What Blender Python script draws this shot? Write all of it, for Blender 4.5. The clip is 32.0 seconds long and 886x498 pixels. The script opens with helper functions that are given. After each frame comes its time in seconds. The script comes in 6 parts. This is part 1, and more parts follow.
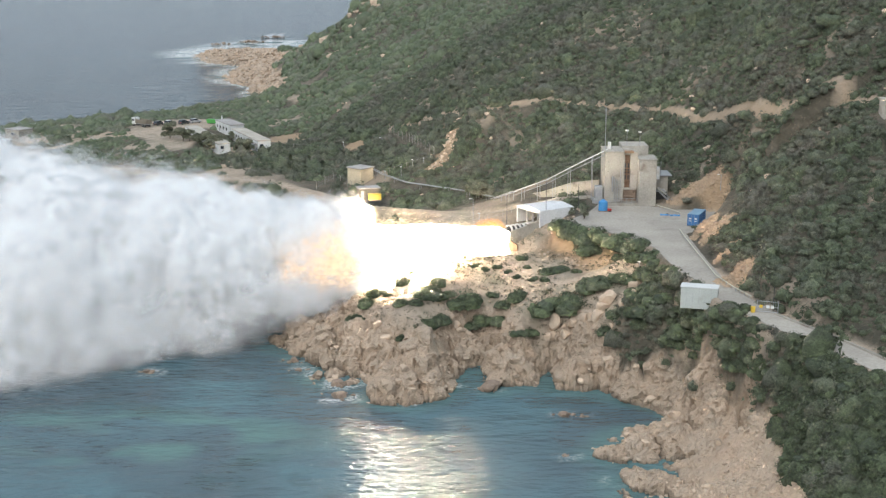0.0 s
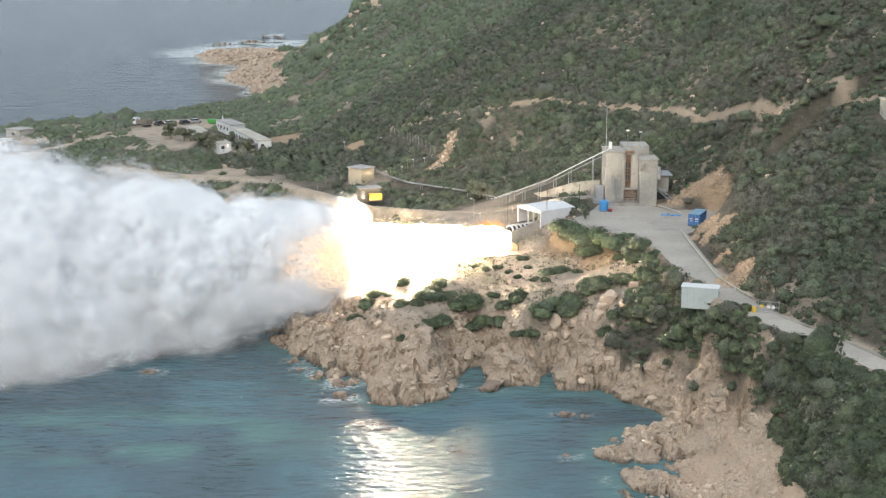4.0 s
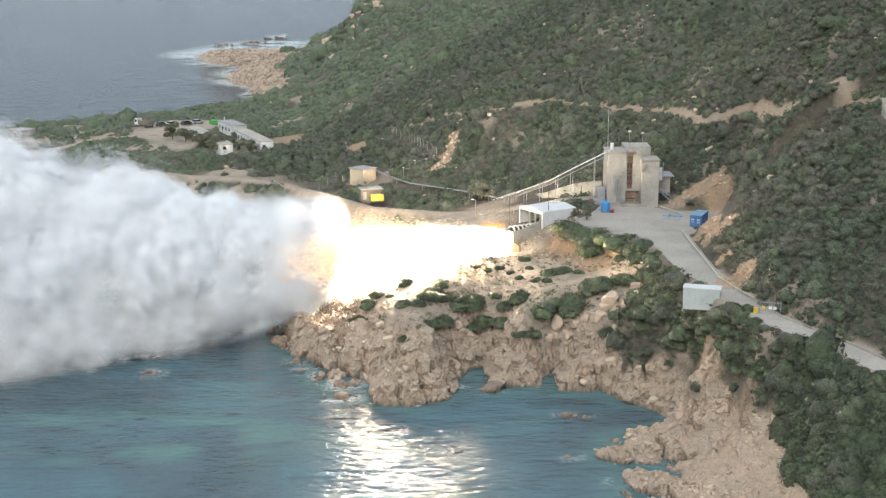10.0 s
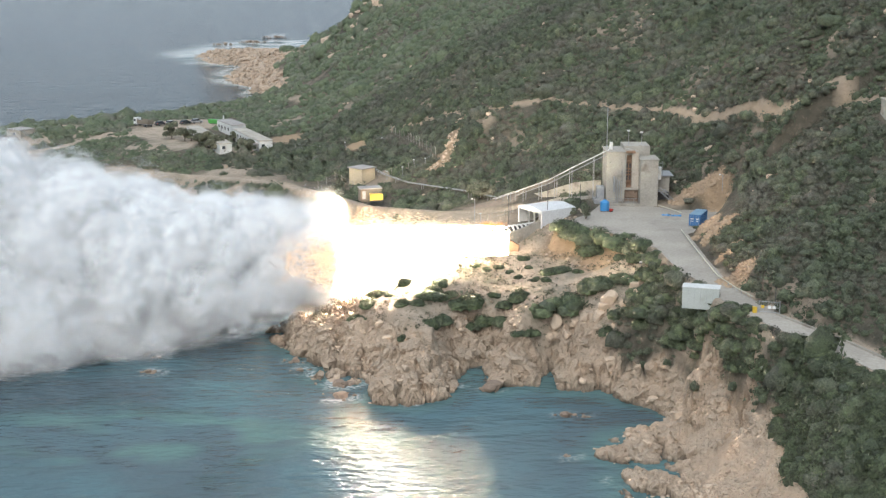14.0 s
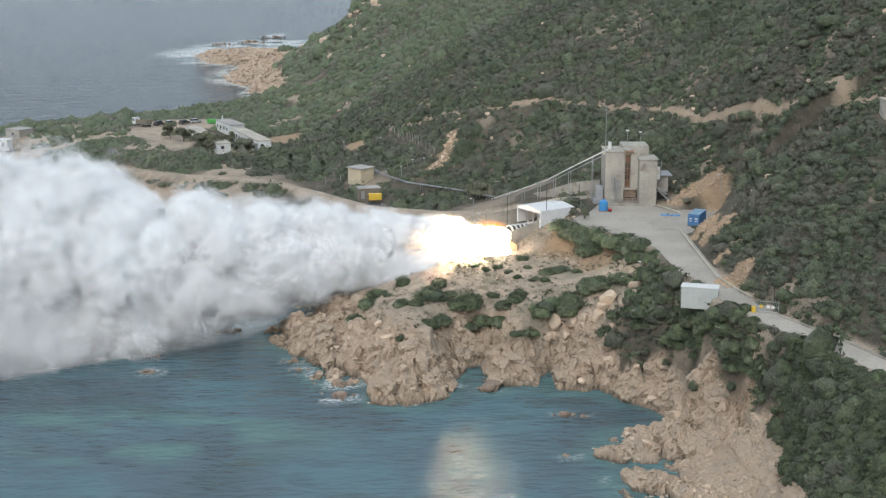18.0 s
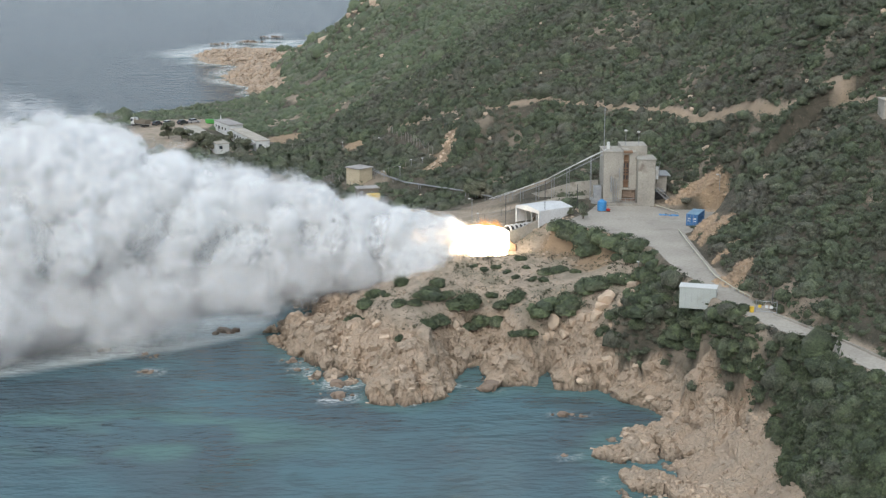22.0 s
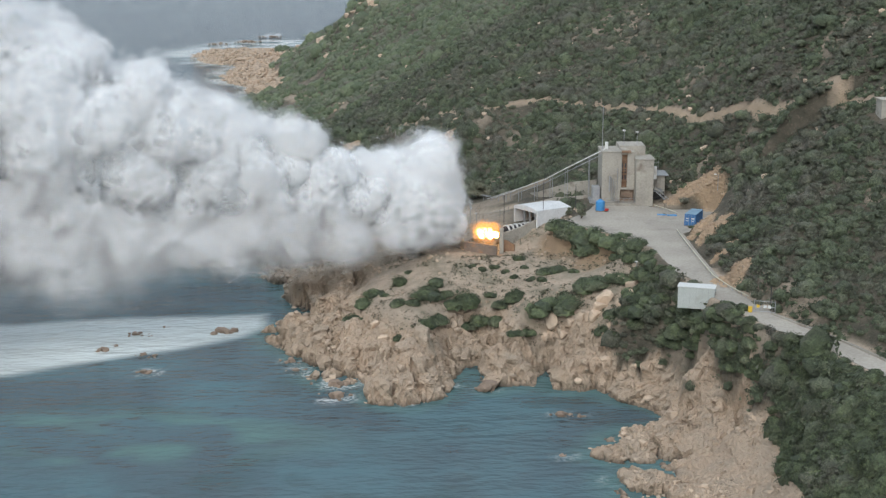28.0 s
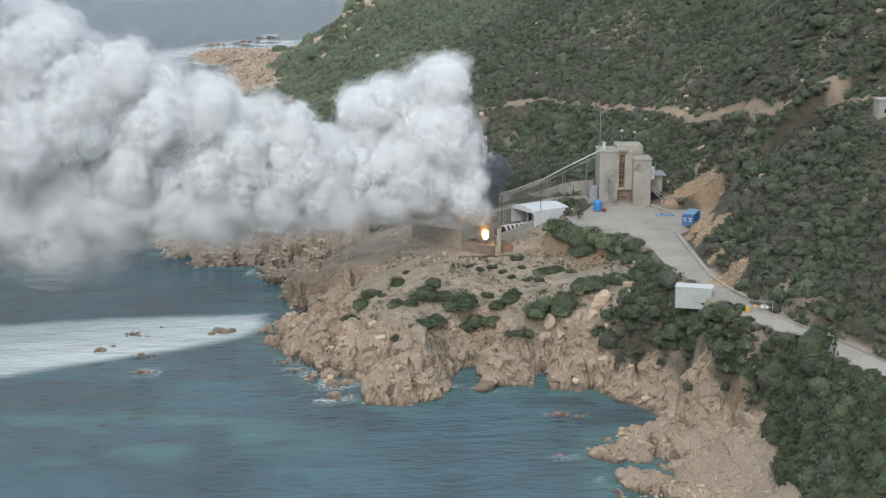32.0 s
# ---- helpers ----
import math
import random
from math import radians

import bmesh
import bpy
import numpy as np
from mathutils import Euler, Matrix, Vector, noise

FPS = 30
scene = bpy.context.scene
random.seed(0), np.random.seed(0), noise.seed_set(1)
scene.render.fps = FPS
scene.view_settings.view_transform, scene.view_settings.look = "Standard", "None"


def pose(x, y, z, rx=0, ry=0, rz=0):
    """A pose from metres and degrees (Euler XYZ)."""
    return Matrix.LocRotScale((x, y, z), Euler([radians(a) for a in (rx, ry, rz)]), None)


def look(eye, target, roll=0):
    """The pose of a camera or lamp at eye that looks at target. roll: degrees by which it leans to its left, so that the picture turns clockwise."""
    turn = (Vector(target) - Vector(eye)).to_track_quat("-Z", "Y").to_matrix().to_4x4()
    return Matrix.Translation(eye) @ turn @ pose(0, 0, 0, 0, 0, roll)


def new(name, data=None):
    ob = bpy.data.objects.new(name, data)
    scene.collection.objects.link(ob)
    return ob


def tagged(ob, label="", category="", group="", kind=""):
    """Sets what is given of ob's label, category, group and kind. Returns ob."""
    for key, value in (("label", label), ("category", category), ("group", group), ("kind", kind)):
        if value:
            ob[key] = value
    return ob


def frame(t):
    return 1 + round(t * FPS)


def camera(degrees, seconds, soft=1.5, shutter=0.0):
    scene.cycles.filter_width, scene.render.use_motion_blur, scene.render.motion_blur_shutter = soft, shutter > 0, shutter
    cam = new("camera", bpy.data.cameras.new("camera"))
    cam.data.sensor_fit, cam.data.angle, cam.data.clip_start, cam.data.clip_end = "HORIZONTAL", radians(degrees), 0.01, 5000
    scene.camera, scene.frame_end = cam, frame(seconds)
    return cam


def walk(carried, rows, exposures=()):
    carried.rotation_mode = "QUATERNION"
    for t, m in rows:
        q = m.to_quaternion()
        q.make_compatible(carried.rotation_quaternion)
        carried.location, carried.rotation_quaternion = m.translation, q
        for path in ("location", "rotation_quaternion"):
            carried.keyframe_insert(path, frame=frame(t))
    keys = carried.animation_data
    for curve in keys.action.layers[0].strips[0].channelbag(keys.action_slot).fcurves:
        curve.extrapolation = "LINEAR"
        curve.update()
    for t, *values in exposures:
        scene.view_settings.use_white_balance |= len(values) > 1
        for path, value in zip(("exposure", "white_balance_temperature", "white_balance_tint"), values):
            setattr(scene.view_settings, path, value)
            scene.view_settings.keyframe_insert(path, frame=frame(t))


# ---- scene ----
EYE = (0.0, 0.0, 82.0)
TILT = 13.16
cam = camera(36.18, 32.0, soft=1.3)


def aim(turn, nod):
    """The hovering camera's pose: a turn to the left and a nod upwards, in thousandths of a radian."""
    return pose(*EYE, 90 - TILT + math.degrees(nod / 1000), 0, math.degrees(turn / 1000))


walk(cam, [
    (0.0, aim(0.0, 0.0)), (2.0, aim(0.2, 0.0)), (3.5, aim(0.5, 0.0)), (6.0, aim(1.05, 0.05)), (7.0, aim(1.3, 0.2)),
    (8.0, aim(1.7, 0.6)), (9.0, aim(1.85, 0.65)), (12.0, aim(1.85, 0.55)), (13.0, aim(1.6, 0.3)), (14.0, aim(1.2, 0.15)),
    (17.0, aim(0.5, 0.05)), (19.0, aim(0.0, 0.0)), (20.0, aim(-0.5, 0.0)), (21.0, aim(-0.75, 0.0)), (23.0, aim(-0.95, 0.05)),
    (24.0, aim(-1.15, 0.1)), (25.0, aim(-1.4, 0.2)), (28.0, aim(-2.1, 0.0)), (29.0, aim(-2.5, -0.4)), (30.0, aim(-2.95, -0.4)),
    (31.0, aim(-3.5, -0.1)), (32.0, aim(-3.95, 0.1))],
    exposures=[(0.0, 0.5), (14.0, 0.5), (18.0, 0.44), (21.0, 0.41), (32.0, 0.41)])

# ---- light: a bright overcast sky with a weak wide sun behind the camera ----
SUN_HEIGHT, SUN_TURN = radians(36), radians(196)
world = bpy.data.worlds.new("overcast_sky")
world.use_nodes = True
scene.world = world
wn = world.node_tree.nodes
sky = wn.new("ShaderNodeTexSky")
sky.sky_type, sky.sun_disc, sky.sun_elevation, sky.sun_rotation = "NISHITA", False, SUN_HEIGHT, SUN_TURN
sky.air_density, sky.dust_density, sky.ozone_density = 1.0, 6.0, 1.0
veil = wn.new("ShaderNodeMix")
veil.data_type = "RGBA"
veil.inputs[0].default_value = 0.72
veil.inputs[7].default_value = (7.1, 8.15, 9.1, 1)
world.node_tree.links.new(sky.outputs[0], veil.inputs[6])
world.node_tree.links.new(veil.outputs[2], wn["Background"].inputs[0])
wn["Background"].inputs[1].default_value = 0.102
sun = new("sun", bpy.data.lights.new("sun", "SUN"))
sun.data.energy, sun.data.angle, sun.data.color = 0.85, radians(28), (0.93, 0.97, 1.0)
sun.matrix_world = look((0, 0, 300), (0 - math.sin(SUN_TURN) * 100, 0 - math.cos(SUN_TURN) * 100, 300 - 100 * math.tan(SUN_HEIGHT)))
scene.cycles.transparent_max_bounces = 128
scene.cycles.max_bounces, scene.cycles.diffuse_bounces, scene.cycles.transmission_bounces = 20, 20, 20


# ---- materials ----
def nodes_of(name):
    m = bpy.data.materials.new(name)
    m.use_nodes = True
    nt = m.node_tree
    return m, nt, nt.nodes["Principled BSDF"]


def mixed(nt, fac, a, b):
    """A colour mix; fac, a and b are sockets or plain values."""
    n = nt.nodes.new("ShaderNodeMix")
    n.data_type = "RGBA"
    for i, v in ((0, fac), (6, a), (7, b)):
        if isinstance(v, bpy.types.NodeSocket):
            nt.links.new(v, n.inputs[i])
        else:
            n.inputs[i].default_value = v if i == 0 else (*v, 1)
    return n.outputs[2]


def noise_of(nt, scale, detail=4.0, low=0.35, high=0.65, rough=0.55, space="Object"):
    """Noise spread over 0 to 1 between low and high; scale in blobs a metre."""
    tc = nt.nodes.new("ShaderNodeTexCoord")
    n = nt.nodes.new("ShaderNodeTexNoise")
    n.inputs["Scale"].default_value, n.inputs["Detail"].default_value, n.inputs["Roughness"].default_value = scale, detail, rough
    nt.links.new(tc.outputs[space], n.inputs["Vector"])
    r = nt.nodes.new("ShaderNodeMapRange")
    r.inputs[1].default_value, r.inputs[2].default_value = low, high
    nt.links.new(n.outputs[0], r.inputs[0])
    return r.outputs[0]


def bumped(nt, bsdf, height, strength, distance):
    b = nt.nodes.new("ShaderNodeBump")
    b.inputs["Strength"].default_value, b.inputs["Distance"].default_value = strength, distance
    nt.links.new(height, b.inputs["Height"])
    nt.links.new(b.outputs[0], bsdf.inputs["Normal"])


def spread_of(nt, source="Object Info", output="Random"):
    kind = {"Object Info": "ShaderNodeObjectInfo", "Geometry": "ShaderNodeNewGeometry"}[source]
    return nt.nodes.new(kind).outputs[output]


def surface(name, a, b, scale=1.0, rough=0.8, metal=0.0, bump=0.0, fine=None, stain=None, by_object=0.0):
    """A weathered surface: two tones in broad patches, fine grain, and stains of a third tone."""
    m, nt, bsdf = nodes_of(name)
    broad = noise_of(nt, scale * 0.35, 3.0)
    grain = noise_of(nt, fine or scale * 4, 5.0, 0.3, 0.7)
    col = mixed(nt, broad, a, b)
    dark = nt.nodes.new("ShaderNodeMix")
    dark.data_type, dark.blend_type = "RGBA", "MULTIPLY"
    dark.inputs[0].default_value = 0.35
    g2 = nt.nodes.new("ShaderNodeMapRange")
    g2.inputs[3].default_value, g2.inputs[4].default_value = 0.45, 1.15
    nt.links.new(grain, g2.inputs[0])
    nt.links.new(col, dark.inputs[6])
    nt.links.new(g2.outputs[0], dark.inputs[7])
    col = dark.outputs[2]
    if stain:
        col = mixed(nt, noise_of(nt, scale * 0.8, 6.0, 0.56, 0.72), col, stain)
    if by_object:
        hsv = nt.nodes.new("ShaderNodeHueSaturation")
        r = nt.nodes.new("ShaderNodeMapRange")
        r.inputs[3].default_value, r.inputs[4].default_value = 1 - by_object, 1 + by_object
        nt.links.new(spread_of(nt), r.inputs[0])
        nt.links.new(r.outputs[0], hsv.inputs["Value"])
        nt.links.new(col, hsv.inputs["Color"])
        col = hsv.outputs[0]
    nt.links.new(col, bsdf.inputs["Base Color"])
    bsdf.inputs["Roughness"].default_value, bsdf.inputs["Metallic"].default_value = rough, metal
    if bump:
        bumped(nt, bsdf, grain, 0.6, bump)
    return m


def leaf_material(name, dark, light, dry, dryness=(0.55, 0.75), contrast=1.0):
    """Leaves: each tuft a little different, and dry or grey patches from shrub to shrub."""
    m, nt, bsdf = nodes_of(name)
    own = spread_of(nt, "Geometry", "Random Per Island")
    col = mixed(nt, own, dark, light)
    col = mixed(nt, noise_of(nt, 0.11, 3.0, *dryness, space="Object"), col, dry)
    hue = nt.nodes.new("ShaderNodeHueSaturation")
    r = nt.nodes.new("ShaderNodeMapRange")
    r.inputs[3].default_value, r.inputs[4].default_value = 1 - 0.28 * contrast, 1 + 0.3 * contrast
    nt.links.new(noise_of(nt, 0.32, 2.0, 0.3, 0.7), r.inputs[0])
    nt.links.new(r.outputs[0], hue.inputs["Value"])
    nt.links.new(col, hue.inputs["Color"])
    speck = noise_of(nt, 3.2, 4.0, 0.35, 0.68, 0.65)
    fine = nt.nodes.new("ShaderNodeMix")
    fine.data_type, fine.blend_type = "RGBA", "MULTIPLY"
    fine.inputs[0].default_value = 1.0
    lit = nt.nodes.new("ShaderNodeMapRange")
    lit.inputs[3].default_value, lit.inputs[4].default_value = 1 - 0.45 * contrast, 1 + 0.4 * contrast
    nt.links.new(speck, lit.inputs[0])
    nt.links.new(hue.outputs[0], fine.inputs[6])
    nt.links.new(lit.outputs[0], fine.inputs[7])
    nt.links.new(fine.outputs[2], bsdf.inputs["Base Color"])
    bsdf.inputs["Roughness"].default_value = 0.75
    bumped(nt, bsdf, speck, 0.9, 0.3)
    return m


def ground_material():
    """Granite by the shore, sandy earth on the bare ground, dark soil under the scrub; 'bare' and 'shore' are laid out on the plan."""
    m, nt, bsdf = nodes_of("ground_earth")
    def plan(name):
        a = nt.nodes.new("ShaderNodeAttribute")
        a.attribute_name = name
        return a.outputs["Fac"]
    soil = mixed(nt, noise_of(nt, 0.25, 5.0), (0.07, 0.066, 0.046), (0.14, 0.118, 0.088))
    soil = mixed(nt, noise_of(nt, 1.1, 7.0, 0.54, 0.68, 0.7), soil, (0.19, 0.155, 0.115))
    sand = mixed(nt, noise_of(nt, 0.3, 6.0), (0.53, 0.425, 0.33), (0.42, 0.345, 0.27))
    sand = mixed(nt, noise_of(nt, 1.3, 6.0, 0.54, 0.72, 0.65), sand, (0.25, 0.21, 0.155))
    sand = mixed(nt, noise_of(nt, 0.16, 6.0, 0.5, 0.64), sand, (0.33, 0.285, 0.215))
    rust = mixed(nt, noise_of(nt, 0.2, 5.0), (0.43, 0.31, 0.20), (0.34, 0.25, 0.17))
    rock = mixed(nt, noise_of(nt, 0.22, 6.0, 0.35, 0.68), (0.565, 0.43, 0.318), (0.49, 0.397, 0.308))
    rock = mixed(nt, noise_of(nt, 1.6, 8.0, 0.56, 0.7, 0.7), rock, (0.3, 0.225, 0.165))
    col = mixed(nt, plan("bare"), soil, sand)
    col = mixed(nt, plan("cut"), col, rust)
    col = mixed(nt, plan("shore"), col, rock)
    col = mixed(nt, plan("wet"), col, (0.07, 0.055, 0.042))
    nt.links.new(col, bsdf.inputs["Base Color"])
    bsdf.inputs["Roughness"].default_value = 0.9
    tc = nt.nodes.new("ShaderNodeTexCoord")
    warp = nt.nodes.new("ShaderNodeTexNoise")
    warp.inputs["Scale"].default_value, warp.inputs["Detail"].default_value = 0.5, 3.0
    add = nt.nodes.new("ShaderNodeVectorMath")
    add.operation = "MULTIPLY_ADD"
    add.inputs[1].default_value = (2.2, 2.2, 2.2)
    nt.links.new(tc.outputs["Object"], warp.inputs["Vector"])
    nt.links.new(warp.outputs["Color"], add.inputs[0])
    nt.links.new(tc.outputs["Object"], add.inputs[2])
    crack = nt.nodes.new("ShaderNodeTexVoronoi")
    crack.feature = "DISTANCE_TO_EDGE"
    crack.inputs["Scale"].default_value = 0.5
    nt.links.new(add.outputs[0], crack.inputs["Vector"])
    deep = nt.nodes.new("ShaderNodeMapRange")
    deep.inputs[1].default_value, deep.inputs[2].default_value = 0.0, 0.09
    nt.links.new(crack.outputs["Distance"], deep.inputs[0])
    both = nt.nodes.new("ShaderNodeMath")
    both.operation = "MULTIPLY_ADD"
    both.inputs[1].default_value = 0.55
    bare_rock = nt.nodes.new("ShaderNodeMath")
    bare_rock.operation = "MULTIPLY"
    nt.links.new(deep.outputs[0], bare_rock.inputs[0])
    nt.links.new(plan("shore"), bare_rock.inputs[1])
    nt.links.new(bare_rock.outputs[0], both.inputs[0])
    nt.links.new(noise_of(nt, 2.2, 8.0, 0.2, 0.8, 0.65), both.inputs[2])
    bumped(nt, bsdf, both.outputs[0], 1.0, 0.5)
    return m


def water_material():
    """Sea water: rippled, blue-green over the shallows, milky where the exhaust has fallen in it."""
    m, nt, bsdf = nodes_of("sea_water")
    def plan(name):
        a = nt.nodes.new("ShaderNodeAttribute")
        a.attribute_name = name
        return a.outputs["Fac"]
    deep = mixed(nt, noise_of(nt, 0.012, 3.0, 0.4, 0.6), (0.022, 0.045, 0.066), (0.032, 0.06, 0.082))
    near = mixed(nt, noise_of(nt, 0.035, 4.0, 0.42, 0.6), (0.075, 0.115, 0.137), (0.085, 0.155, 0.182))
    near = mixed(nt, noise_of(nt, 0.05, 4.0, 0.56, 0.74), near, (0.052, 0.088, 0.092))
    col = mixed(nt, plan("near"), deep, near)
    col = mixed(nt, plan("shallow"), col, (0.1, 0.185, 0.185))
    col = mixed(nt, plan("milky"), col, (0.80, 0.87, 0.87))
    lace = nt.nodes.new("ShaderNodeMath")
    lace.operation = "MULTIPLY"
    nt.links.new(plan("foam"), lace.inputs[0])
    nt.links.new(noise_of(nt, 1.1, 6.0, 0.44, 0.56, 0.7), lace.inputs[1])
    col = mixed(nt, lace.outputs[0], col, (0.8, 0.82, 0.82))
    nt.links.new(col, bsdf.inputs["Base Color"])
    bsdf.inputs["Roughness"].default_value, bsdf.inputs["IOR"].default_value = 0.09, 1.33
    bsdf.inputs["Specular IOR Level"].default_value = 0.22
    tc = nt.nodes.new("ShaderNodeTexCoord")
    mp = nt.nodes.new("ShaderNodeMapping")
    mp.inputs["Rotation"].default_value, mp.inputs["Scale"].default_value = (0, 0, radians(-14)), (0.45, 1.0, 1.0)
    nt.links.new(tc.outputs["Object"], mp.inputs[0])
    total = None
    for scale, amount, detail in ((0.8, 1.0, 4.0), (0.16, 2.2, 2.0)):
        n = nt.nodes.new("ShaderNodeTexNoise")
        n.inputs["Scale"].default_value, n.inputs["Detail"].default_value = scale, detail
        nt.links.new(mp.outputs[0], n.inputs["Vector"])
        k = nt.nodes.new("ShaderNodeMath")
        k.operation = "MULTIPLY"
        k.inputs[1].default_value = amount
        nt.links.new(n.outputs[0], k.inputs[0])
        if total is None:
            total = k.outputs[0]
        else:
            s = nt.nodes.new("ShaderNodeMath")
            nt.links.new(total, s.inputs[0])
            nt.links.new(k.outputs[0], s.inputs[1])
            total = s.outputs[0]
    b = nt.nodes.new("ShaderNodeBump")
    tall = nt.nodes.new("ShaderNodeMapRange")
    tall.inputs[3].default_value, tall.inputs[4].default_value = 4.0, 0.62
    nt.links.new(plan("near"), tall.inputs[0])
    nt.links.new(tall.outputs[0], b.inputs["Distance"])
    nt.links.new(total, b.inputs["Height"])
    nt.links.new(b.outputs[0], bsdf.inputs["Normal"])
    return m


def smoke_material(name, tone, thickness):
    """Smoke seen from outside: a matt white skin that lets light through, and thins out in patches by its thickness."""
    m, nt, bsdf = nodes_of(name)
    nt.nodes.remove(bsdf)
    out = nt.nodes["Material Output"]
    d, tr, mx, clear, mix = (nt.nodes.new("ShaderNode" + k) for k in ("BsdfDiffuse", "BsdfTranslucent", "MixShader", "BsdfTransparent", "MixShader"))
    for n in (d, tr):
        n.inputs[0].default_value = (*tone, 1)
    mx.inputs[0].default_value = 0.58 if thickness >= 1 else 0.34
    nt.links.new(d.outputs[0], mx.inputs[1])
    nt.links.new(tr.outputs[0], mx.inputs[2])
    if thickness >= 1:
        body = nt.nodes.new("ShaderNodeBsdfPrincipled")
        body.inputs["Base Color"].default_value = (*tone, 1)
        body.inputs["Roughness"].default_value, body.inputs["Specular IOR Level"].default_value = 1.0, 0.0
        body.inputs["Subsurface Weight"].default_value, body.inputs["Subsurface Scale"].default_value = 1.0, 6.0
        body.inputs["Subsurface Radius"].default_value = (1.0, 1.0, 1.0)
        mix.inputs[0].default_value = 0.22
        nt.links.new(mx.outputs[0], mix.inputs[1])
        nt.links.new(body.outputs[0], mix.inputs[2])
        nt.links.new(mix.outputs[0], out.inputs[0])
        return m
    r = nt.nodes.new("ShaderNodeMapRange")
    r.inputs[3].default_value, r.inputs[4].default_value = thickness * 0.5, min(1.0, thickness * 1.4)
    nt.links.new(noise_of(nt, 0.16, 5.0, 0.3, 0.7), r.inputs[0])
    nt.links.new(r.outputs[0], mix.inputs[0])
    nt.links.new(clear.outputs[0], mix.inputs[1])
    nt.links.new(mx.outputs[0], mix.inputs[2])
    nt.links.new(mix.outputs[0], out.inputs[0])
    return m


def fire_material(name, colour, strength):
    m, nt, bsdf = nodes_of(name)
    bsdf.inputs["Base Color"].default_value = (0, 0, 0, 1)
    bsdf.inputs["Emission Color"].default_value = (*colour, 1)
    bsdf.inputs["Emission Strength"].default_value = strength
    return m


def glow_material(name, colour, strength, share):
    """Thin burning gas and the added glow round the flame: mostly clear, light-giving flakes."""
    m, nt, bsdf = nodes_of(name)
    nt.nodes.remove(bsdf)
    glow, clear, mix = (nt.nodes.new("ShaderNode" + k) for k in ("Emission", "BsdfTransparent", "MixShader"))
    glow.inputs[0].default_value, glow.inputs[1].default_value, mix.inputs[0].default_value = (*colour, 1), strength, share
    nt.links.new(clear.outputs[0], mix.inputs[1])
    nt.links.new(glow.outputs[0], mix.inputs[2])
    nt.links.new(mix.outputs[0], nt.nodes["Material Output"].inputs[0])
    return m


GROUND, WATER = ground_material(), water_material()
CONCRETE = surface("weathered_concrete", (0.41, 0.385, 0.335), (0.31, 0.29, 0.255), 0.5, 0.85, bump=0.02, fine=3.0, stain=(0.20, 0.17, 0.14))
RUST = surface("rust_stain", (0.30, 0.19, 0.12), (0.2, 0.12, 0.08), 2.0, 0.9, bump=0.02)
PAVING = surface("worn_concrete_paving", (0.42, 0.385, 0.335), (0.34, 0.31, 0.27), 0.25, 0.9, bump=0.01, fine=2.0, stain=(0.27, 0.245, 0.215))
GRANITE = surface("granite_boulder", (0.58, 0.445, 0.33), (0.5, 0.405, 0.315), 0.6, 0.9, bump=0.12, fine=1.6, stain=(0.22, 0.17, 0.13), by_object=0.18)
LEAF_HILL = leaf_material("maquis_leaves", (0.066, 0.087, 0.051), (0.144, 0.175, 0.1), (0.155, 0.145, 0.118), (0.42, 0.72))
LEAF_DRY = leaf_material("dry_herbs", (0.07, 0.08, 0.045), (0.16, 0.165, 0.10), (0.2, 0.17, 0.12), (0.4, 0.7))
LEAF_NEAR = leaf_material("mastic_leaves", (0.055, 0.073, 0.042), (0.125, 0.158, 0.078), (0.14, 0.135, 0.10), (0.48, 0.75))
CUT_ROCK = surface("raw_orange_rock", (0.46, 0.34, 0.23), (0.37, 0.28, 0.2), 0.8, 0.95, bump=0.08, fine=1.8, stain=(0.28, 0.2, 0.14))
WET_ROCK = surface("wet_brown_rock", (0.30, 0.225, 0.17), (0.22, 0.165, 0.125), 0.6, 0.7, bump=0.1, fine=1.6, stain=(0.14, 0.105, 0.08), by_object=0.15)
# brighter distant green, with slight haze put in as paler, flatter colour
LEAF_FAR = leaf_material("distant_leaves", (0.1, 0.132, 0.076), (0.165, 0.205, 0.118), (0.18, 0.175, 0.14), (0.46, 0.75), 0.5)
TWIG = surface("grey_twigs", (0.16, 0.13, 0.10), (0.11, 0.09, 0.07), 3.0, 0.9)
SMOKE_CORE = smoke_material("smoke_dense", (0.95, 0.957, 0.964), 1.0)
SMOKE_RIM = smoke_material("smoke_thin", (0.935, 0.944, 0.952), 0.105)
SMOKE_VEIL = smoke_material("smoke_veil", (0.955, 0.96, 0.965), 0.04)
SMOKE_DARK = smoke_material("smoke_dark", (0.33, 0.35, 0.39), 0.3)
FIRE_CORE = fire_material("fire_white_hot", (1.0, 0.8, 0.58), 230.0)
FIRE_LATE = fire_material("fire_late", (1.0, 0.55, 0.18), 7.0)
FIRE_SHORT = fire_material("fire_short", (1.0, 0.84, 0.62), 9.0)
FIRE_EDGE = glow_material("fire_edge", (1.0, 0.40, 0.10), 1.6, 0.12)
FIRE_GLOW = glow_material("fire_glow", (1.0, 0.66, 0.4), 1.15, 0.07)
# the flame's soft edge, with the glare round it added as glowing flakes
FIRE_RIM = glow_material("fire_fringe", (1.0, 0.78, 0.5), 2.2, 0.16)


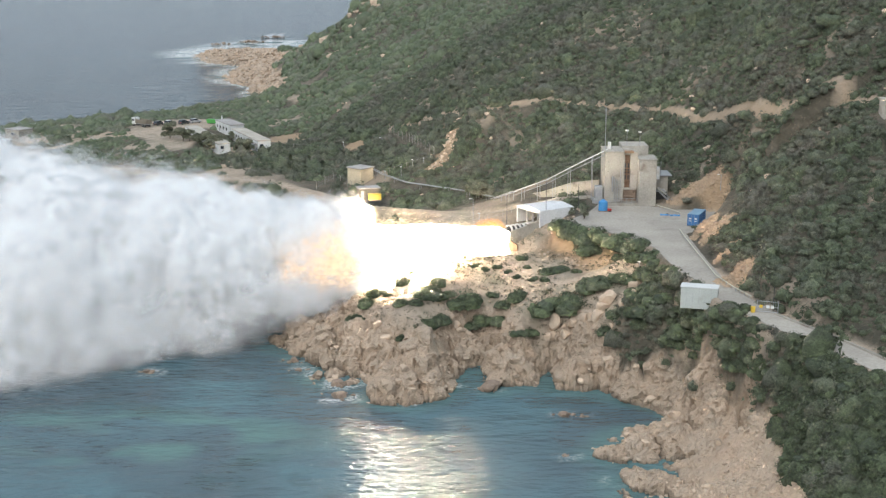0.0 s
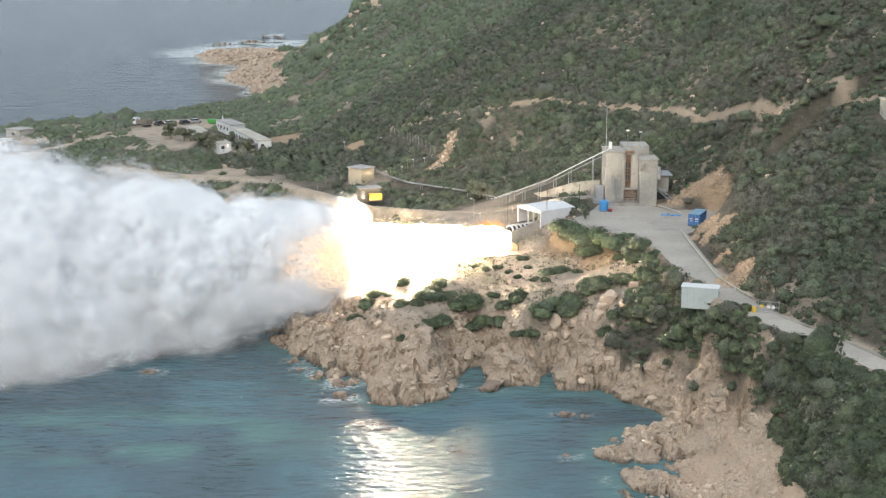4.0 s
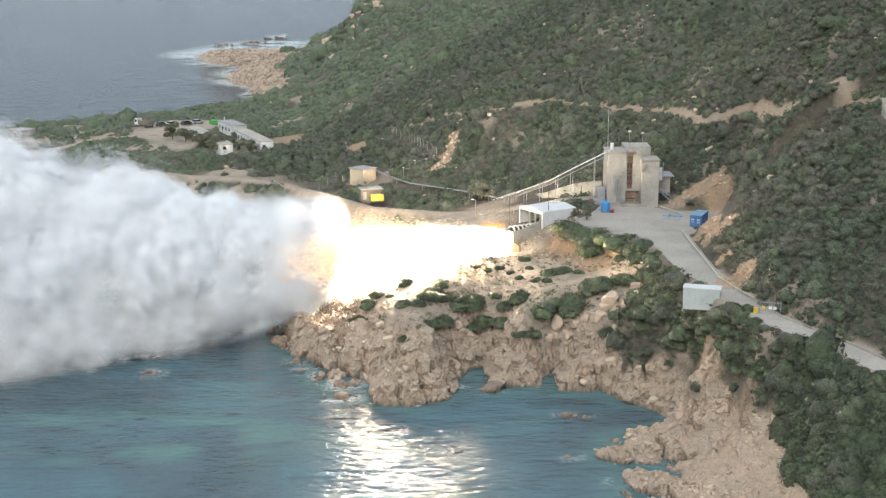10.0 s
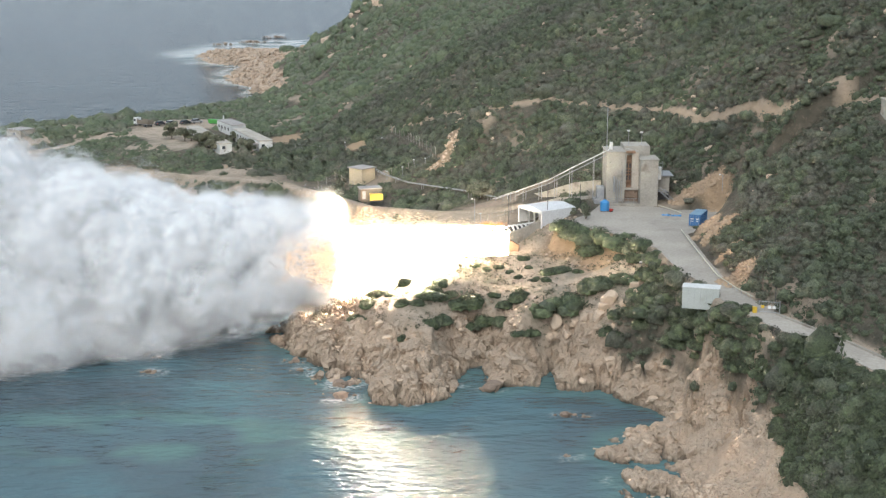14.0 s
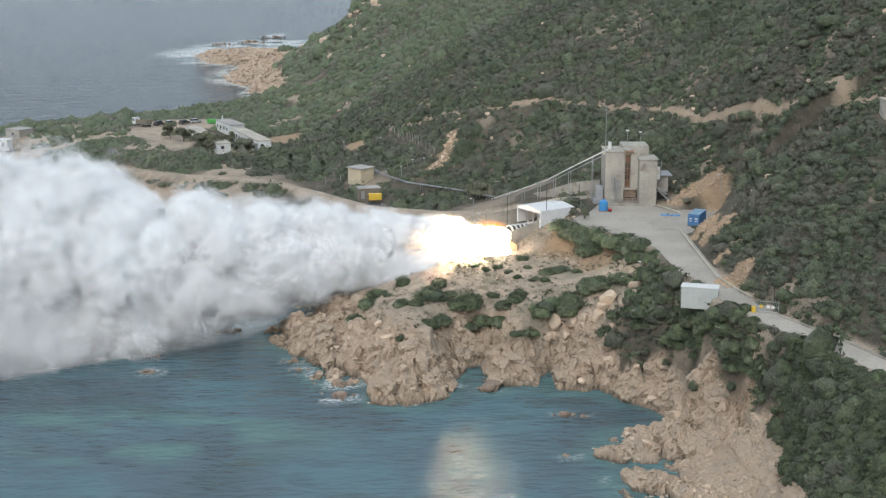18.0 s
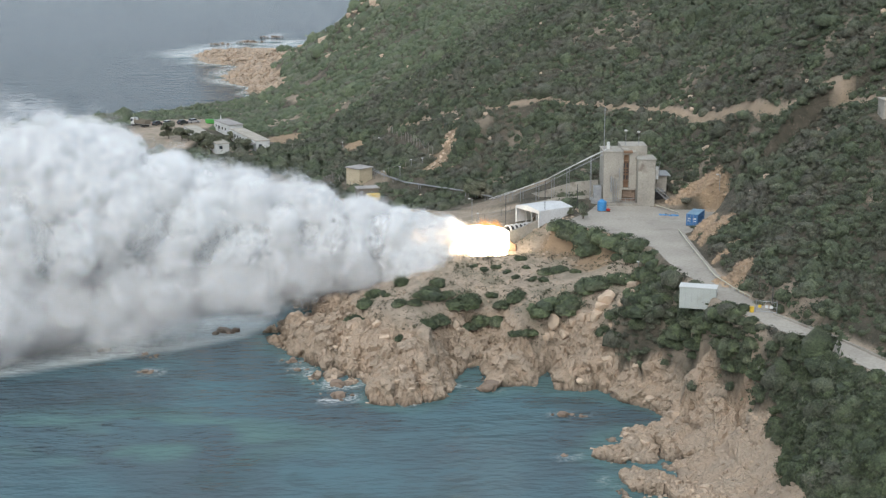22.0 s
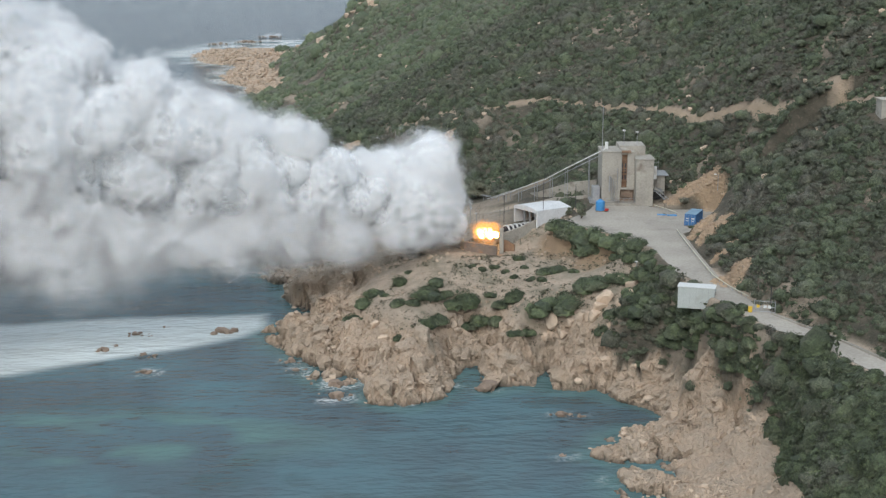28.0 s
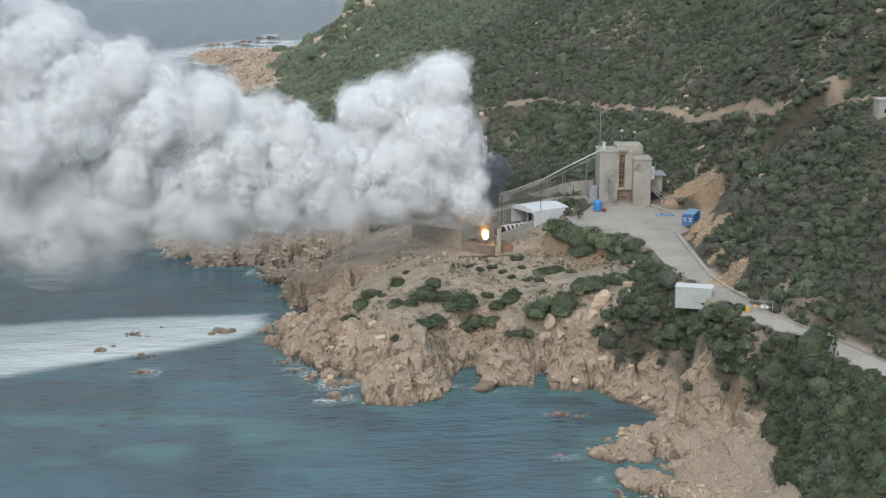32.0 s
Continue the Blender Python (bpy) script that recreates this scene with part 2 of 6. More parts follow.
# ---- relief: spot heights of the plan, in metres ----
COAST = [(-63.1, 330.6), (-49.8, 331.7), (-44, 320.2), (-36.9, 311.5), (-35.2, 300.3), (-33.2, 292.7), (-30.3, 286.2), (-33.3, 279.2), (-37.9, 273.4), (-35.4, 265.3), (-31, 259.2), (-22.8, 248.8), (-24.5, 243.7), (-21.5, 239.4), (-13.4, 240.4), (-12.8, 229.8), (-6, 227.4), (1, 232.7), (3, 244.3), (4.7, 248.7), (7.3, 250.4), (7.9, 246.3), (6.6, 239.6), (9.4, 235.2), (10.2, 239), (17.3, 239), (18.1, 244.2), (20.7, 245.5), (20.5, 237), (25.3, 235.4), (28.6, 237), (30.7, 232.6), (35.5, 227.2), (39.5, 220.9), (35.2, 218.7), (28.4, 214.5), (25.6, 208.8), (24, 204.4), (29.9, 200.8), (32.7, 201.5), (36, 197.5), (32.9, 196.9), (26.3, 195.2), (26, 190.8), (27.2, 187.3), (32.8, 166.1)]
SHORE = [(x, y, 0) for x, y in COAST]
CLIFF = [(-19.7, 245.6, 2), (-16.6, 238.2, 2), (-20.2, 238.1, 1.4), (-23.8, 245, 1.2), (-9.4, 226.8, 2.5), (-3.4, 228.3, 2.5), (-34.9, 264.6, 3.5), (-28.9, 262.4, 5), (-17.8, 249.4, 6), (-24.8, 254.3, 4.5), (-8.9, 244.4, 7.5), (-8.6, 235.1, 5), (-9.5, 230, 3.5), (-1.4, 234.8, 4), (1.7, 242.8, 8), (7.1, 246.7, 4), (15.2, 239.4, 8.5), (11.1, 239.9, 4.5), (23.4, 237.7, 9), (24.1, 233.5, 5.5), (31.4, 236.2, 10), (32, 231.8, 5), (36.4, 226.9, 3.5)]
MOUND = [(7.8, 277, 16.5), (-2.8, 275.2, 15), (-7.6, 274.9, 13), (-16.6, 267, 10), (-22.2, 264.8, 7.5), (-9.4, 258, 11.5), (-0.4, 253.8, 11.5), (7.1, 249.4, 10.5), (13.1, 261.7, 14), (24, 257.8, 15), (18.7, 245.9, 11.5), (28.6, 248.4, 13), (4.4, 285, 16.5), (-5.5, 294.1, 14), (-18.4, 299.3, 11.5), (-29, 301.4, 7), (-38, 311.2, 2.5), (-53.1, 352.1, 6), (12, 292.2, 17), (-0.5, 308.1, 15.5)]
TERRACE = [(26.6, 289, 21.5), (34.3, 292.7, 22), (32.7, 278, 22), (37.4, 278, 22), (45, 252.3, 22), (48, 292.7, 22), (41.8, 267.1, 22), (48.5, 227, 22), (53.1, 289.6, 22), (49.9, 250, 22), (54, 209.3, 22), (59.2, 198.5, 21.5), (63.1, 188.9, 21), (43.7, 232.8, 21.5), (21.8, 290.1, 20), (18.4, 296.2, 20), (35.5, 303.1, 22.5), (43.4, 314.3, 23)]
SLOPE = [(25.8, 279.5, 18), (32.8, 277.8, 19), (20.7, 274.5, 16.5), (31.5, 265.6, 16.5), (38, 256, 20), (34, 249.3, 15), (37.9, 240, 17.5), (37, 233.3, 13), (40.4, 230.5, 19), (43.1, 218, 18.5), (42.7, 215.1, 14.5), (47.1, 210, 18), (40.9, 226.4, 13), (47.1, 209.1, 13.5), (43.2, 216.8, 11), (42.5, 212.5, 8), (47.7, 211, 9), (49.4, 205.6, 8), (49.5, 199.4, 13), (50.6, 193.7, 15), (50.2, 191.1, 11), (49.4, 183.7, 9), (48.6, 177, 7.5), (54.2, 185.4, 17), (51.3, 173.7, 13), (59.2, 189.3, 20), (58.9, 171.7, 17), (55.5, 160.3, 13), (39.2, 188.8, 2.5), (45.6, 199.8, 4.5), (43.1, 209.9, 5), (36.6, 229.1, 8), (40.1, 203.6, 4), (30.6, 199.9, 4), (34.5, 185.8, 2), (44.2, 181.2, 4)]
HILL_EAST = [(36.4, 324.3, 26), (45.3, 329.5, 26.5), (57.5, 304.9, 27), (62, 283.3, 27), (52.6, 233.2, 24.5), (51.2, 217.6, 23.5), (57.6, 217.4, 25.5), (62.7, 202.3, 24), (60.8, 231.6, 32), (66.3, 254.8, 38), (71.1, 276.2, 46), (79, 310.3, 57), (86.9, 343.8, 65.5), (70.8, 218.7, 30), (76.7, 240.3, 40.5), (84.3, 267.4, 50.5), (93.7, 302.1, 67.5), (62.1, 317, 34), (65.4, 336.2, 41), (70.6, 366.1, 51), (75.7, 395.8, 63), (38.4, 343.4, 30), (40.3, 362.6, 35.5), (43.4, 394.2, 47), (46.6, 427.1, 61.5), (60, 520, 72), (160, 420, 84), (220, 320, 82), (170, 200, 52), (140, 120, 30), (80, 60, 1)]
HILL_WEST = [(12.5, 342.4, 17), (13.1, 362.7, 24), (13.5, 376, 33), (14.8, 416.8, 45), (17.6, 500, 58), (-12.8, 361.1, 15), (-22.7, 373.4, 14), (-14.1, 398.3, 20), (-15, 428.1, 28), (-17.2, 495.6, 38), (-19.7, 570.5, 50), (2.3, 331.4, 15.5), (-37.8, 399.6, 13), (-42.8, 455.2, 15), (-51.1, 523.2, 16), (-59.5, 598.4, 16.5), (-56, 645.9, 22), (-37.8, 635.6, 36), (-39.4, 689.5, 45), (-67.6, 765.1, 26), (-41.9, 662.2, 47), (0, 620, 60), (0, 800, 30), (60, 1000, 5), (120, 700, 80)]
HEADLAND = [(-88, 682.9, 1), (-83.5, 694.3, 6), (-107, 771, 4), (-146.1, 883.7, 1), (-146.9, 924.1, 3), (-116.8, 870.6, 6.5), (-99.1, 858.7, 10), (-86, 785.8, 9), (-70.3, 651.3, 8), (-102.2, 735.2, 0), (-125.2, 852.4, 0), (-154.8, 906.8, 0), (-131.2, 1044.4, 0)]
SPIT = [(-154.2, 501.5, 12), (-135.4, 510.2, 12.5), (-116.4, 521, 13), (-99.2, 547, 13), (-84.8, 574, 12), (-80.1, 632.3, 7), (-96.9, 448.8, 15), (-97.9, 482.9, 15), (-70.2, 434.5, 14), (-58, 439.7, 14.5), (-99.9, 405.4, 12), (-63.7, 392.7, 12.5), (-45, 374.6, 12.5), (-126, 437.8, 12), (-149.3, 452.9, 11.5), (-141.8, 428.5, 8), (-97.8, 395, 7), (-68.7, 372.8, 8), (-145.1, 436.9, 0), (-104.7, 387.7, 0), (-77.1, 358.1, 0), (-170, 585, -2), (-110, 600, -1)]
SEABED = [(-62.8, 299.9, -4), (-84.9, 285.4, -5), (-44, 262.5, -4), (-18.5, 227.2, -4), (11.8, 230.3, -3), (20.5, 213.9, -3), (10.5, 202, -4), (-47, 219, -5), (-106, 361.7, -4), (-83.2, 330.9, -4), (-43.6, 302.4, -2), (26.5, 226.2, -1.5), (3.8, 242.8, -2), (-142.4, 705.1, -4), (-194.8, 681.8, -4), (-239.7, 991.2, -6), (-175.6, 1202.1, -5), (-154.1, 816.7, -4), (-212.2, 2821.3, -8), (-70.7, 201.7, -6), (-169, 403, -5), (-97.7, 224, -7), (-250, 1000, -10), (-100, 1200, -10), (150, 1300, -10), (-30, 930, -6), (-420, 600, -10), (-300, 250, -8), (-150, 60, -8), (0, 60, -6)]
SPOTS = np.array(SHORE + CLIFF + MOUND + TERRACE + SLOPE + HILL_EAST + HILL_WEST + HEADLAND + SPIT + SEABED, float)


def spline_weights(spots, soft=4.0):
    d = np.sqrt(((spots[:, None, :2] - spots[None, :, :2]) ** 2).sum(-1) + soft ** 2)
    n = len(spots)
    a = np.zeros((n + 1, n + 1))
    a[:n, :n], a[:n, n], a[n, :n] = d + np.eye(n) * -0.3, 1, 1
    return np.linalg.solve(a, np.append(spots[:, 2], 0))


WEIGHTS = spline_weights(SPOTS)


def relief(x, y):
    """The smooth relief through the spot heights."""
    shape = np.shape(x)
    x, y = np.ravel(x).astype(float), np.ravel(y).astype(float)
    z = np.full(len(x), WEIGHTS[-1])
    for w, (sx, sy, _) in zip(WEIGHTS, SPOTS):
        z += w * np.sqrt((x - sx) ** 2 + (y - sy) ** 2 + 16.0)
    return z.reshape(shape)


def hashed(i, j, k, seed):
    h = np.sin(i * 127.1 + j * 311.7 + k * 74.7 + seed * 53.3) * 43758.5453
    return h - np.floor(h)


def grain(x, y, z=0.0, seed=0):
    """Smooth value noise, 0 to 1, with cells of one metre."""
    x, y, z = np.broadcast_arrays(x, y, z)
    i, j, k = np.floor(x), np.floor(y), np.floor(z)
    u, v, w = x - i, y - j, z - k
    u, v, w = (q * q * (3 - 2 * q) for q in (u, v, w))
    out = 0
    for a in (0, 1):
        for b in (0, 1):
            for c in (0, 1):
                out = out + hashed(i + a, j + b, k + c, seed) * (u if a else 1 - u) * (v if b else 1 - v) * (w if c else 1 - w)
    return out


def rough(x, y, size, octaves=4, seed=0):
    s, amp, tot = 0, 1.0, 0
    for o in range(octaves):
        s = s + amp * grain(x / size, y / size, 0.5, seed + o)
        tot, amp, size = tot + amp, amp * 0.5, size * 0.5
    return s / tot


def blocks(x, y, size, seed=0):
    """Jointed blocks: a height of its own for each block, and how near its edge a point lies."""
    x, y = x / size, y / size
    i, j = np.floor(x), np.floor(y)
    f1, f2, own = np.full(np.shape(x), 9.0), np.full(np.shape(x), 9.0), np.zeros(np.shape(x))
    for a in (-1, 0, 1):
        for b in (-1, 0, 1):
            px, py = i + a + hashed(i + a, j + b, 1, seed), j + b + hashed(i + a, j + b, 2, seed)
            d = np.hypot(px - x, py - y)
            near = d < f1
            f2 = np.where(near, f1, np.minimum(f2, d))
            own = np.where(near, hashed(i + a, j + b, 3, seed), own)
            f1 = np.where(near, d, f1)
    return own, f2 - f1


def step(a, b, v):
    q = np.clip((v - a) / (b - a), 0, 1)
    return q * q * (3 - 2 * q)


def along(x, y, line):
    """Distance from a polyline of (x, y, z), and the line's height at the nearest place."""
    best, high = np.full(np.shape(x), 1e9), np.zeros(np.shape(x))
    for (ax, ay, az), (bx, by, bz) in zip(line, line[1:]):
        dx, dy = bx - ax, by - ay
        k = np.clip(((x - ax) * dx + (y - ay) * dy) / (dx * dx + dy * dy), 0, 1)
        d = np.hypot(x - ax - k * dx, y - ay - k * dy)
        nearer = d < best
        best, high = np.where(nearer, d, best), np.where(nearer, az + k * (bz - az), high)
    return best, high


def inside(x, y, ring):
    hit = np.zeros(np.shape(x), bool)
    for (ax, ay), (bx, by) in zip(ring, ring[1:] + ring[:1]):
        cross = (ay > y) != (by > y)
        hit ^= cross & (x < (bx - ax) * (y - ay) / ((by - ay) or 1e-9) + ax)
    return hit


ROAD = [(46.3, 239, 22), (48.2, 223.2, 22), (50.4, 213.3, 22), (54.4, 203.6, 21.8), (59.1, 195, 21.5), (63.3, 186.7, 21), (70, 170, 20.5), (78, 140, 19)]
YARD = [(23.9, 279.1), (31.7, 290.8), (36.4, 304.3), (46.4, 298.4), (51.5, 294.6), (59, 294.6), (61.8, 293.3), (59.4, 282.5), (58, 276.5), (54.5, 271), (50.9, 271.5), (49.6, 270.3), (49.5, 247.8), (49.9, 228.9), (47.6, 223.2), (45.3, 230.9), (42.7, 239), (41.4, 257.1), (36.2, 268.2), (30.6, 275.2)]
HILL_TRACK = [(-16.3, 413.7, 26), (-0.7, 400.2, 29), (13.6, 378.4, 33), (27.7, 376.6, 34.5), (40.6, 365, 35.5), (51, 352.8, 37.5), (59.3, 341.4, 39.5), (68, 315.7, 43.5), (74.1, 288.7, 48), (81, 279.2, 49.7), (86, 259.3, 52)]
SPIT_ROAD = [(-143.6, 435.1, 11.5), (-127.8, 444.1, 12.5), (-118.3, 458.8, 13.5), (-102, 455.2, 15)]
SPIT_PATH = [(-103.8, 407.4, 12), (-88.8, 401.4, 12), (-66.6, 390.1, 12.3), (-50.7, 381.6, 12.5), (-34.5, 363.4, 13), (-19.3, 338.9, 14), (-6.2, 328.9, 15), (7.5, 316.2, 16.5), (15.2, 309.3, 19)]
PARKING = [(-110.5, 474.3), (-108, 487.4), (-101.7, 491.9), (-90.2, 496.5), (-81.5, 491.9), (-79.8, 477.1), (-85.8, 471.5), (-83.8, 457.9), (-80.7, 442.5), (-82.3, 421.3), (-94.3, 436.4), (-103, 455.2)]
MOUND_TRACK = [(-28.7, 298.8, 7), (-17.9, 290.1, 11.5), (-8, 291.4, 14), (1.9, 282.4, 15.6), (7.3, 279.5, 15.8)]
BENCH_FOOT = [(7.3, 279.8, 15.6), (12.4, 278.7, 15.5), (15.1, 279.8, 15.6), (17.1, 283.1, 17.8), (20.4, 285.3, 19.8), (22.2, 286.4, 20.8)]
SHINGLE = [[(39.5, 199), (37.5, 204), (41.5, 208), (46, 206), (50, 192), (50, 172), (46, 160), (38, 172), (37, 186)], [(36, 232.5), (38.7, 230.6), (44, 219.5), (45.2, 212.2), (45.6, 209.5), (50, 201), (46.7, 206.1), (44, 209), (41, 214.5), (38, 222), (36, 227)]]
SCAR = [(3.3, 377.2, 2.6), (2.0, 373.6, 2.6), (0.2, 370.4, 3), (-1.9, 365.5, 3.2), (4.2, 384.8, 2.2)]
CUT_FACES = [(57.9, 299.5, 4), (53.4, 299, 3.2), (55.8, 301, 3.5), (59.1, 298.3, 3.5), (-52.8, 456, 6), (-49.2, 443.3, 6), (-54.5, 433.2, 5), (-26.4, 412.4, 4), (60.7, 294.3, 3), (26.8, 276.8, 7), (31.5, 266.7, 5), (52.6, 266, 3), (53.6, 259.3, 3.4), (52.6, 245, 2.6), (51.2, 231.1, 4), (1, 383.1, 5), (-53.9, 452.1, 6), (27.7, 334.1, 6)]


def shingle_zone(x, y):
    """1 on the flat pale shingle of the beach and of the terrace above it."""
    out = np.zeros(np.shape(x))
    for ring in SHINGLE:
        d, _ = along(x, y, [(*p, 0) for p in ring + ring[:1]])
        d = np.where(inside(x, y, ring), d, -d) + 1.6 * (rough(x, y, 4, 3, 39) - 0.5)
        out = np.maximum(out, step(-0.6, 0.8, d))
    return out


def shore_zone(x, y, z):
    """1 on the bare granite of the shore, 0 inland."""
    edge = 9.2 + 2.6 * (rough(x, y, 14, 3, 5) - 0.5) * 2
    zone = 1 - step(edge - 1.2, edge + 1.2, z)
    zone = zone * (1 - step(66, 74, x) * step(100, 130, y))
    return np.clip(np.maximum(zone, shingle_zone(x, y)), 0, 1)


def coast_bound(x, y, z):
    """Ties the relief to the waterline: no land seaward of it, a cliff or a shelf behind it."""
    near = (x > -80) & (x < 60) & (y > 150) & (y < 350)
    if not near.any():
        return z
    d, _ = along(x, y, [(*p, 0) for p in COAST])
    land = inside(x, y, COAST + [(120, 166), (120, 420), (-63, 420)])
    wob = 1.2 * (rough(x, y, 3.5, 3, 37) - 0.5)
    dry = np.clip(z, np.minimum(0.3 * d, 2.0), 0.3 + 1.9 * np.maximum(d + wob, 0))
    bound = np.where(land, dry, np.minimum(z, -0.3 - 0.4 * d))
    return np.where(near, z + (bound - z) * (1 - step(7, 13, d)), z)


def height(x, y):
    """The finished ground: relief, roads and yard cut into it, jointed granite along the shore."""
    z = coast_bound(x, y, relief(x, y))
    zone = shore_zone(x, y, z)
    far = step(330, 480, y)
    loose = shingle_zone(x, y)
    wx, wy = x + 3.4 * (rough(x, y, 7, 3, 31) - 0.5), y + 3.4 * (rough(x, y, 7, 3, 32) - 0.5)
    own, gap = blocks(wx + 0.25 * wy, wy * 0.62, 5.4, 3)
    own2, gap2 = blocks(wx * 1.1 + 40, wy * 0.8, 2.5, 8)
    own3, gap3 = blocks(x + 0.6 * rough(x, y, 1.5, 2, 34), y * 0.8, 1.2, 9)
    crag = (own - 0.45) * 3.2 + 2.2 * (np.sqrt(step(0, 0.6, gap)) - 0.75) - (1 - step(0, 0.09, gap)) * 1.2
    crag = crag + (own2 - 0.5) * 0.55 + 0.6 * (np.sqrt(step(0, 0.5, gap2)) - 0.75) - (1 - step(0, 0.12, gap2)) * 0.5
    crag = crag + (own3 - 0.5) * 0.12 - (1 - step(0, 0.2, gap3)) * 0.14
    crag = crag * (1 - 0.85 * loose) + loose * (rough(x, y, 1.6, 3, 36) - 0.5) * 0.7
    above = step(-1.0, 2.5, z)
    z = z + crag * zone * (0.3 + 0.7 * above) * (1 - 0.3 * far) * step(-2.5, 0.2, z)
    z = z + (rough(x, y, 9, 4, 11) - 0.5) * 1.5 * (1 - zone) * step(0, 4, z) + (rough(x, y, 70, 3, 14) - 0.5) * 7 * step(330, 520, y) * step(16, 30, z)
    for line, half, blend in ((ROAD, 3.0, 3.0), (SPIT_ROAD, 2.4, 4.0), (SPIT_PATH, 1.2, 2.0), (MOUND_TRACK, 2.5, 4.0), (BENCH_FOOT, 1.6, 4.0)):
        d, h = along(x, y, line)
        z = z + (h - z) * (1 - step(half, half + blend, d))
    bank = along(x, y, [(49.6, 270.3, 0), (49.5, 247.8, 0), (49.9, 236, 0)])[0]
    z = np.where((x > 49) & (y > 236) & (y < 276), np.minimum(z, 22.3 + 0.8 * bank), z)
    for ring, level in ((YARD, 22.0), (PARKING, 15.0)):
        d, _ = along(x, y, [(*p, 0) for p in ring + ring[:1]])
        d = np.where(inside(x, y, ring), -d, d)
        z = z + (level - z) * (1 - step(0.3, 2.2 if level > 20 else 5.0, d))
    return z


def spaced(*bands):
    """Grid lines: (from, to, step) bands, with the steps growing outside of them."""
    out = []
    for a, b, s in bands:
        out += list(np.arange(a, b, s))
    return np.array(out)


def sheet(name, xs, ys, z, material, plans, push=(0, 0)):
    """A sheet over the grid lines, with plan values at its points, each pushed sideways."""
    nx, ny = len(xs), len(ys)
    co = np.empty((ny, nx, 3), np.float32)
    co[..., 0], co[..., 1], co[..., 2] = xs[None, :] + push[0], ys[:, None] + push[1], z
    idx = np.arange(nx * ny).reshape(ny, nx)
    quads = np.stack([idx[:-1, :-1], idx[:-1, 1:], idx[1:, 1:], idx[1:, :-1]], -1).reshape(-1, 4)
    me = mesh_from(name, co.reshape(-1, 3), quads, material)
    for key, values in plans.items():
        a = me.attributes.new(key, "FLOAT", "POINT")
        a.data.foreach_set("value", np.ravel(values).astype(np.float32))
    return me


def mesh_from(name, points, faces, material, smooth=True, normals=None):
    """A mesh from arrays of points and of faces with equally many corners; normals may be given by point."""
    me = bpy.data.meshes.new(name)
    points, faces = np.asarray(points, np.float32), np.asarray(faces, np.int32)
    n, k = faces.shape
    me.vertices.add(len(points))
    me.vertices.foreach_set("co", points.ravel())
    me.loops.add(n * k)
    me.loops.foreach_set("vertex_index", faces.ravel())
    me.polygons.add(n)
    me.polygons.foreach_set("loop_start", np.arange(0, n * k, k, dtype=np.int32))
    me.polygons.foreach_set("use_smooth", np.full(n, smooth))
    me.materials.append(material)
    me.update(calc_edges=True)
    if normals is not None:
        own_normals = me.attributes.new("custom_normal", "FLOAT_VECTOR", "POINT")
        own_normals.data.foreach_set("vector", np.asarray(normals, np.float32).ravel())
        me.update()
    return me


def unit(v):
    return v / (np.linalg.norm(v, axis=1)[:, None] + 1e-9)


def facing(tri, normals):
    """The triangles, each wound so that its front lies on the side of its normal."""
    wrong = (np.cross(tri[:, 1] - tri[:, 0], tri[:, 2] - tri[:, 0]) * normals).sum(1) < 0
    return np.where(wrong[:, None, None], tri[:, ::-1], tri)


GX = spaced((-4000, -1000, 500), (-1000, -400, 60), (-400, -160, 8), (-160, -60, 2.0), (-60, -40, 0.5), (-40, 52, 0.36), (52, 76, 0.5), (76, 130, 1.4), (130, 300, 8), (300, 1000, 60), (1000, 4001, 500))
GY = spaced((-1500, 0, 300), (0, 120, 20), (120, 160, 4), (160, 200, 0.5), (200, 275, 0.4), (275, 330, 0.8), (330, 460, 1.4), (460, 700, 2.6), (700, 1000, 5), (1000, 1500, 50), (1500, 4501, 500))


def bare_zone(x, y, z):
    """1 on bare sandy ground, 0 under the scrub."""
    mound = (1 - step(0.8, 1.1, np.hypot((x - 4) / 40, (y - 262) / 32)))
    mound = np.maximum(mound, 1 - step(0.8, 1.15, np.hypot((x + 16) / 32, (y - 300) / 26)))
    patch = step(0.56, 0.66, rough(x, y, 11, 4, 21)) * 0.6
    patch = np.maximum(patch, step(0.48, 0.6, rough(x, y, 16, 4, 22)) * step(0, 8, -abs(z - 14) + 10) * step(-35, -60, x) * 0.9)
    lanes = np.zeros(np.shape(x))
    for line, half in ((HILL_TRACK, 0.8), (SPIT_ROAD, 3.6), (SPIT_PATH, 2.0), (MOUND_TRACK, 3.5), (ROAD, 3.6)):
        d, _ = along(x, y, line)
        lanes = np.maximum(lanes, 1 - step(half, half + 1.2, d + 1.5 * (rough(x, y, 5, 2, 23) - 0.5)))
    ring = inside(x, y, YARD) | inside(x, y, PARKING)
    return np.maximum.reduce([mound, patch, lanes, ring * 1.0])


def cut_zone(x, y):
    """1 on the raw orange earth of the cuttings."""
    out = np.zeros(np.shape(x))
    for cx, cy, r in CUT_FACES + SCAR:
        out = np.maximum(out, 1 - step(0.7, 1.15, np.hypot(x - cx, y - cy) / r + (rough(x, y, 4, 3, 25) - 0.5) * 0.8))
    return np.maximum(out, 0.6 * (1 - step(0.5, 1.8, along(x, y, HILL_TRACK)[0] + 1.6 * (rough(x, y, 5, 2, 26) - 0.5))) * (0.55 + 0.45 * step(0.35, 0.5, rough(x, y, 22, 3, 27))))


gxx, gyy = np.meshgrid(GX, GY)
gz = height(gxx, gyy)
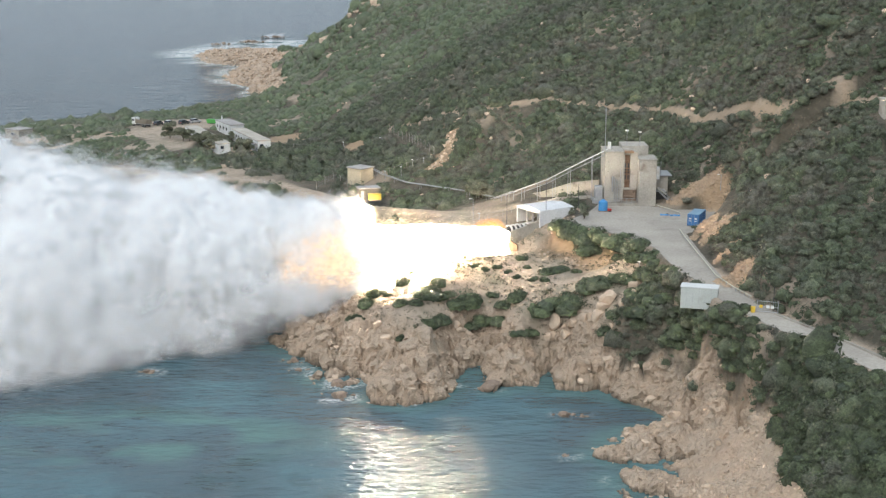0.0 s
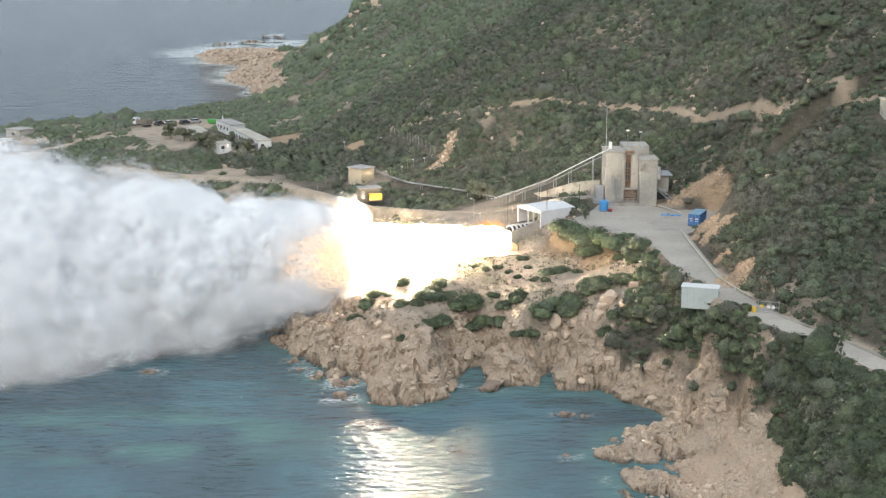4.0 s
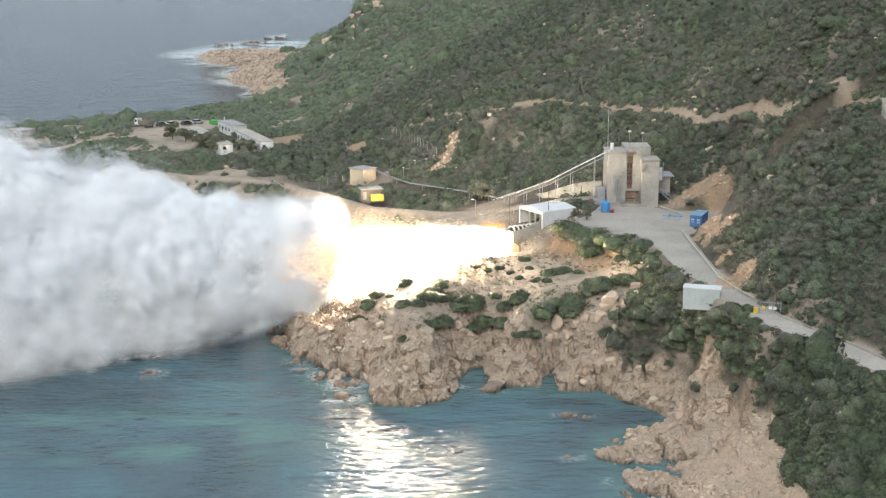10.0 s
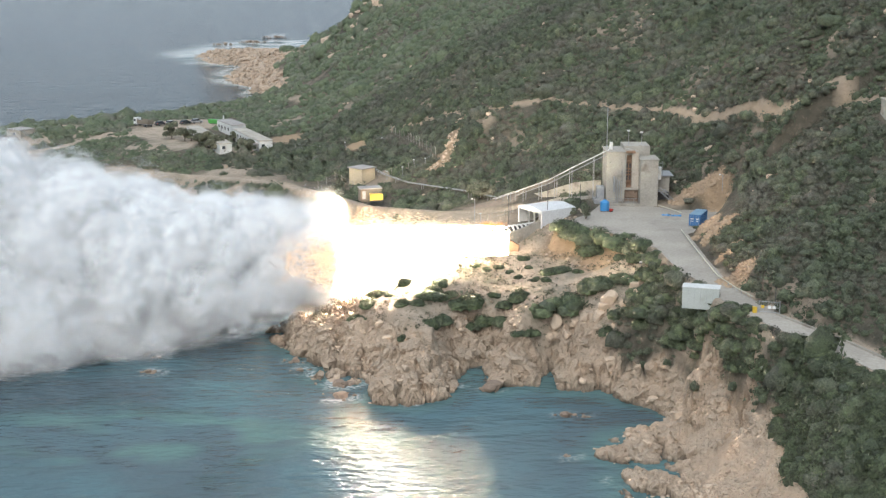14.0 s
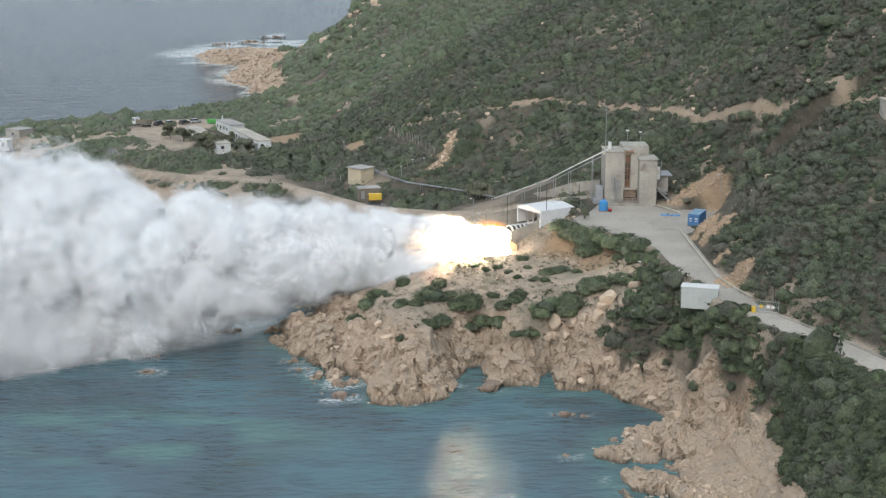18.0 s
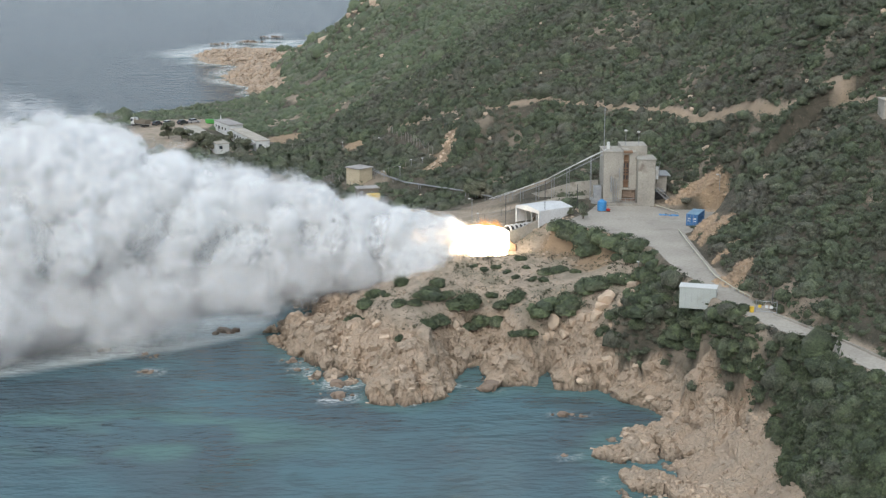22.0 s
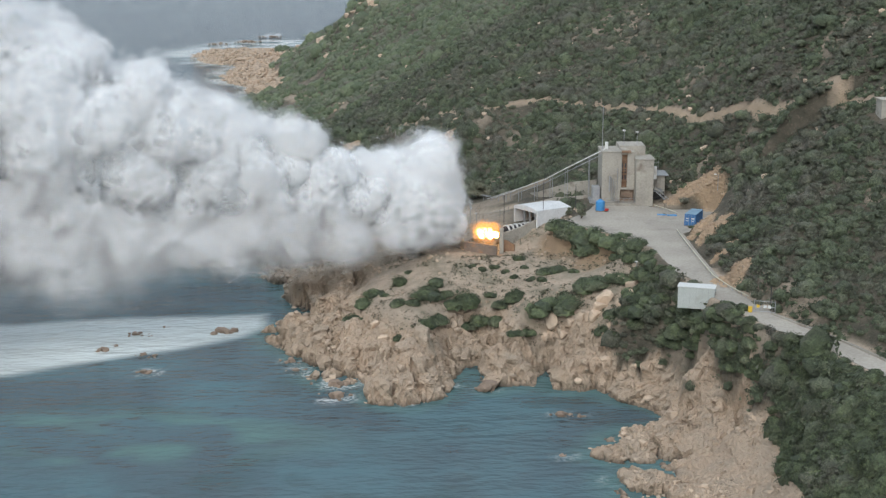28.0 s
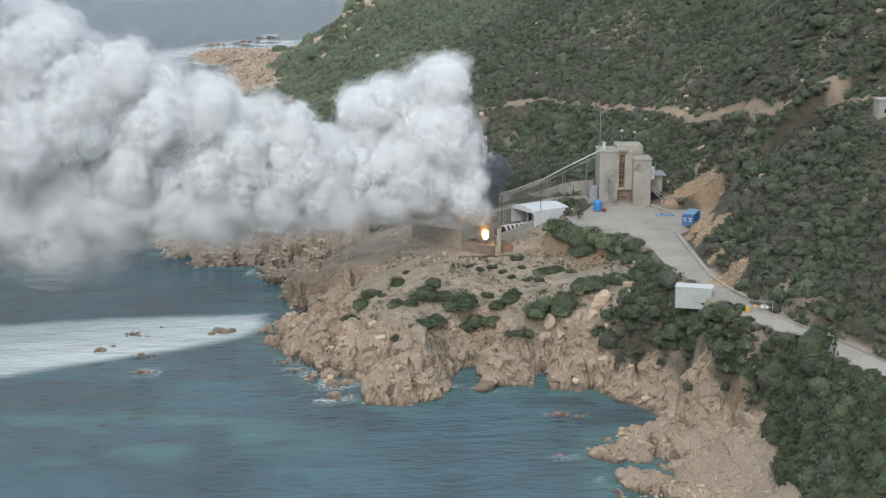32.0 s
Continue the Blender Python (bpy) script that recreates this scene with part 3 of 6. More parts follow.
# the steep faces bulge and crack along upright joints
slope_y, slope_x = np.gradient(gz, GY, GX)
steep = np.hypot(slope_x, slope_y)
own, gap = blocks(gxx * 0.55 + 0.25 * gz, gz * 0.8 + 0.2 * gyy, 1.0 * 1.6, 17)
own2, gap2 = blocks(gxx * 1.1 + 0.2 * gz, gz * 1.3 + 0.2 * gyy, 1.15, 18)
bulge = ((own - 0.45) * 1.6 + 0.5 * step(0, 0.5, gap) - (1 - step(0, 0.16, gap)) * 0.9 + (own2 - 0.5) * 0.4 - (1 - step(0, 0.2, gap2)) * 0.35) * step(0.7, 1.8, steep) * shore_zone(gxx, gyy, relief(gxx, gyy)) * step(-0.5, 0.6, gz)
bulge = bulge * (gyy < 340)
ground = new("ground", sheet("ground", GX, GY, gz, GROUND, {
    "shore": shore_zone(gxx, gyy, relief(gxx, gyy)), "bare": bare_zone(gxx, gyy, gz), "cut": cut_zone(gxx, gyy),
    "wet": 1 - step(0.1, 0.8, gz + 0.5 * rough(gxx, gyy, 3, 2, 41))},
    (-bulge * slope_x / (steep + 0.1), -bulge * slope_y / (steep + 0.1))))
stony = (shore_zone(gxx, gyy, relief(gxx, gyy)) > 0.4) & (gyy < 340)
ground.data.polygons.foreach_set("use_smooth", ~stony[:-1, :-1].ravel())
tagged(ground, "rocky coastal hillside of earth and pink granite", "ground", kind="structure")

# the sea, in one sheet to the horizon
WX = spaced((-4000, -1000, 500), (-1000, -400, 60), (-400, -160, 10), (-160, 80, 1.4), (80, 300, 10), (300, 4001, 370))
WY = spaced((-1500, 0, 300), (0, 120, 20), (120, 180, 4), (180, 320, 1.2), (320, 700, 6), (700, 1100, 5), (1100, 1500, 50), (1500, 4501, 500))
wxx, wyy = np.meshgrid(WX, WY)
wz = height(wxx, wyy)
MILKY = [(-108.7, 227.9), (-83.8, 244.2), (-69.8, 252.1), (-51.7, 261.3), (-41.5, 269.8), (-37.8, 277.3), (-37.9, 288.3), (-50, 286), (-72, 284.7), (-95, 279.4), (-129.5, 275.2)]
ISLETS = [(-46, 273.9, 2, 1.6), (-63.1, 272.3, 2.4, 0.8), (-67.6, 261.3, 1.6, 0.8), (-57.9, 257.5, 1.8, 0.9), (-56.3, 246.9, 1.7, 0.7), (-19.4, 233.3, 2.9, 1), (-29.2, 253.9, 2.2, 0.8), (-25.9, 253.9, 1.8, 0.7), (-27.6, 248.2, 1.6, 0.7), (-19.4, 240.2, 3.2, 1), (21, 223.3, 1.4, 1.1), (20.1, 204.5, 0.8, 0.6), (24.1, 222.7, 1.8, 0.5), (-58.3, 277.7, 0.7, 0.5), (-66, 264.3, 0.7, 0.5), (-148.4, 1044.4, 10.1, 2), (-164.5, 1023.1, 9, 1.5), (-135.3, 1095.8, 7.7, 1.5), (8.4, 237, 1.5, 2)]
md, _ = along(wxx, wyy, [(*p, 0) for p in MILKY + MILKY[:1]])
md = np.where(inside(wxx, wyy, MILKY), md, -md) + 5 * (rough(wxx, wyy, 14, 3, 61) - 0.5)
swell = rough(wxx * 0.4, wyy, 9, 3, 62)
surf = step(-1.4, -0.1, wz) * step(0.52, 0.62, rough(wxx, wyy, 2.5, 3, 63)) * step(0.5, 0.6, rough(wxx, wyy, 13, 2, 64))
surf = np.maximum(surf, step(-3.0, -0.3, wz) * step(560, 640, wyy) * step(0.4, 0.5, rough(wxx, wyy, 9, 3, 65)))
for ix, iy, wide, _ in ISLETS:
    ring = 1 - step(0.6, 1.7, np.hypot((wxx - ix) / (wide + 1.0), (wyy - iy) / (wide * 0.7 + 1.0)))
    surf = np.maximum(surf, ring * step(0.46, 0.6, rough(wxx, wyy, 2.6, 3, 66)) * (0.85 if iy > 600 or 225 < iy < 250 and ix < -12 else 0.3))
sandy = (1 - step(0.5, 1.1, np.hypot((wxx + 56) / 44, (wyy - 213) / 15))) * step(0.4, 0.56, rough(wxx * 0.6, wyy, 9, 3, 67))
sea = new("sea", sheet("sea", WX, WY, np.zeros_like(wxx), WATER, {
    "near": 1 - step(300, 420, wyy), "shallow": np.maximum(step(-2.6, -0.4, wz) * 0.8, sandy), "milky": step(-2, 3, md) * (0.75 + 0.4 * (swell - 0.5)), "foam": surf * np.where(wyy > 500, 1.6, 0.85)}))
tagged(sea, "grey-blue sea with ripples, turquoise over the shallows, milky below the plume", "sea", kind="structure")


def ribbon(name, line, half, material, lift, label, category):
    """A road laid over the ground, with thickness."""
    pts = []
    for (ax, ay, az), (bx, by, bz) in zip(line, line[1:]):
        n = max(2, int(math.hypot(bx - ax, by - ay) / 2))
        pts += [(ax + (bx - ax) * k / n, ay + (by - ay) * k / n) for k in range(n)]
    pts.append(line[-1][:2])
    p = np.array(pts)
    t = np.gradient(p, axis=0)
    t /= np.hypot(t[:, 0], t[:, 1])[:, None]
    for _ in range(3):
        t[1:-1] = (t[:-2] + t[1:-1] + t[2:]) / 3
    side = np.stack([t[:, 1], -t[:, 0]], 1)
    wob = (rough(p[:, 0], p[:, 1], 6, 2, 71) - 0.5) * 0.5
    a, b = p - side * (half + wob)[:, None], p + side * (half - wob)[:, None]
    mid = height(p[:, 0], p[:, 1]) + lift
    za, zb = np.maximum(height(a[:, 0], a[:, 1]) + lift, mid - 0.1), np.maximum(height(b[:, 0], b[:, 1]) + lift, mid - 0.1)
    n = len(p)
    rows = [np.column_stack([a, za - 0.4]), np.column_stack([a, za]), np.column_stack([p, np.maximum(mid, (za + zb) / 2)]), np.column_stack([b, zb]), np.column_stack([b, zb - 0.4])]
    co = np.concatenate(rows)
    faces = [(r * n + i, (r + 1) * n + i, (r + 1) * n + i + 1, r * n + i + 1) for r in range(4) for i in range(n - 1)]
    ob = new(name, mesh_from(name, co, faces, material, smooth=False))
    return tagged(ob, label, category, kind="structure")


def slab(name, ring, z, depth, material, label, category):
    bm = bmesh.new()
    top = bm.faces.new([bm.verts.new((x, y, z)) for x, y in ring])
    low = bmesh.ops.extrude_face_region(bm, geom=[top])
    bmesh.ops.translate(bm, vec=(0, 0, -depth), verts=[v for v in low["geom"] if isinstance(v, bmesh.types.BMVert)])
    bmesh.ops.recalc_face_normals(bm, faces=bm.faces)
    me = bpy.data.meshes.new(name)
    bm.to_mesh(me)
    bm.free()
    me.materials.append(material)
    return tagged(new(name, me), label, category, kind="structure")


ribbon("road", ROAD, 2.6, PAVING, 0.06, "pale worn concrete road along the foot of the hill", "road")
slab("yard_pavement", YARD, 22.07, 0.5, PAVING, "wide worn concrete yard before the test tower", "pavement")


# ---- scrub ----
def sphere_points(levels):
    bm = bmesh.new()
    bmesh.ops.create_icosphere(bm, subdivisions=levels, radius=1)
    bm.verts.index_update()
    v = np.array([x.co[:] for x in bm.verts])
    f = np.array([[x.index for x in p.verts] for p in bm.faces])
    bm.free()
    return v, f


def tuft_template(seed, tufts, leaf, flat=0.75):
    """The tufts of one shrub of unit radius: small leafy flakes over a lumpy dome."""
    r = np.random.RandomState(seed)
    lobes = np.column_stack([r.uniform(-0.55, 0.55, 6), r.uniform(-0.55, 0.55, 6), r.uniform(0.1, 0.5, 6), r.uniform(0.4, 0.65, 6)])
    pick = lobes[r.randint(0, 6, tufts)]
    d = r.normal(size=(tufts, 3))
    d[:, 2] = np.abs(d[:, 2]) * 1.1 - 0.25
    d /= np.linalg.norm(d, axis=1)[:, None]
    c = pick[:, :3] + d * (pick[:, 3] * r.uniform(0.75, 1.1, tufts))[:, None]
    c[:, 2] = np.maximum(c[:, 2] * flat, 0.0)
    n = d + r.normal(size=(tufts, 3)) * 0.4 + [0, 0, 0.45]
    n /= np.linalg.norm(n, axis=1)[:, None]
    up = np.tile([0.3, 0.1, 1.0], (tufts, 1)) + r.normal(size=(tufts, 3)) * 0.3
    a = np.cross(n, up)
    a /= np.linalg.norm(a, axis=1)[:, None]
    b = np.cross(n, a)
    s = (leaf * r.uniform(0.6, 1.4, tufts))[:, None]
    k = r.uniform(0.6, 1.2, (tufts, 4))[:, :, None]
    tri = np.stack([c - a * s * k[:, 0], c + a * s * k[:, 1] + b * s * 0.3, c + b * s * k[:, 2] * 1.6 - n * s * 0.4], 1)
    lean = unit(d * 0.8 + n * np.where((n * d).sum(1) < 0, -1, 1)[:, None] * 0.7 + [0, 0, 0.35])
    out = facing(tri, lean)
    return out.reshape(-1, 3), np.repeat(lean, 3, 0)


def scatter(x0, x1, y0, y1, gap, seed):
    """Places on a loose grid, as arrays."""
    r = np.random.RandomState(seed)
    xs, ys = np.meshgrid(np.arange(x0, x1, gap), np.arange(y0, y1, gap))
    return (xs + r.uniform(-0.6, 0.6, xs.shape) * gap).ravel(), (ys + r.uniform(-0.6, 0.6, ys.shape) * gap).ravel()


CLEARINGS = SCAR + [(42, 303, 11), (21, 291, 9), (54, 281, 5), (54.5, 274, 4), (56, 268, 4.5), (58, 274, 3.5), (43, 222, 5), (-22, 372, 7), (-19, 349, 7), (-65, 428, 9), (-80, 462, 9), (-64, 450, 9), (-150, 468, 8), (8, 292, 12), (84, 256, 3), (-22, 385, 4.5)]
FENCE_LINE = [(*p, 0) for p in [(-16.2, 409.9), (-10.7, 397.5), (-6.3, 382.2), (-2.5, 371.8)]]


def wild(x, y):
    """Where scrub may grow, and the ground there."""
    z = relief(x, y)
    ok = (z > 2.5) & (shore_zone(x, y, z) < 0.4)
    ok &= np.hypot((x - 4) / 41, (y - 264) / 30) > 1
    for line, half in ((HILL_TRACK, 0.8), (SPIT_ROAD, 3.4), (SPIT_PATH, 2.6), (MOUND_TRACK, 4.0), (ROAD, 3.2)):
        ok &= along(x, y, line)[0] > half + 1.6 * (rough(x, y, 6, 2, 81) - 0.5)
    for line in ([(12.1, 324.2, 19.3), (5.3, 345, 16.9), (-2.1, 351.4, 16.8), (-9.7, 358.5, 16.6), (-16.3, 369.8, 16.7), (-19.8, 378.6, 16.8)], FENCE_LINE):
        ok &= along(x, y, line)[0] > 1.4
    for ring in (YARD, PARKING):
        ok &= ~inside(x, y, ring) & (along(x, y, [(*p, 0) for p in ring + ring[:1]])[0] > 1.5)
    for cx, cy, r in CLEARINGS:
        ok &= np.hypot(x - cx, y - cy) > r
    ok &= (cut_zone(x, y) < 0.45) | (along(x, y, HILL_TRACK)[0] > 2.0) & (y > 312) & (x > -20)
    bald = rough(x, y, 12, 3, 82) + 0.12 * (rough(x, y, 3, 2, 83) - 0.5)
    ok &= bald < np.where((x < -30) & (y < 475), 0.565, np.where(x < -45, 0.64, 0.7))
    return ok, height(x, y)


def dome_template(seed, lobes, levels=1):
    """Lumpy rounded clumps of unit radius: points, triangles and normals."""
    r = np.random.RandomState(seed)
    ball, skin = sphere_points(levels)
    co, tri, nor, n = [], [], [], 0
    for k in range(lobes):
        size = r.uniform(0.4, 0.6) if lobes > 1 else 0.72
        mid = np.array([r.uniform(-0.45, 0.45), r.uniform(-0.45, 0.45), r.uniform(-0.02, 0.25)]) if lobes > 1 else np.zeros(3)
        lump = 1 + 0.55 * (grain(ball[:, 0] * 1.6 + 9, ball[:, 1] * 1.6 + 9, ball[:, 2] * 1.6 + 9, seed + 7 * k) - 0.5) + 0.35 * (grain(ball[:, 0] * 4 + 9, ball[:, 1] * 4 + 9, ball[:, 2] * 4 + 9, seed + 7 * k + 3) - 0.5)
        p = ball * (size * lump)[:, None] + mid
        p[:, 2] *= 0.88
        keep = (ball[skin][:, :, 2] > -0.45).all(1)
        f = np.cross(p[skin[:, 1]] - p[skin[:, 0]], p[skin[:, 2]] - p[skin[:, 0]])
        nn = np.zeros_like(p)
        for c in range(3):
            np.add.at(nn, skin[:, c], f)
        co.append(p)
        tri.append(skin[keep] + n)
        nor.append(unit(nn))
        n += len(p)
    return np.concatenate(co), np.concatenate(tri), np.concatenate(nor)


def scrub(name, area, gap, lobes, tufts, leaf, size, seed, label, where=wild, leaves=LEAF_HILL):
    """Scrub over one stretch of hillside, in one mesh: rounded clumps with leafy tufts."""
    x, y = scatter(*area, gap, seed)
    ok, z = where(x, y)
    ok &= np.abs(x) < 0.37 * y + 10
    x, y, z = x[ok], y[ok], z[ok]
    r = np.random.RandomState(seed + 1)
    which, turn = r.randint(0, 7, len(x)), r.uniform(0, 6.28, len(x))
    s = gap * size * np.exp(r.normal(size=len(x)) * 0.34) * (0.65 + 0.7 * rough(x, y, 17, 2, 91))
    s = np.where(r.rand(len(x)) < 0.07, s * 1.5, s)
    tall = s * r.uniform(0.55, 1.5, len(x))
    points, faces, normals, n = [], [], [], 0
    for k in range(7):
        co, nor = tuft_template(seed * 10 + k, tufts, leaf)
        tri = np.arange(len(co)).reshape(-1, 3)
        if lobes:
            body, shell, skin = dome_template(seed * 10 + k, lobes)
            co, tri, nor = np.concatenate([body, co]), np.concatenate([shell, tri + len(body)]), np.concatenate([skin, nor])
        m = which == k
        c, q = np.cos(turn[m])[:, None], np.sin(turn[m])[:, None]
        out = np.stack([(co[:, 0] * c - co[:, 1] * q) * s[m][:, None] + x[m][:, None], (co[:, 0] * q + co[:, 1] * c) * s[m][:, None] + y[m][:, None], co[:, 2] * tall[m][:, None] + (z[m] - 0.15)[:, None]], -1)
        count = len(out)
        points.append(out.reshape(-1, 3))
        normals.append(np.stack([nor[:, 0] * c - nor[:, 1] * q, nor[:, 0] * q + nor[:, 1] * c, nor[:, 2] + 0 * c], -1).reshape(-1, 3))
        faces.append((tri[None] + (np.arange(count) * len(co))[:, None, None] + n).reshape(-1, 3))
        n += count * len(co)
    return tagged(new(name, mesh_from(name, np.concatenate(points), np.concatenate(faces), leaves, True, np.concatenate(normals))), label, "scrub", kind="stuff")


scrub("scrub_east", (28, 125, 165, 330), 1.3, 2, 90, 0.095, 0.93, 1, "dense grey-green Mediterranean scrub on the slope above the road")
scrub("scrub_middle", (-70, 150, 330, 460), 1.6, 1, 44, 0.12, 0.93, 2, "dense grey-green Mediterranean scrub on the hillside behind the tower")
scrub("scrub_far", (-190, 175, 460, 640), 1.8, 1, 12, 0.1, 0.8, 3, "low green scrub over the distant hillside and the spit", leaves=LEAF_FAR)
scrub("scrub_spit", (-180, -70, 390, 460), 1.3, 1, 30, 0.12, 0.75, 6, "low scrub with bare sandy gaps round the huts", leaves=LEAF_FAR)
scrub("scrub_headland", (-110, 160, 640, 900), 2.7, 1, 6, 0.1, 0.85, 4, "low dark scrub on the far headland", leaves=LEAF_FAR)


def on_mound(x, y):
    z = relief(x, y)
    return (np.hypot((x - 6) / 38, (y - 264) / 26) < 1) & (shore_zone(x, y, z) < 0.5) & (rough(x, y, 9, 3, 84) > 0.47) & ~inside(x, y, YARD) & (along(x, y, MOUND_TRACK)[0] > 3.5), height(x, y)


scrub("dry_herbs", (-35, 48, 234, 294), 0.85, 0, 24, 0.2, 0.55, 7, "low dry grey-green herbs tufted over the sandy mound", on_mound, LEAF_DRY)


def part(name, bm, material, parent, label=""):
    """Links a bmesh as one mesh object under a thing or a part."""
    me = bpy.data.meshes.new(name)
    bm.to_mesh(me)
    bm.free()
    me.materials.append(material)
    ob = new(name, me)
    ob.parent = parent
    return tagged(ob, label)


def tube(bm, a, b, r, sides=8, r2=None):
    """A round bar from a to b."""
    a, b = Vector(a), Vector(b)
    m = (b - a).to_track_quat("Z", "Y").to_matrix().to_4x4()
    m.translation = (a + b) / 2
    bmesh.ops.create_cone(bm, cap_ends=True, segments=sides, radius1=r, radius2=r if r2 is None else r2, depth=(b - a).length, matrix=m)
    return bm


SHRUB_KINDS = []
for k in range(6):
    leaf_co, leaf_nor = tuft_template(300 + k, 1500, 0.06, 0.85)
    body, shell, skin = dome_template(300 + k, 7, 3)
    crown = mesh_from("crown", np.concatenate([body, leaf_co]), np.concatenate([shell, np.arange(1500 * 3).reshape(-1, 3) + len(body)]), LEAF_NEAR, True, np.concatenate([skin, leaf_nor]))
    bm = bmesh.new()
    rs = random.Random(k)
    for s in range(6):
        a = rs.uniform(0, 6.28)
        tube(bm, (0.05 * math.cos(a), 0.05 * math.sin(a), -0.15), (0.5 * math.cos(a), 0.5 * math.sin(a), rs.uniform(0.3, 0.55)), 0.035, 5, 0.012)
    stems = bpy.data.meshes.new("stems")
    bm.to_mesh(stems)
    bm.free()
    stems.materials.append(TWIG)
    SHRUB_KINDS.append((crown, stems))


def shrub(x, y, size, tall, rs, label, group):
    base = new("shrub")
    z = float(height(np.array([x]), np.array([y]))[0])
    base.matrix_basis = pose(x, y, z - 0.1, 0, 0, rs.uniform(0, 360))
    crown, stems = rs.choice(SHRUB_KINDS)
    for n, me in (("crown", crown), ("stems", stems)):
        ob = new(n, me)
        ob.parent, ob.scale = base, (size, size, tall)
    return tagged(base, label, "shrub", group)


# mastic bushes singly on the mound: place and half width
MOUND_SHRUBS = [(-17.2, 257.3, 2.0), (-15.1, 259.3, 2.0), (-13.5, 263.0, 1.8), (-8.0, 265.8, 1.7), (-3.3, 255.1, 2.1), (-0.5, 262.4, 1.6), (-2.0, 258.5, 1.7), (-8.2, 253.9, 1.5), (-5.1, 252.8, 1.3), (-0.8, 256.2, 1.5), (1.2, 259.1, 1.3), (-10.9, 260.8, 0.7), (-2.7, 248.8, 1.9), (-0.5, 251.8, 2.2), (-8.0, 245.4, 1.1), (-15.2, 252.2, 0.9), (5.3, 259.0, 3.0), (2.6, 257.2, 2.2), (8.1, 256.4, 1.9), (11.2, 254.0, 1.8), (5.6, 255.5, 1.4), (10.1, 260.0, 1.1), (14.4, 255.8, 2.2), (12.2, 256.3, 1.7), (6.6, 269.8, 0.7), (8.6, 267.6, 0.8), (11.0, 268.4, 0.9), (13.2, 266.2, 0.8), (-6.4, 272.6, 0.8)]
SPUR_SHRUBS = [(18.5, 250.5, 2.8), (20.7, 252.0, 2.6), (23.1, 250.7, 2.6), (24.5, 251.3, 2.6), (14.5, 246.4, 1.5), (16.7, 248.2, 1.8), (27.3, 253.4, 2.6), (30.5, 252.8, 3.0), (33.8, 253.1, 2.2), (30.0, 242.4, 1.8), (31.6, 239.6, 1.9), (32.0, 243.8, 1.7), (34.9, 240.3, 2.3), (36.6, 237.9, 2.3), (38.4, 236.7, 2.3), (35.5, 236.9, 1.9), (38.2, 242.7, 1.9), (21.0, 263.7, 1.8), (23.9, 265.1, 1.8), (18.0, 260.8, 1.0), (20.2, 259.9, 1.0), (14.7, 263.1, 1.0), (26.9, 263.6, 1.1), (16.4, 272.4, 1.2), (17.2, 267.3, 0.9)]
rs = random.Random(12)
for x, y, r in MOUND_SHRUBS:
    shrub(x, y, r * 1.3, r * rs.uniform(0.95, 1.25), rs, "rounded dark-green mastic bush on the sandy mound", "bushes on the mound")
for x, y, r in SPUR_SHRUBS:
    shrub(x, y, r * 1.2, r * rs.uniform(0.8, 1.1), rs, "spreading green mastic bush on the rocky spur", "bushes on the spur")
STEEP_SHRUBS = [(44.9, 218.0, 1.7), (46.2, 212.7, 1.7), (47.7, 208.9, 1.7), (49.2, 205.6, 1.7), (45.7, 212.8, 1.7), (47.2, 209.0, 1.7), (48.6, 206.1, 1.7), (50.0, 202.4, 1.7), (46.6, 208.8, 1.7), (48.1, 206.4, 1.7), (49.7, 202.6, 1.7), (44.2, 220.9, 1.7)]
for x, y, r in STEEP_SHRUBS:
    shrub(x, y, r * 1.2, r * rs.uniform(1.0, 1.3), rs, "dense dark-green bush on the steep bank below the road", "bushes below the road")
BANK_SHRUBS = [(24.7, 277.9, 2.4), (26.4, 276.4, 2.6), (28.9, 274.7, 3.3), (30.9, 271.5, 2.6), (32.2, 271.3, 2.6), (35.5, 266.6, 3.2), (37.2, 262.6, 2), (39, 259.8, 2), (39.8, 253.9, 2), (37.5, 256.3, 1.8), (40.4, 250.3, 1.5), (35.1, 262.9, 1.1), (41.1, 244.7, 1.3), (41.9, 237.2, 1.1), (38.3, 250, 2.2), (40, 244.2, 1.9), (35.8, 251, 1.7), (40.2, 235.3, 1.6), (41.3, 229.5, 1.8), (37.7, 238.4, 2.1), (35.5, 244.7, 1.9), (41.9, 228.8, 2), (43.5, 224.6, 2.1), (44.9, 219, 1.9), (40.9, 229.6, 2.4), (42.3, 227.6, 2.4), (47, 214.7, 1.3), (49.5, 213.4, 1.1), (42.2, 227.8, 2.2), (43.5, 222.7, 1.9), (44.8, 218.4, 1.7), (46.1, 214.9, 1.9), (47.6, 211, 1.6), (41.2, 228.6, 1.8)]
for x, y, r in BANK_SHRUBS:
    if x < 39.5 and y < 241:
        continue
    shrub(x, y, r * 1.3, r * rs.uniform(1.1, 1.4), rs, "tall dark-green bush on the orange bank below the yard", "bushes on the bank")

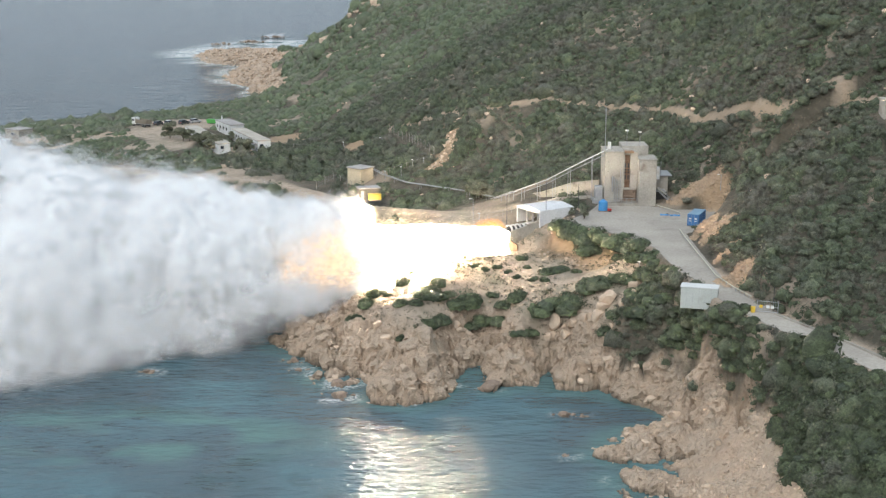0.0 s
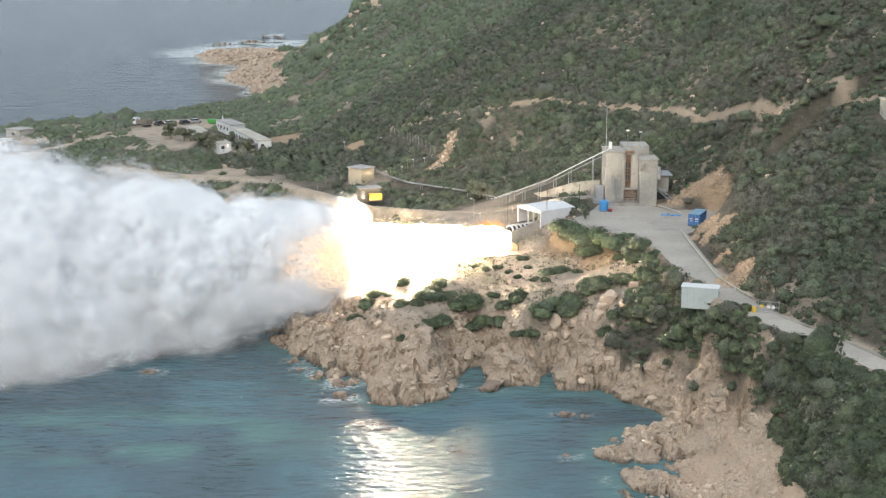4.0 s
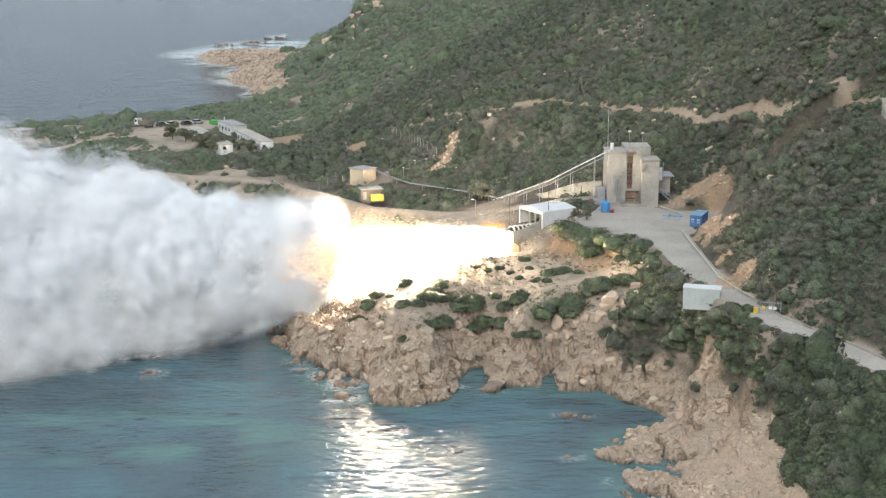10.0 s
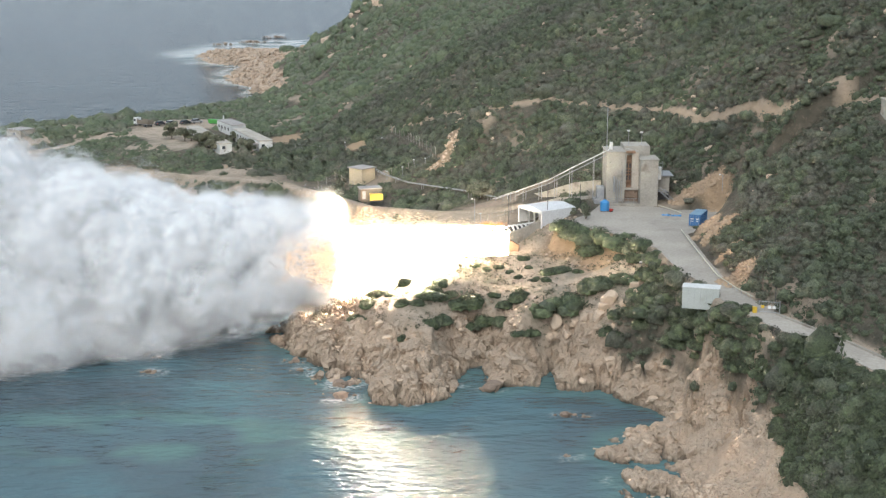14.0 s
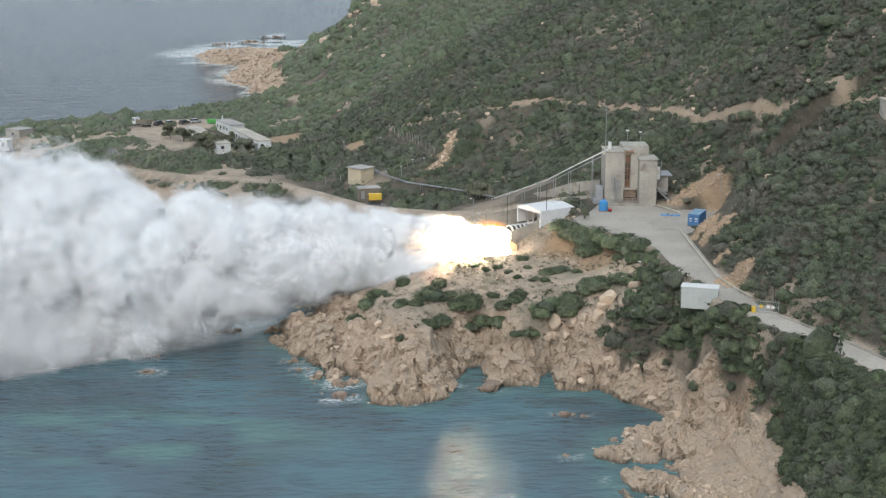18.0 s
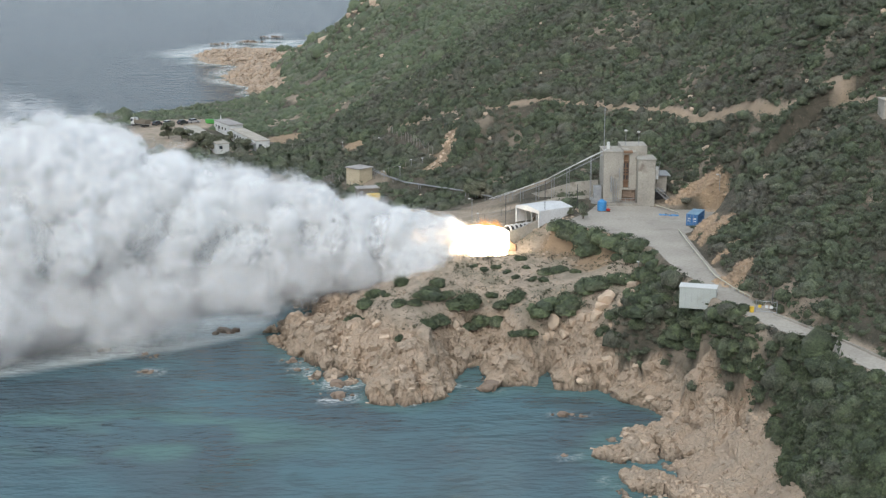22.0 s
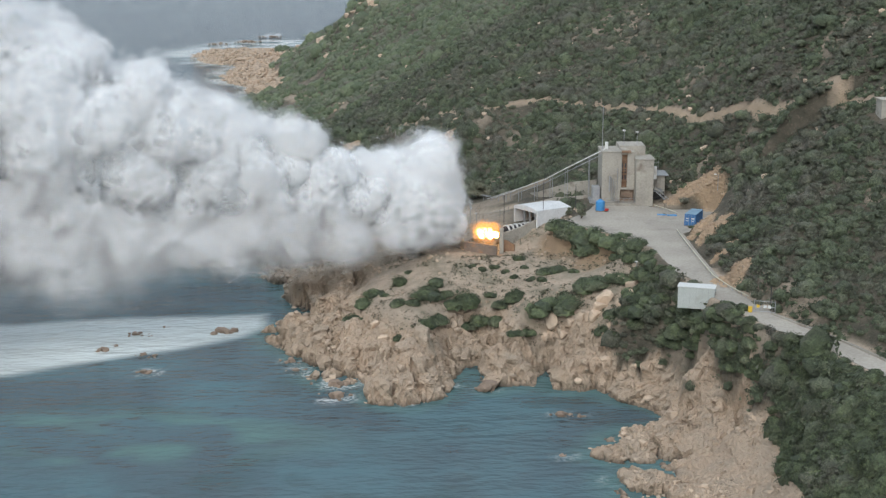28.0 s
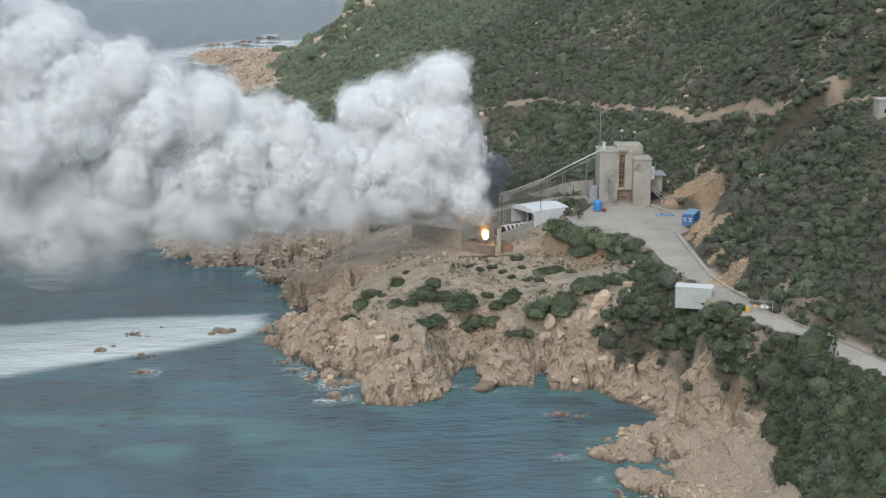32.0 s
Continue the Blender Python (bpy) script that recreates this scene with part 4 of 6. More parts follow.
# the thicket below the road
THICKET = [(36.6, 245.5), (41.8, 242.7), (42.8, 230.8), (48, 219.6), (53.6, 207.6), (59.2, 198.5), (64.4, 187.5), (66.9, 177), (59.4, 154), (48.5, 160), (48, 172), (48.6, 183), (49.8, 184), (49, 191), (50.6, 195), (50.6, 200.5), (48.8, 205.5), (46.2, 209.3), (45.6, 212), (44.2, 219.5), (41, 231.5), (38.8, 234.5), (36.4, 239), (35, 243)]
x, y = scatter(30, 92, 150, 250, 2.0, 77)
z = relief(x, y)
road_d, _ = along(x, y, ROAD)
below = inside(x, y, THICKET) & (road_d > 3.0) & (rough(x, y, 9, 3, 88) < 0.74)
x, y = x[below], y[below]
for sx, sy in zip(x, y):
    r = rs.uniform(1.2, 2.1)
    shrub(float(sx), float(sy), r, r * rs.uniform(0.7, 1.0), rs, "dense dark-green mastic shrub in the thicket below the road", "thicket below the road")


def in_thicket(x, y):
    ok = inside(x, y, THICKET)
    return ok & (along(x, y, ROAD)[0] > np.where(x > 58, 5.0, 3.3)), height(x, y)


scrub("thicket_undergrowth", (34, 66, 160, 242), 0.85, 1, 110, 0.085, 1.3, 9, "dense dark-green undergrowth filling the thicket below the road", in_thicket, LEAF_NEAR)


# ---- granite blocks along the shore ----
def block_mesh(seed, tall, levels=2):
    """A weathered granite block: a ball cut flat by its joints, with rounded edges."""
    rb = random.Random(seed)
    bm = bmesh.new()
    bmesh.ops.create_icosphere(bm, subdivisions=levels, radius=1.25)
    cuts = [Vector((rb.gauss(0, 1), rb.gauss(0, 1), rb.gauss(0, 0.8))).normalized() for _ in range(5)] + [Vector((0.15, 0.1, 1)).normalized()]
    for v in bm.verts:
        for n in cuts:
            over = v.co.dot(n) - 0.72
            if over > 0:
                v.co -= n * over
        v.co *= 1 + rb.uniform(-0.05, 0.05)
        v.co.z *= tall
    me = bpy.data.meshes.new("boulder")
    bm.to_mesh(me)
    bm.free()
    me.materials.append(GRANITE)
    return me


BLOCKS = [block_mesh(s, t) for s, t in enumerate((0.7, 0.9, 1.2, 0.6, 1.0, 0.8, 1.3, 0.75))]
SMALL_BLOCKS = [block_mesh(20 + s, t, 1) for s, t in enumerate((0.7, 1.0, 0.6, 1.2, 0.8, 0.9))]
SHORE_AREA = [(-43.8, 286), (-34.5, 304), (-21.2, 266.4), (-9, 248.1), (6.9, 239.5), (22.6, 241.5), (32.9, 240.1), (38.3, 234.6), (38.1, 225.9), (47.6, 229.4), (49.6, 219.8), (54.2, 211), (51.6, 198), (49.6, 180.5), (47.2, 164.5), (16.8, 173), (15.9, 216.7), (-27.8, 222.1)]
x, y = scatter(-60, 70, 165, 345, 2.0, 55)
z = relief(x, y)
keep = (shore_zone(x, y, z) > 0.5) & (z > -0.4) & inside(x, y, SHORE_AREA) & (y < 330)
x, y = x[keep], y[keep]
order = np.argsort(np.hypot(x - 10, y - 232))
rs = random.Random(31)
h = height(x, y)
for i in order[:280:2]:
    ob = new("boulder", rs.choice(BLOCKS))
    s = rs.uniform(0.3, 0.75) * (2.0 if rs.random() < 0.08 else 0.95)
    ob.matrix_basis = pose(x[i], y[i], h[i] - s * 0.25, rs.uniform(-14, 14), rs.uniform(-14, 14), rs.uniform(0, 360)) @ Matrix.Diagonal((s * rs.uniform(0.8, 1.3), s, s * rs.uniform(0.7, 1.1), 1))
    ob.parent = ground

SPUR_ROCKS = [(35.2, 251.6, 1.2), (36.5, 248.9, 1.0), (33.9, 245.3, 0.9), (35.5, 245.0, 0.9), (31.1, 248.1, 1.4), (30.3, 247.0, 1.2), (27.9, 247.2, 1.3), (26.8, 247.3, 1.1), (29.1, 246.3, 1.1), (21.7, 250.4, 1.3), (21.2, 249.9, 1.0), (24.9, 249.0, 1.0), (20.0, 249.0, 0.9), (23.2, 247.9, 0.9), (7.7, 254.2, 1.0), (3.6, 253.7, 0.8), (2.8, 253.9, 0.7), (-5.8, 244.6, 0.6), (-12.5, 251.8, 0.9), (37.7, 250.3, 1.0)]
for bx, by, s in SPUR_ROCKS:
    ob = new("boulder", rs.choice(BLOCKS))
    ob.matrix_basis = pose(bx, by, float(height(np.array([bx]), np.array([by]))[0]) + 0.25 * s, rs.uniform(-25, 25), rs.uniform(-25, 25), rs.uniform(0, 360)) @ Matrix.Diagonal((s * rs.uniform(0.9, 1.3), s, s * rs.uniform(1.0, 1.6), 1))
    ob.parent = ground


def rubble(name, px, py, low, high, seed, label, sink=0.15, base=None, stone=GRANITE):
    """Loose stones, in one mesh of many small blocks."""
    r = np.random.RandomState(seed)
    pieces = [(np.array([v.co[:] for v in me.vertices]), [tuple(p.vertices) for p in me.polygons]) for me in SMALL_BLOCKS]
    pz = height(px, py) if base is None else base
    co, tri, n = [], [], 0
    for qx, qy, qz in zip(px, py, pz):
        v, f = pieces[r.randint(len(pieces))]
        s = r.uniform(low, high) if r.rand() > 0.12 else r.uniform(high, high * 1.7)
        m = np.array(Euler(r.uniform(-0.4, 0.4, 3) + np.array([0, 0, r.uniform(0, 6.28)])).to_matrix()) * s
        co.append(v * r.uniform(0.7, 1.2, 3) @ m.T + [qx, qy, qz + s * sink])
        for p in f:
            tri += [(p[0] + n, p[k] + n, p[k + 1] + n) for k in range(1, len(p) - 1)]
        n += len(v)
    return tagged(new(name, mesh_from(name, np.concatenate(co), np.array(tri), stone, smooth=False)), label, "stones", kind="stuff")


rest = order[280::4]
rubble("shore_rubble", x[rest], y[rest], 0.2, 0.55, 3, "heaped pink granite blocks along the waterline")
x, y = scatter(-45, 70, 165, 300, 1.15, 56)
z = relief(x, y)
keep = (shore_zone(x, y, z) > 0.3) & (z > 0.3) & inside(x, y, SHORE_AREA) & (rough(x, y, 8, 3, 57) > 0.56)
rubble("shore_stones", x[keep], y[keep], 0.16, 0.42, 4, "pale loose stones and gravel between the granite blocks")
x, y = scatter(-30, 45, 234, 290, 1.3, 58)
keep = (np.hypot((x - 4) / 40, (y - 262) / 32) < 1) & (shore_zone(x, y, relief(x, y)) < 0.6) & (rough(x, y, 7, 3, 59) > 0.5) & ~inside(x, y, YARD)
rubble("mound_stones", x[keep], y[keep], 0.07, 0.3, 5, "scattered small stones on the sandy mound")
x, y = scatter(-40, -6, 282, 314, 1.0, 61)
keep = (along(x, y, MOUND_TRACK)[0] > 2.6) & (relief(x, y) > 1.0) & (rough(x, y, 6, 3, 62) > 0.45)
rubble("slope_stones", x[keep], y[keep], 0.12, 0.45, 11, "pale broken stones over the slope beside the track", 0.05)
x, y = scatter(-165, -20, 660, 960, 2.2, 60)
z = relief(x, y)
keep = (z > -0.5) & (shore_zone(x, y, z) > 0.4)
rubble("headland_rocks", x[keep], y[keep], 0.5, 1.3, 6, "pink granite rocks on the far headland")
x, y = scatter(-75, -28, 285, 365, 1.5, 66)
z = relief(x, y)
keep = (z > -0.3) & (shore_zone(x, y, z) > 0.4)
rubble("cove_rocks", x[keep], y[keep], 0.25, 0.7, 7, "granite rocks along the cove behind the mound")
x, y = scatter(44, 66, 225, 308, 0.42, 69)
keep = (cut_zone(x, y) > 0.4) & (relief(x, y) > 22.3)
rubble("cut_stones", x[keep], y[keep], 0.12, 0.34, 9, "loose orange-tan stones on the raw cutting", stone=CUT_ROCK)
rr = np.random.RandomState(8)
x = np.concatenate([cx + rr.normal(size=26) * r * 0.6 for cx, cy, r in SCAR])
y = np.concatenate([cy + rr.normal(size=26) * r * 0.9 for cx, cy, r in SCAR])
rubble("scar_stones", x, y, 0.15, 0.5, 12, "pale stones in a washed-out scar of the hillside", 0.05)
x, y = scatter(-70, 120, 260, 620, 8, 67)
ok, z = wild(x, y)
ok &= rough(x, y, 30, 3, 68) > 0.53
rubble("hill_outcrops", x[ok], y[ok], 0.3, 0.75, 8, "pale granite outcrops among the scrub", 0.15)


RIDGE_ROCKS = [(-41.8, 652.2), (-45.2, 639.1), (-55.4, 692.7), (-62.8, 746.1), (-36, 654.4), (-72.6, 784.7)]
rr = np.random.RandomState(3)
x = np.concatenate([cx + rr.normal(size=9) * 5 for cx, cy in RIDGE_ROCKS])
y = np.concatenate([cy + rr.normal(size=9) * 6 for cx, cy in RIDGE_ROCKS])
rubble("ridge_rocks", x, y, 0.8, 2.2, 10, "pink granite crags along the ridge of the hill", 0.4)


# islets in the sea
WET_BLOCKS = []
for me in BLOCKS:
    me = me.copy()
    me.materials[0] = WET_ROCK
    WET_BLOCKS.append(me)


def islet(x, y, wide, tall, seed):
    rb = random.Random(seed)
    base = new("islet")
    base.matrix_basis = pose(x, y, 0, 0, 0, rb.uniform(-15, 15))
    for k in range(6 + int(wide * 2)):
        ob = new("rock", rb.choice(WET_BLOCKS))
        ob.parent = base
        a, q = rb.uniform(0, 6.28), rb.uniform(0, 1.0)
        s = tall * rb.uniform(0.3, 1.0) * (1.1 - 0.7 * q)
        ob.matrix_basis = pose(wide * 1.5 * q * math.cos(a), wide * 0.8 * q * math.sin(a), s * 0.35 * rb.random(), rb.uniform(-15, 15), rb.uniform(-15, 15), rb.uniform(0, 360)) @ Matrix.Diagonal((s * rb.uniform(0.8, 1.4), s * 0.9, s * rb.uniform(0.7, 1.1), 1))
    tagged(base, "low brown granite islet awash in the sea", "rock", "islets off the shore")


for k, (x, y, wide, tall) in enumerate(ISLETS):
    islet(x, y, wide, tall, k)


# ---- built things ----
WHITE = surface("white_panel", (0.68, 0.69, 0.68), (0.56, 0.57, 0.56), 0.6, 0.6, fine=5.0, stain=(0.5, 0.48, 0.44))
CANVAS = surface("white_canvas", (0.68, 0.69, 0.7), (0.6, 0.61, 0.62), 0.8, 0.6, bump=0.01)
GREY_METAL = surface("galvanised_steel", (0.42, 0.43, 0.44), (0.32, 0.33, 0.34), 2.0, 0.5, 0.6)
DARK_METAL = surface("dark_steel", (0.09, 0.09, 0.09), (0.05, 0.05, 0.055), 2.0, 0.55, 0.4)
BLUE = surface("blue_paint", (0.05, 0.17, 0.38), (0.04, 0.13, 0.30), 1.0, 0.5, fine=4.0, stain=(0.08, 0.12, 0.2))
BLUE_PALE = surface("pale_blue_roof", (0.22, 0.36, 0.48), (0.17, 0.29, 0.4), 1.0, 0.6)
TANK_BLUE = surface("blue_plastic", (0.06, 0.28, 0.58), (0.05, 0.22, 0.48), 1.0, 0.4)
RED = surface("red_paint", (0.45, 0.04, 0.03), (0.35, 0.03, 0.03), 2.0, 0.5)
YELLOW = surface("yellow_paint", (0.70, 0.47, 0.05), (0.6, 0.4, 0.05), 1.5, 0.5)
OCHRE = surface("ochre_plaster", (0.58, 0.50, 0.36), (0.50, 0.43, 0.31), 0.7, 0.9, bump=0.01, stain=(0.38, 0.30, 0.22))
ROOF_GREY = surface("grey_roofing", (0.40, 0.38, 0.36), (0.32, 0.30, 0.29), 0.8, 0.9)
ROOF_TAN = surface("tan_roofing", (0.48, 0.44, 0.38), (0.38, 0.35, 0.30), 0.8, 0.9)
BROWN = surface("brown_plaster", (0.22, 0.19, 0.15), (0.17, 0.15, 0.12), 0.8, 0.9)
GLASS_DARK = surface("dark_window_glass", (0.04, 0.05, 0.06), (0.03, 0.035, 0.045), 1.0, 0.12)
STONE = surface("wall_stone", (0.45, 0.38, 0.31), (0.35, 0.30, 0.25), 0.8, 0.9, bump=0.05, fine=2.0, by_object=0.15)
MORTAR = surface("wall_mortar", (0.34, 0.30, 0.25), (0.27, 0.24, 0.2), 1.0, 0.95)
RUBBER = surface("black_rubber", (0.03, 0.03, 0.03), (0.02, 0.02, 0.02), 2.0, 0.8)
GREEN = surface("green_paint", (0.08, 0.36, 0.07), (0.06, 0.28, 0.06), 1.0, 0.5)
WOOD = surface("grey_timber", (0.27, 0.21, 0.16), (0.2, 0.16, 0.12), 2.0, 0.9)


def box(bm, a, b, bevel=0.0):
    """A box from corner a to corner b, its edges rounded by bevel."""
    m = Matrix.Translation([(p + q) / 2 for p, q in zip(a, b)]) @ Matrix.Diagonal([abs(q - p) for p, q in zip(a, b)] + [1])
    made = bmesh.ops.create_cube(bm, size=1, matrix=m)
    if bevel:
        edges = {e for v in made["verts"] for e in v.link_edges}
        bmesh.ops.bevel(bm, geom=list(edges), offset=bevel, segments=1, affect="EDGES", clamp_overlap=True)
    return bm


def prism(bm, outline, axis_a, axis_b):
    """A body of one outline in x and z, from y = axis_a to axis_b."""
    rows = [[bm.verts.new((x, y, z)) for x, z in outline] for y in (axis_a, axis_b)]
    bm.faces.new(rows[0])
    bm.faces.new(rows[1][::-1])
    for i in range(len(outline)):
        j = (i + 1) % len(outline)
        bm.faces.new((rows[0][i], rows[1][i], rows[1][j], rows[0][j]))
    bmesh.ops.recalc_face_normals(bm, faces=bm.faces)
    return bm


def boxed(name, parent, material, a, b, bevel=0.02, label=""):
    return part(name, box(bmesh.new(), a, b, bevel), material, parent, label)


def bar(name, parent, material, a, b, r, label="", sides=8):
    return part(name, tube(bmesh.new(), a, b, r, sides), material, parent, label)


def thing(name, x, y, z, turn, label, category, group=""):
    ob = new(name)
    ob.matrix_basis = pose(x, y, z, 0, 0, turn)
    return tagged(ob, label, category, group)


def ground_at(x, y):
    return float(height(np.array([float(x)]), np.array([float(y)]))[0])


SCARRED = surface("scarred_wall", (0.33, 0.25, 0.19), (0.22, 0.16, 0.12), 1.2, 0.95, bump=0.1, fine=2.5, stain=(0.12, 0.09, 0.07))


def test_tower():
    t = thing("test_tower", 36.4, 301.0, 22.0, 0, "tall weathered concrete rocket test tower with rust-streaked slot", "tower")
    def wall_block(name, a, b, seed):
        bm = box(bmesh.new(), a, b, 0.06)
        return part(name, bm, CONCRETE, t)
    wall_block("left_block", (0, 0, -1), (4.2, 8, 11.9), 1)
    wall_block("rear_block", (4.2, 3.0, -1), (10.1, 9.5, 12.9), 2)
    wall_block("right_column", (7.4, -2.5, -1), (11.3, 4.0, 10.5), 3)
    wall_block("slot_side", (5.75, 0.3, 3.7), (7.4, 3.0, 12.0), 4)
    wall_block("slot_cheek", (4.2, 0.2, 3.7), (4.5, 3.0, 11.6), 4)
    wall_block("slot_lintel", (4.3, 0.5, 11.2), (5.8, 3.0, 12.4), 5)
    boxed("slot_back", t, RUST, (4.5, 1.3, 3.4), (5.75, 2.98, 11.2), 0.02, "rust-stained recess wall")
    boxed("broken_base", t, SCARRED, (4.2, 0.8, -0.9), (7.4, 2.9, 3.5), 0.3, "scarred brown lower wall")
    boxed("ledge", t, CONCRETE, (3.6, 0.1, 3.3), (7.4, 2.6, 3.7), 0.05)
    boxed("rubble_shelf", t, SCARRED, (4.4, 0.2, 1.6), (6.6, 1.0, 1.9), 0.1, "broken brown shelf")
    # solid dark panels paint the shade of narrow slits; nothing is cut out
    for k, z in enumerate((8.2, 6.9, 5.5)):
        boxed("shade_panel", t, DARK_METAL, (4.6, 1.15, z), (4.95, 1.35, z + 1.0), 0.01, "narrow dark panel for the shade in a slit")
        boxed("shade_panel", t, DARK_METAL, (5.25, 1.15, z), (5.6, 1.35, z + 1.0), 0.01, "narrow dark panel for the shade in a slit")
    for k in range(3):
        boxed("rust_bracket", t, RUST, (4.5, 0.8, 5.0 + 2.3 * k), (5.75, 1.35, 5.25 + 2.3 * k), 0.03, "rusty steel bracket")
    boxed("crown_beam", t, RUST, (4.4, -0.2, 11.7), (6.4, 1.0, 12.2), 0.05, "rusty lifting beam")
    boxed("roof_slab", t, CONCRETE, (7.2, -2.7, 10.5), (11.5, 4.1, 10.75), 0.05, "paler roof slab")
    boxed("roof_edge", t, CONCRETE, (-0.15, -0.15, 11.9), (4.3, 8.1, 12.1), 0.04)
    for x in (2.2, 2.6, 3.0):
        bar("pipe", t, GREY_METAL, (x, -0.2, 0), (x, -0.2, 6.2 - (x - 2.2)), 0.09)
    bar("pipe", t, GREY_METAL, (3.5, -0.2, 0), (3.5, -0.2, 8.3), 0.06)
    boxed("ladder_cage", t, GREY_METAL, (1.6, -0.5, 3.0), (1.9, -0.05, 6.5), 0.02)
    boxed("plinth", t, CONCRETE, (-1.0, -2.4, -1.0), (7.4, 0, 0.7), 0.05)
    for x in np.linspace(0.0, 7.2, 7):
        bar("rail_post", t, GREY_METAL, (x, -2.2, 0.7), (x, -2.2, 1.8), 0.04, sides=6)
    for z in (1.25, 1.8):
        bar("rail", t, GREY_METAL, (0, -2.2, z), (7.2, -2.2, z), 0.04, sides=6)
    boxed("cabinet", t, GREY_METAL, (-2.0, 0.5, 0.7), (-0.3, 2.5, 4.0), 0.05, "grey steel cabinet beside the wall")
    boxed("duct", t, GREY_METAL, (-2.6, 0.2, -0.5), (-0.1, 2.8, 1.2), 0.05)
    # the service side with its stairs
    boxed("annex", t, CONCRETE, (11.3, 2.0, -1), (14.6, 8.0, 6.2), 0.05)
    boxed("annex_roof", t, GREY_METAL, (11.2, 1.4, 6.2), (15.4, 8.2, 6.4), 0.03)
    # a dark solid box stands for the shade of a bay under the annex
    boxed("bay_shade_panel", t, DARK_METAL, (11.35, 1.2, -0.2), (14.4, 2.05, 2.6), 0.02)
    boxed("platform", t, GREY_METAL, (11.3, -0.6, 3.0), (13.8, 2.0, 3.2), 0.02)
    for k in range(12):
        boxed("stair_tread", t, GREY_METAL, (12.2 + 0.28 * k, -1.6, 3.05 - 0.26 * k), (12.55 + 0.28 * k, -0.6, 3.1 - 0.26 * k), 0.005)
    for y in (-1.65, -0.55):
        bar("stair_stringer", t, GREY_METAL, (12.1, y, 3.1), (15.6, y, -0.1), 0.09)
        bar("stair_rail", t, GREY_METAL, (12.1, y, 4.1), (15.6, y, 0.9), 0.045)
        for k in range(4):
            bar("stair_post", t, GREY_METAL, (12.1 + 1.1 * k, y, 3.1 - k), (12.1 + 1.1 * k, y, 4.1 - k), 0.04, sides=6)
    bar("brace", t, CONCRETE, (11.3, -0.4, 4.2), (13.9, -0.4, 2.4), 0.22)
    boxed("side_box", t, WHITE, (11.4, -0.4, 5.8), (12.3, 1.0, 8.6), 0.05, "white switch box")
    for z in (8.7, 9.5):
        bar("side_rail", t, GREY_METAL, (11.4, 0, z), (12.6, 0, z), 0.05)
    for x in (11.4, 12.6):
        bar("side_post", t, GREY_METAL, (x, 0, 6.4), (x, 0, 10.0), 0.05)
    # mast and lamps on the roof
    mast = bar("mast", t, GREY_METAL, (0.3, 3.0, 12.0), (0.3, 3.0, 21.6), 0.09)
    part("antenna", tube(tube(bmesh.new(), (0.3, 3, 21.6), (0.3, 3, 22.4), 0.03), (0.0, 3, 21.0), (0.6, 3, 21.0), 0.05), GREY_METAL, mast)
    boxed("beacon", t, WHITE, (0.9, 2.6, 12.1), (1.6, 3.3, 13.8), 0.1, "white beacon box")
    for x, y, top in ((5.2, 3.2, 16.2), (8.4, 5.0, 15.6)):
        p = bar("lamp_post", t, GREY_METAL, (x, y, 12.8), (x, y, top), 0.06)
        part("lamp_head", box(bmesh.new(), (x - 0.4, y - 0.3, top), (x + 0.3, y + 0.2, top + 0.35), 0.08), WHITE, p)
    # dark discs in place of the shade inside formwork tie holes
    for k in range(10):
        bar("tie_hole_disc", t, DARK_METAL, (0.8 + (k % 2) * 2.6, -0.03, 1.2 + 2.1 * (k // 2)), (0.8 + (k % 2) * 2.6, 0.05, 1.2 + 2.1 * (k // 2)), 0.06, sides=6)


test_tower()


def pipeline(name, line, r, label, gap, apart, paint, legs=True):
    """Two pipes side by side on trestles."""
    t = thing(name, 0, 0, 0, 0, label, "pipeline")
    bmA, bmB = bmesh.new(), bmesh.new()
    for a, b in zip(line, line[1:]):
        a, b = Vector(a), Vector(b)
        side = (b - a).cross(Vector((0, 0, 1))).normalized() * apart
        tube(bmA, a + side, b + side, r)
        tube(bmB, a - side, b - side, r)
        n = max(1, int((b - a).length / gap))
        for k in range(n):
            p = a.lerp(b, (k + 0.5) / n)
            g = ground_at(p.x, p.y)
            if legs and p.z - g > 0.3:
                bm = tube(tube(bmesh.new(), p + side - Vector((0, 0, r)), (p.x + side.x, p.y + side.y, g - 0.3), 0.08, 6), p - side - Vector((0, 0, r)), (p.x - side.x, p.y - side.y, g - 0.3), 0.08, 6)
                tube(bm, p + side * 1.5 - Vector((0, 0, r)), p - side * 1.5 - Vector((0, 0, r)), 0.07, 6)
                part("trestle", bm, GREY_METAL, t)
    part("pipe", bmA, paint, t)
    part("pipe", bmB, paint, t)
    return t


CONDUIT = [(37.2, 303, 34.3), (30.5, 305, 30.5), (24, 309, 26.2), (17, 314, 22.6), (12.1, 325.1, 18.6)]
pipeline("conduit", CONDUIT, 0.09, "twin pale pipes sloping down from the test tower", 4.0, 0.6, WHITE)
pipeline("cable_conduit", [(x, y, z - 0.9) for x, y, z in CONDUIT[:4]], 0.06, "thin grey cable pipes below the pale conduit", 9.0, 0.5, GREY_METAL, False)
LOW_CONDUIT = [(12.1, 324.2, 19.3), (5.3, 345, 16.9), (-2.1, 351.4, 16.8), (-9.7, 358.5, 16.6), (-16.3, 369.8, 16.7), (-19.8, 378.6, 16.8)]
pipeline("low_conduit", LOW_CONDUIT, 0.1, "twin grey pipes running over the ground to the huts", 7.0, 0.35, GREY_METAL)


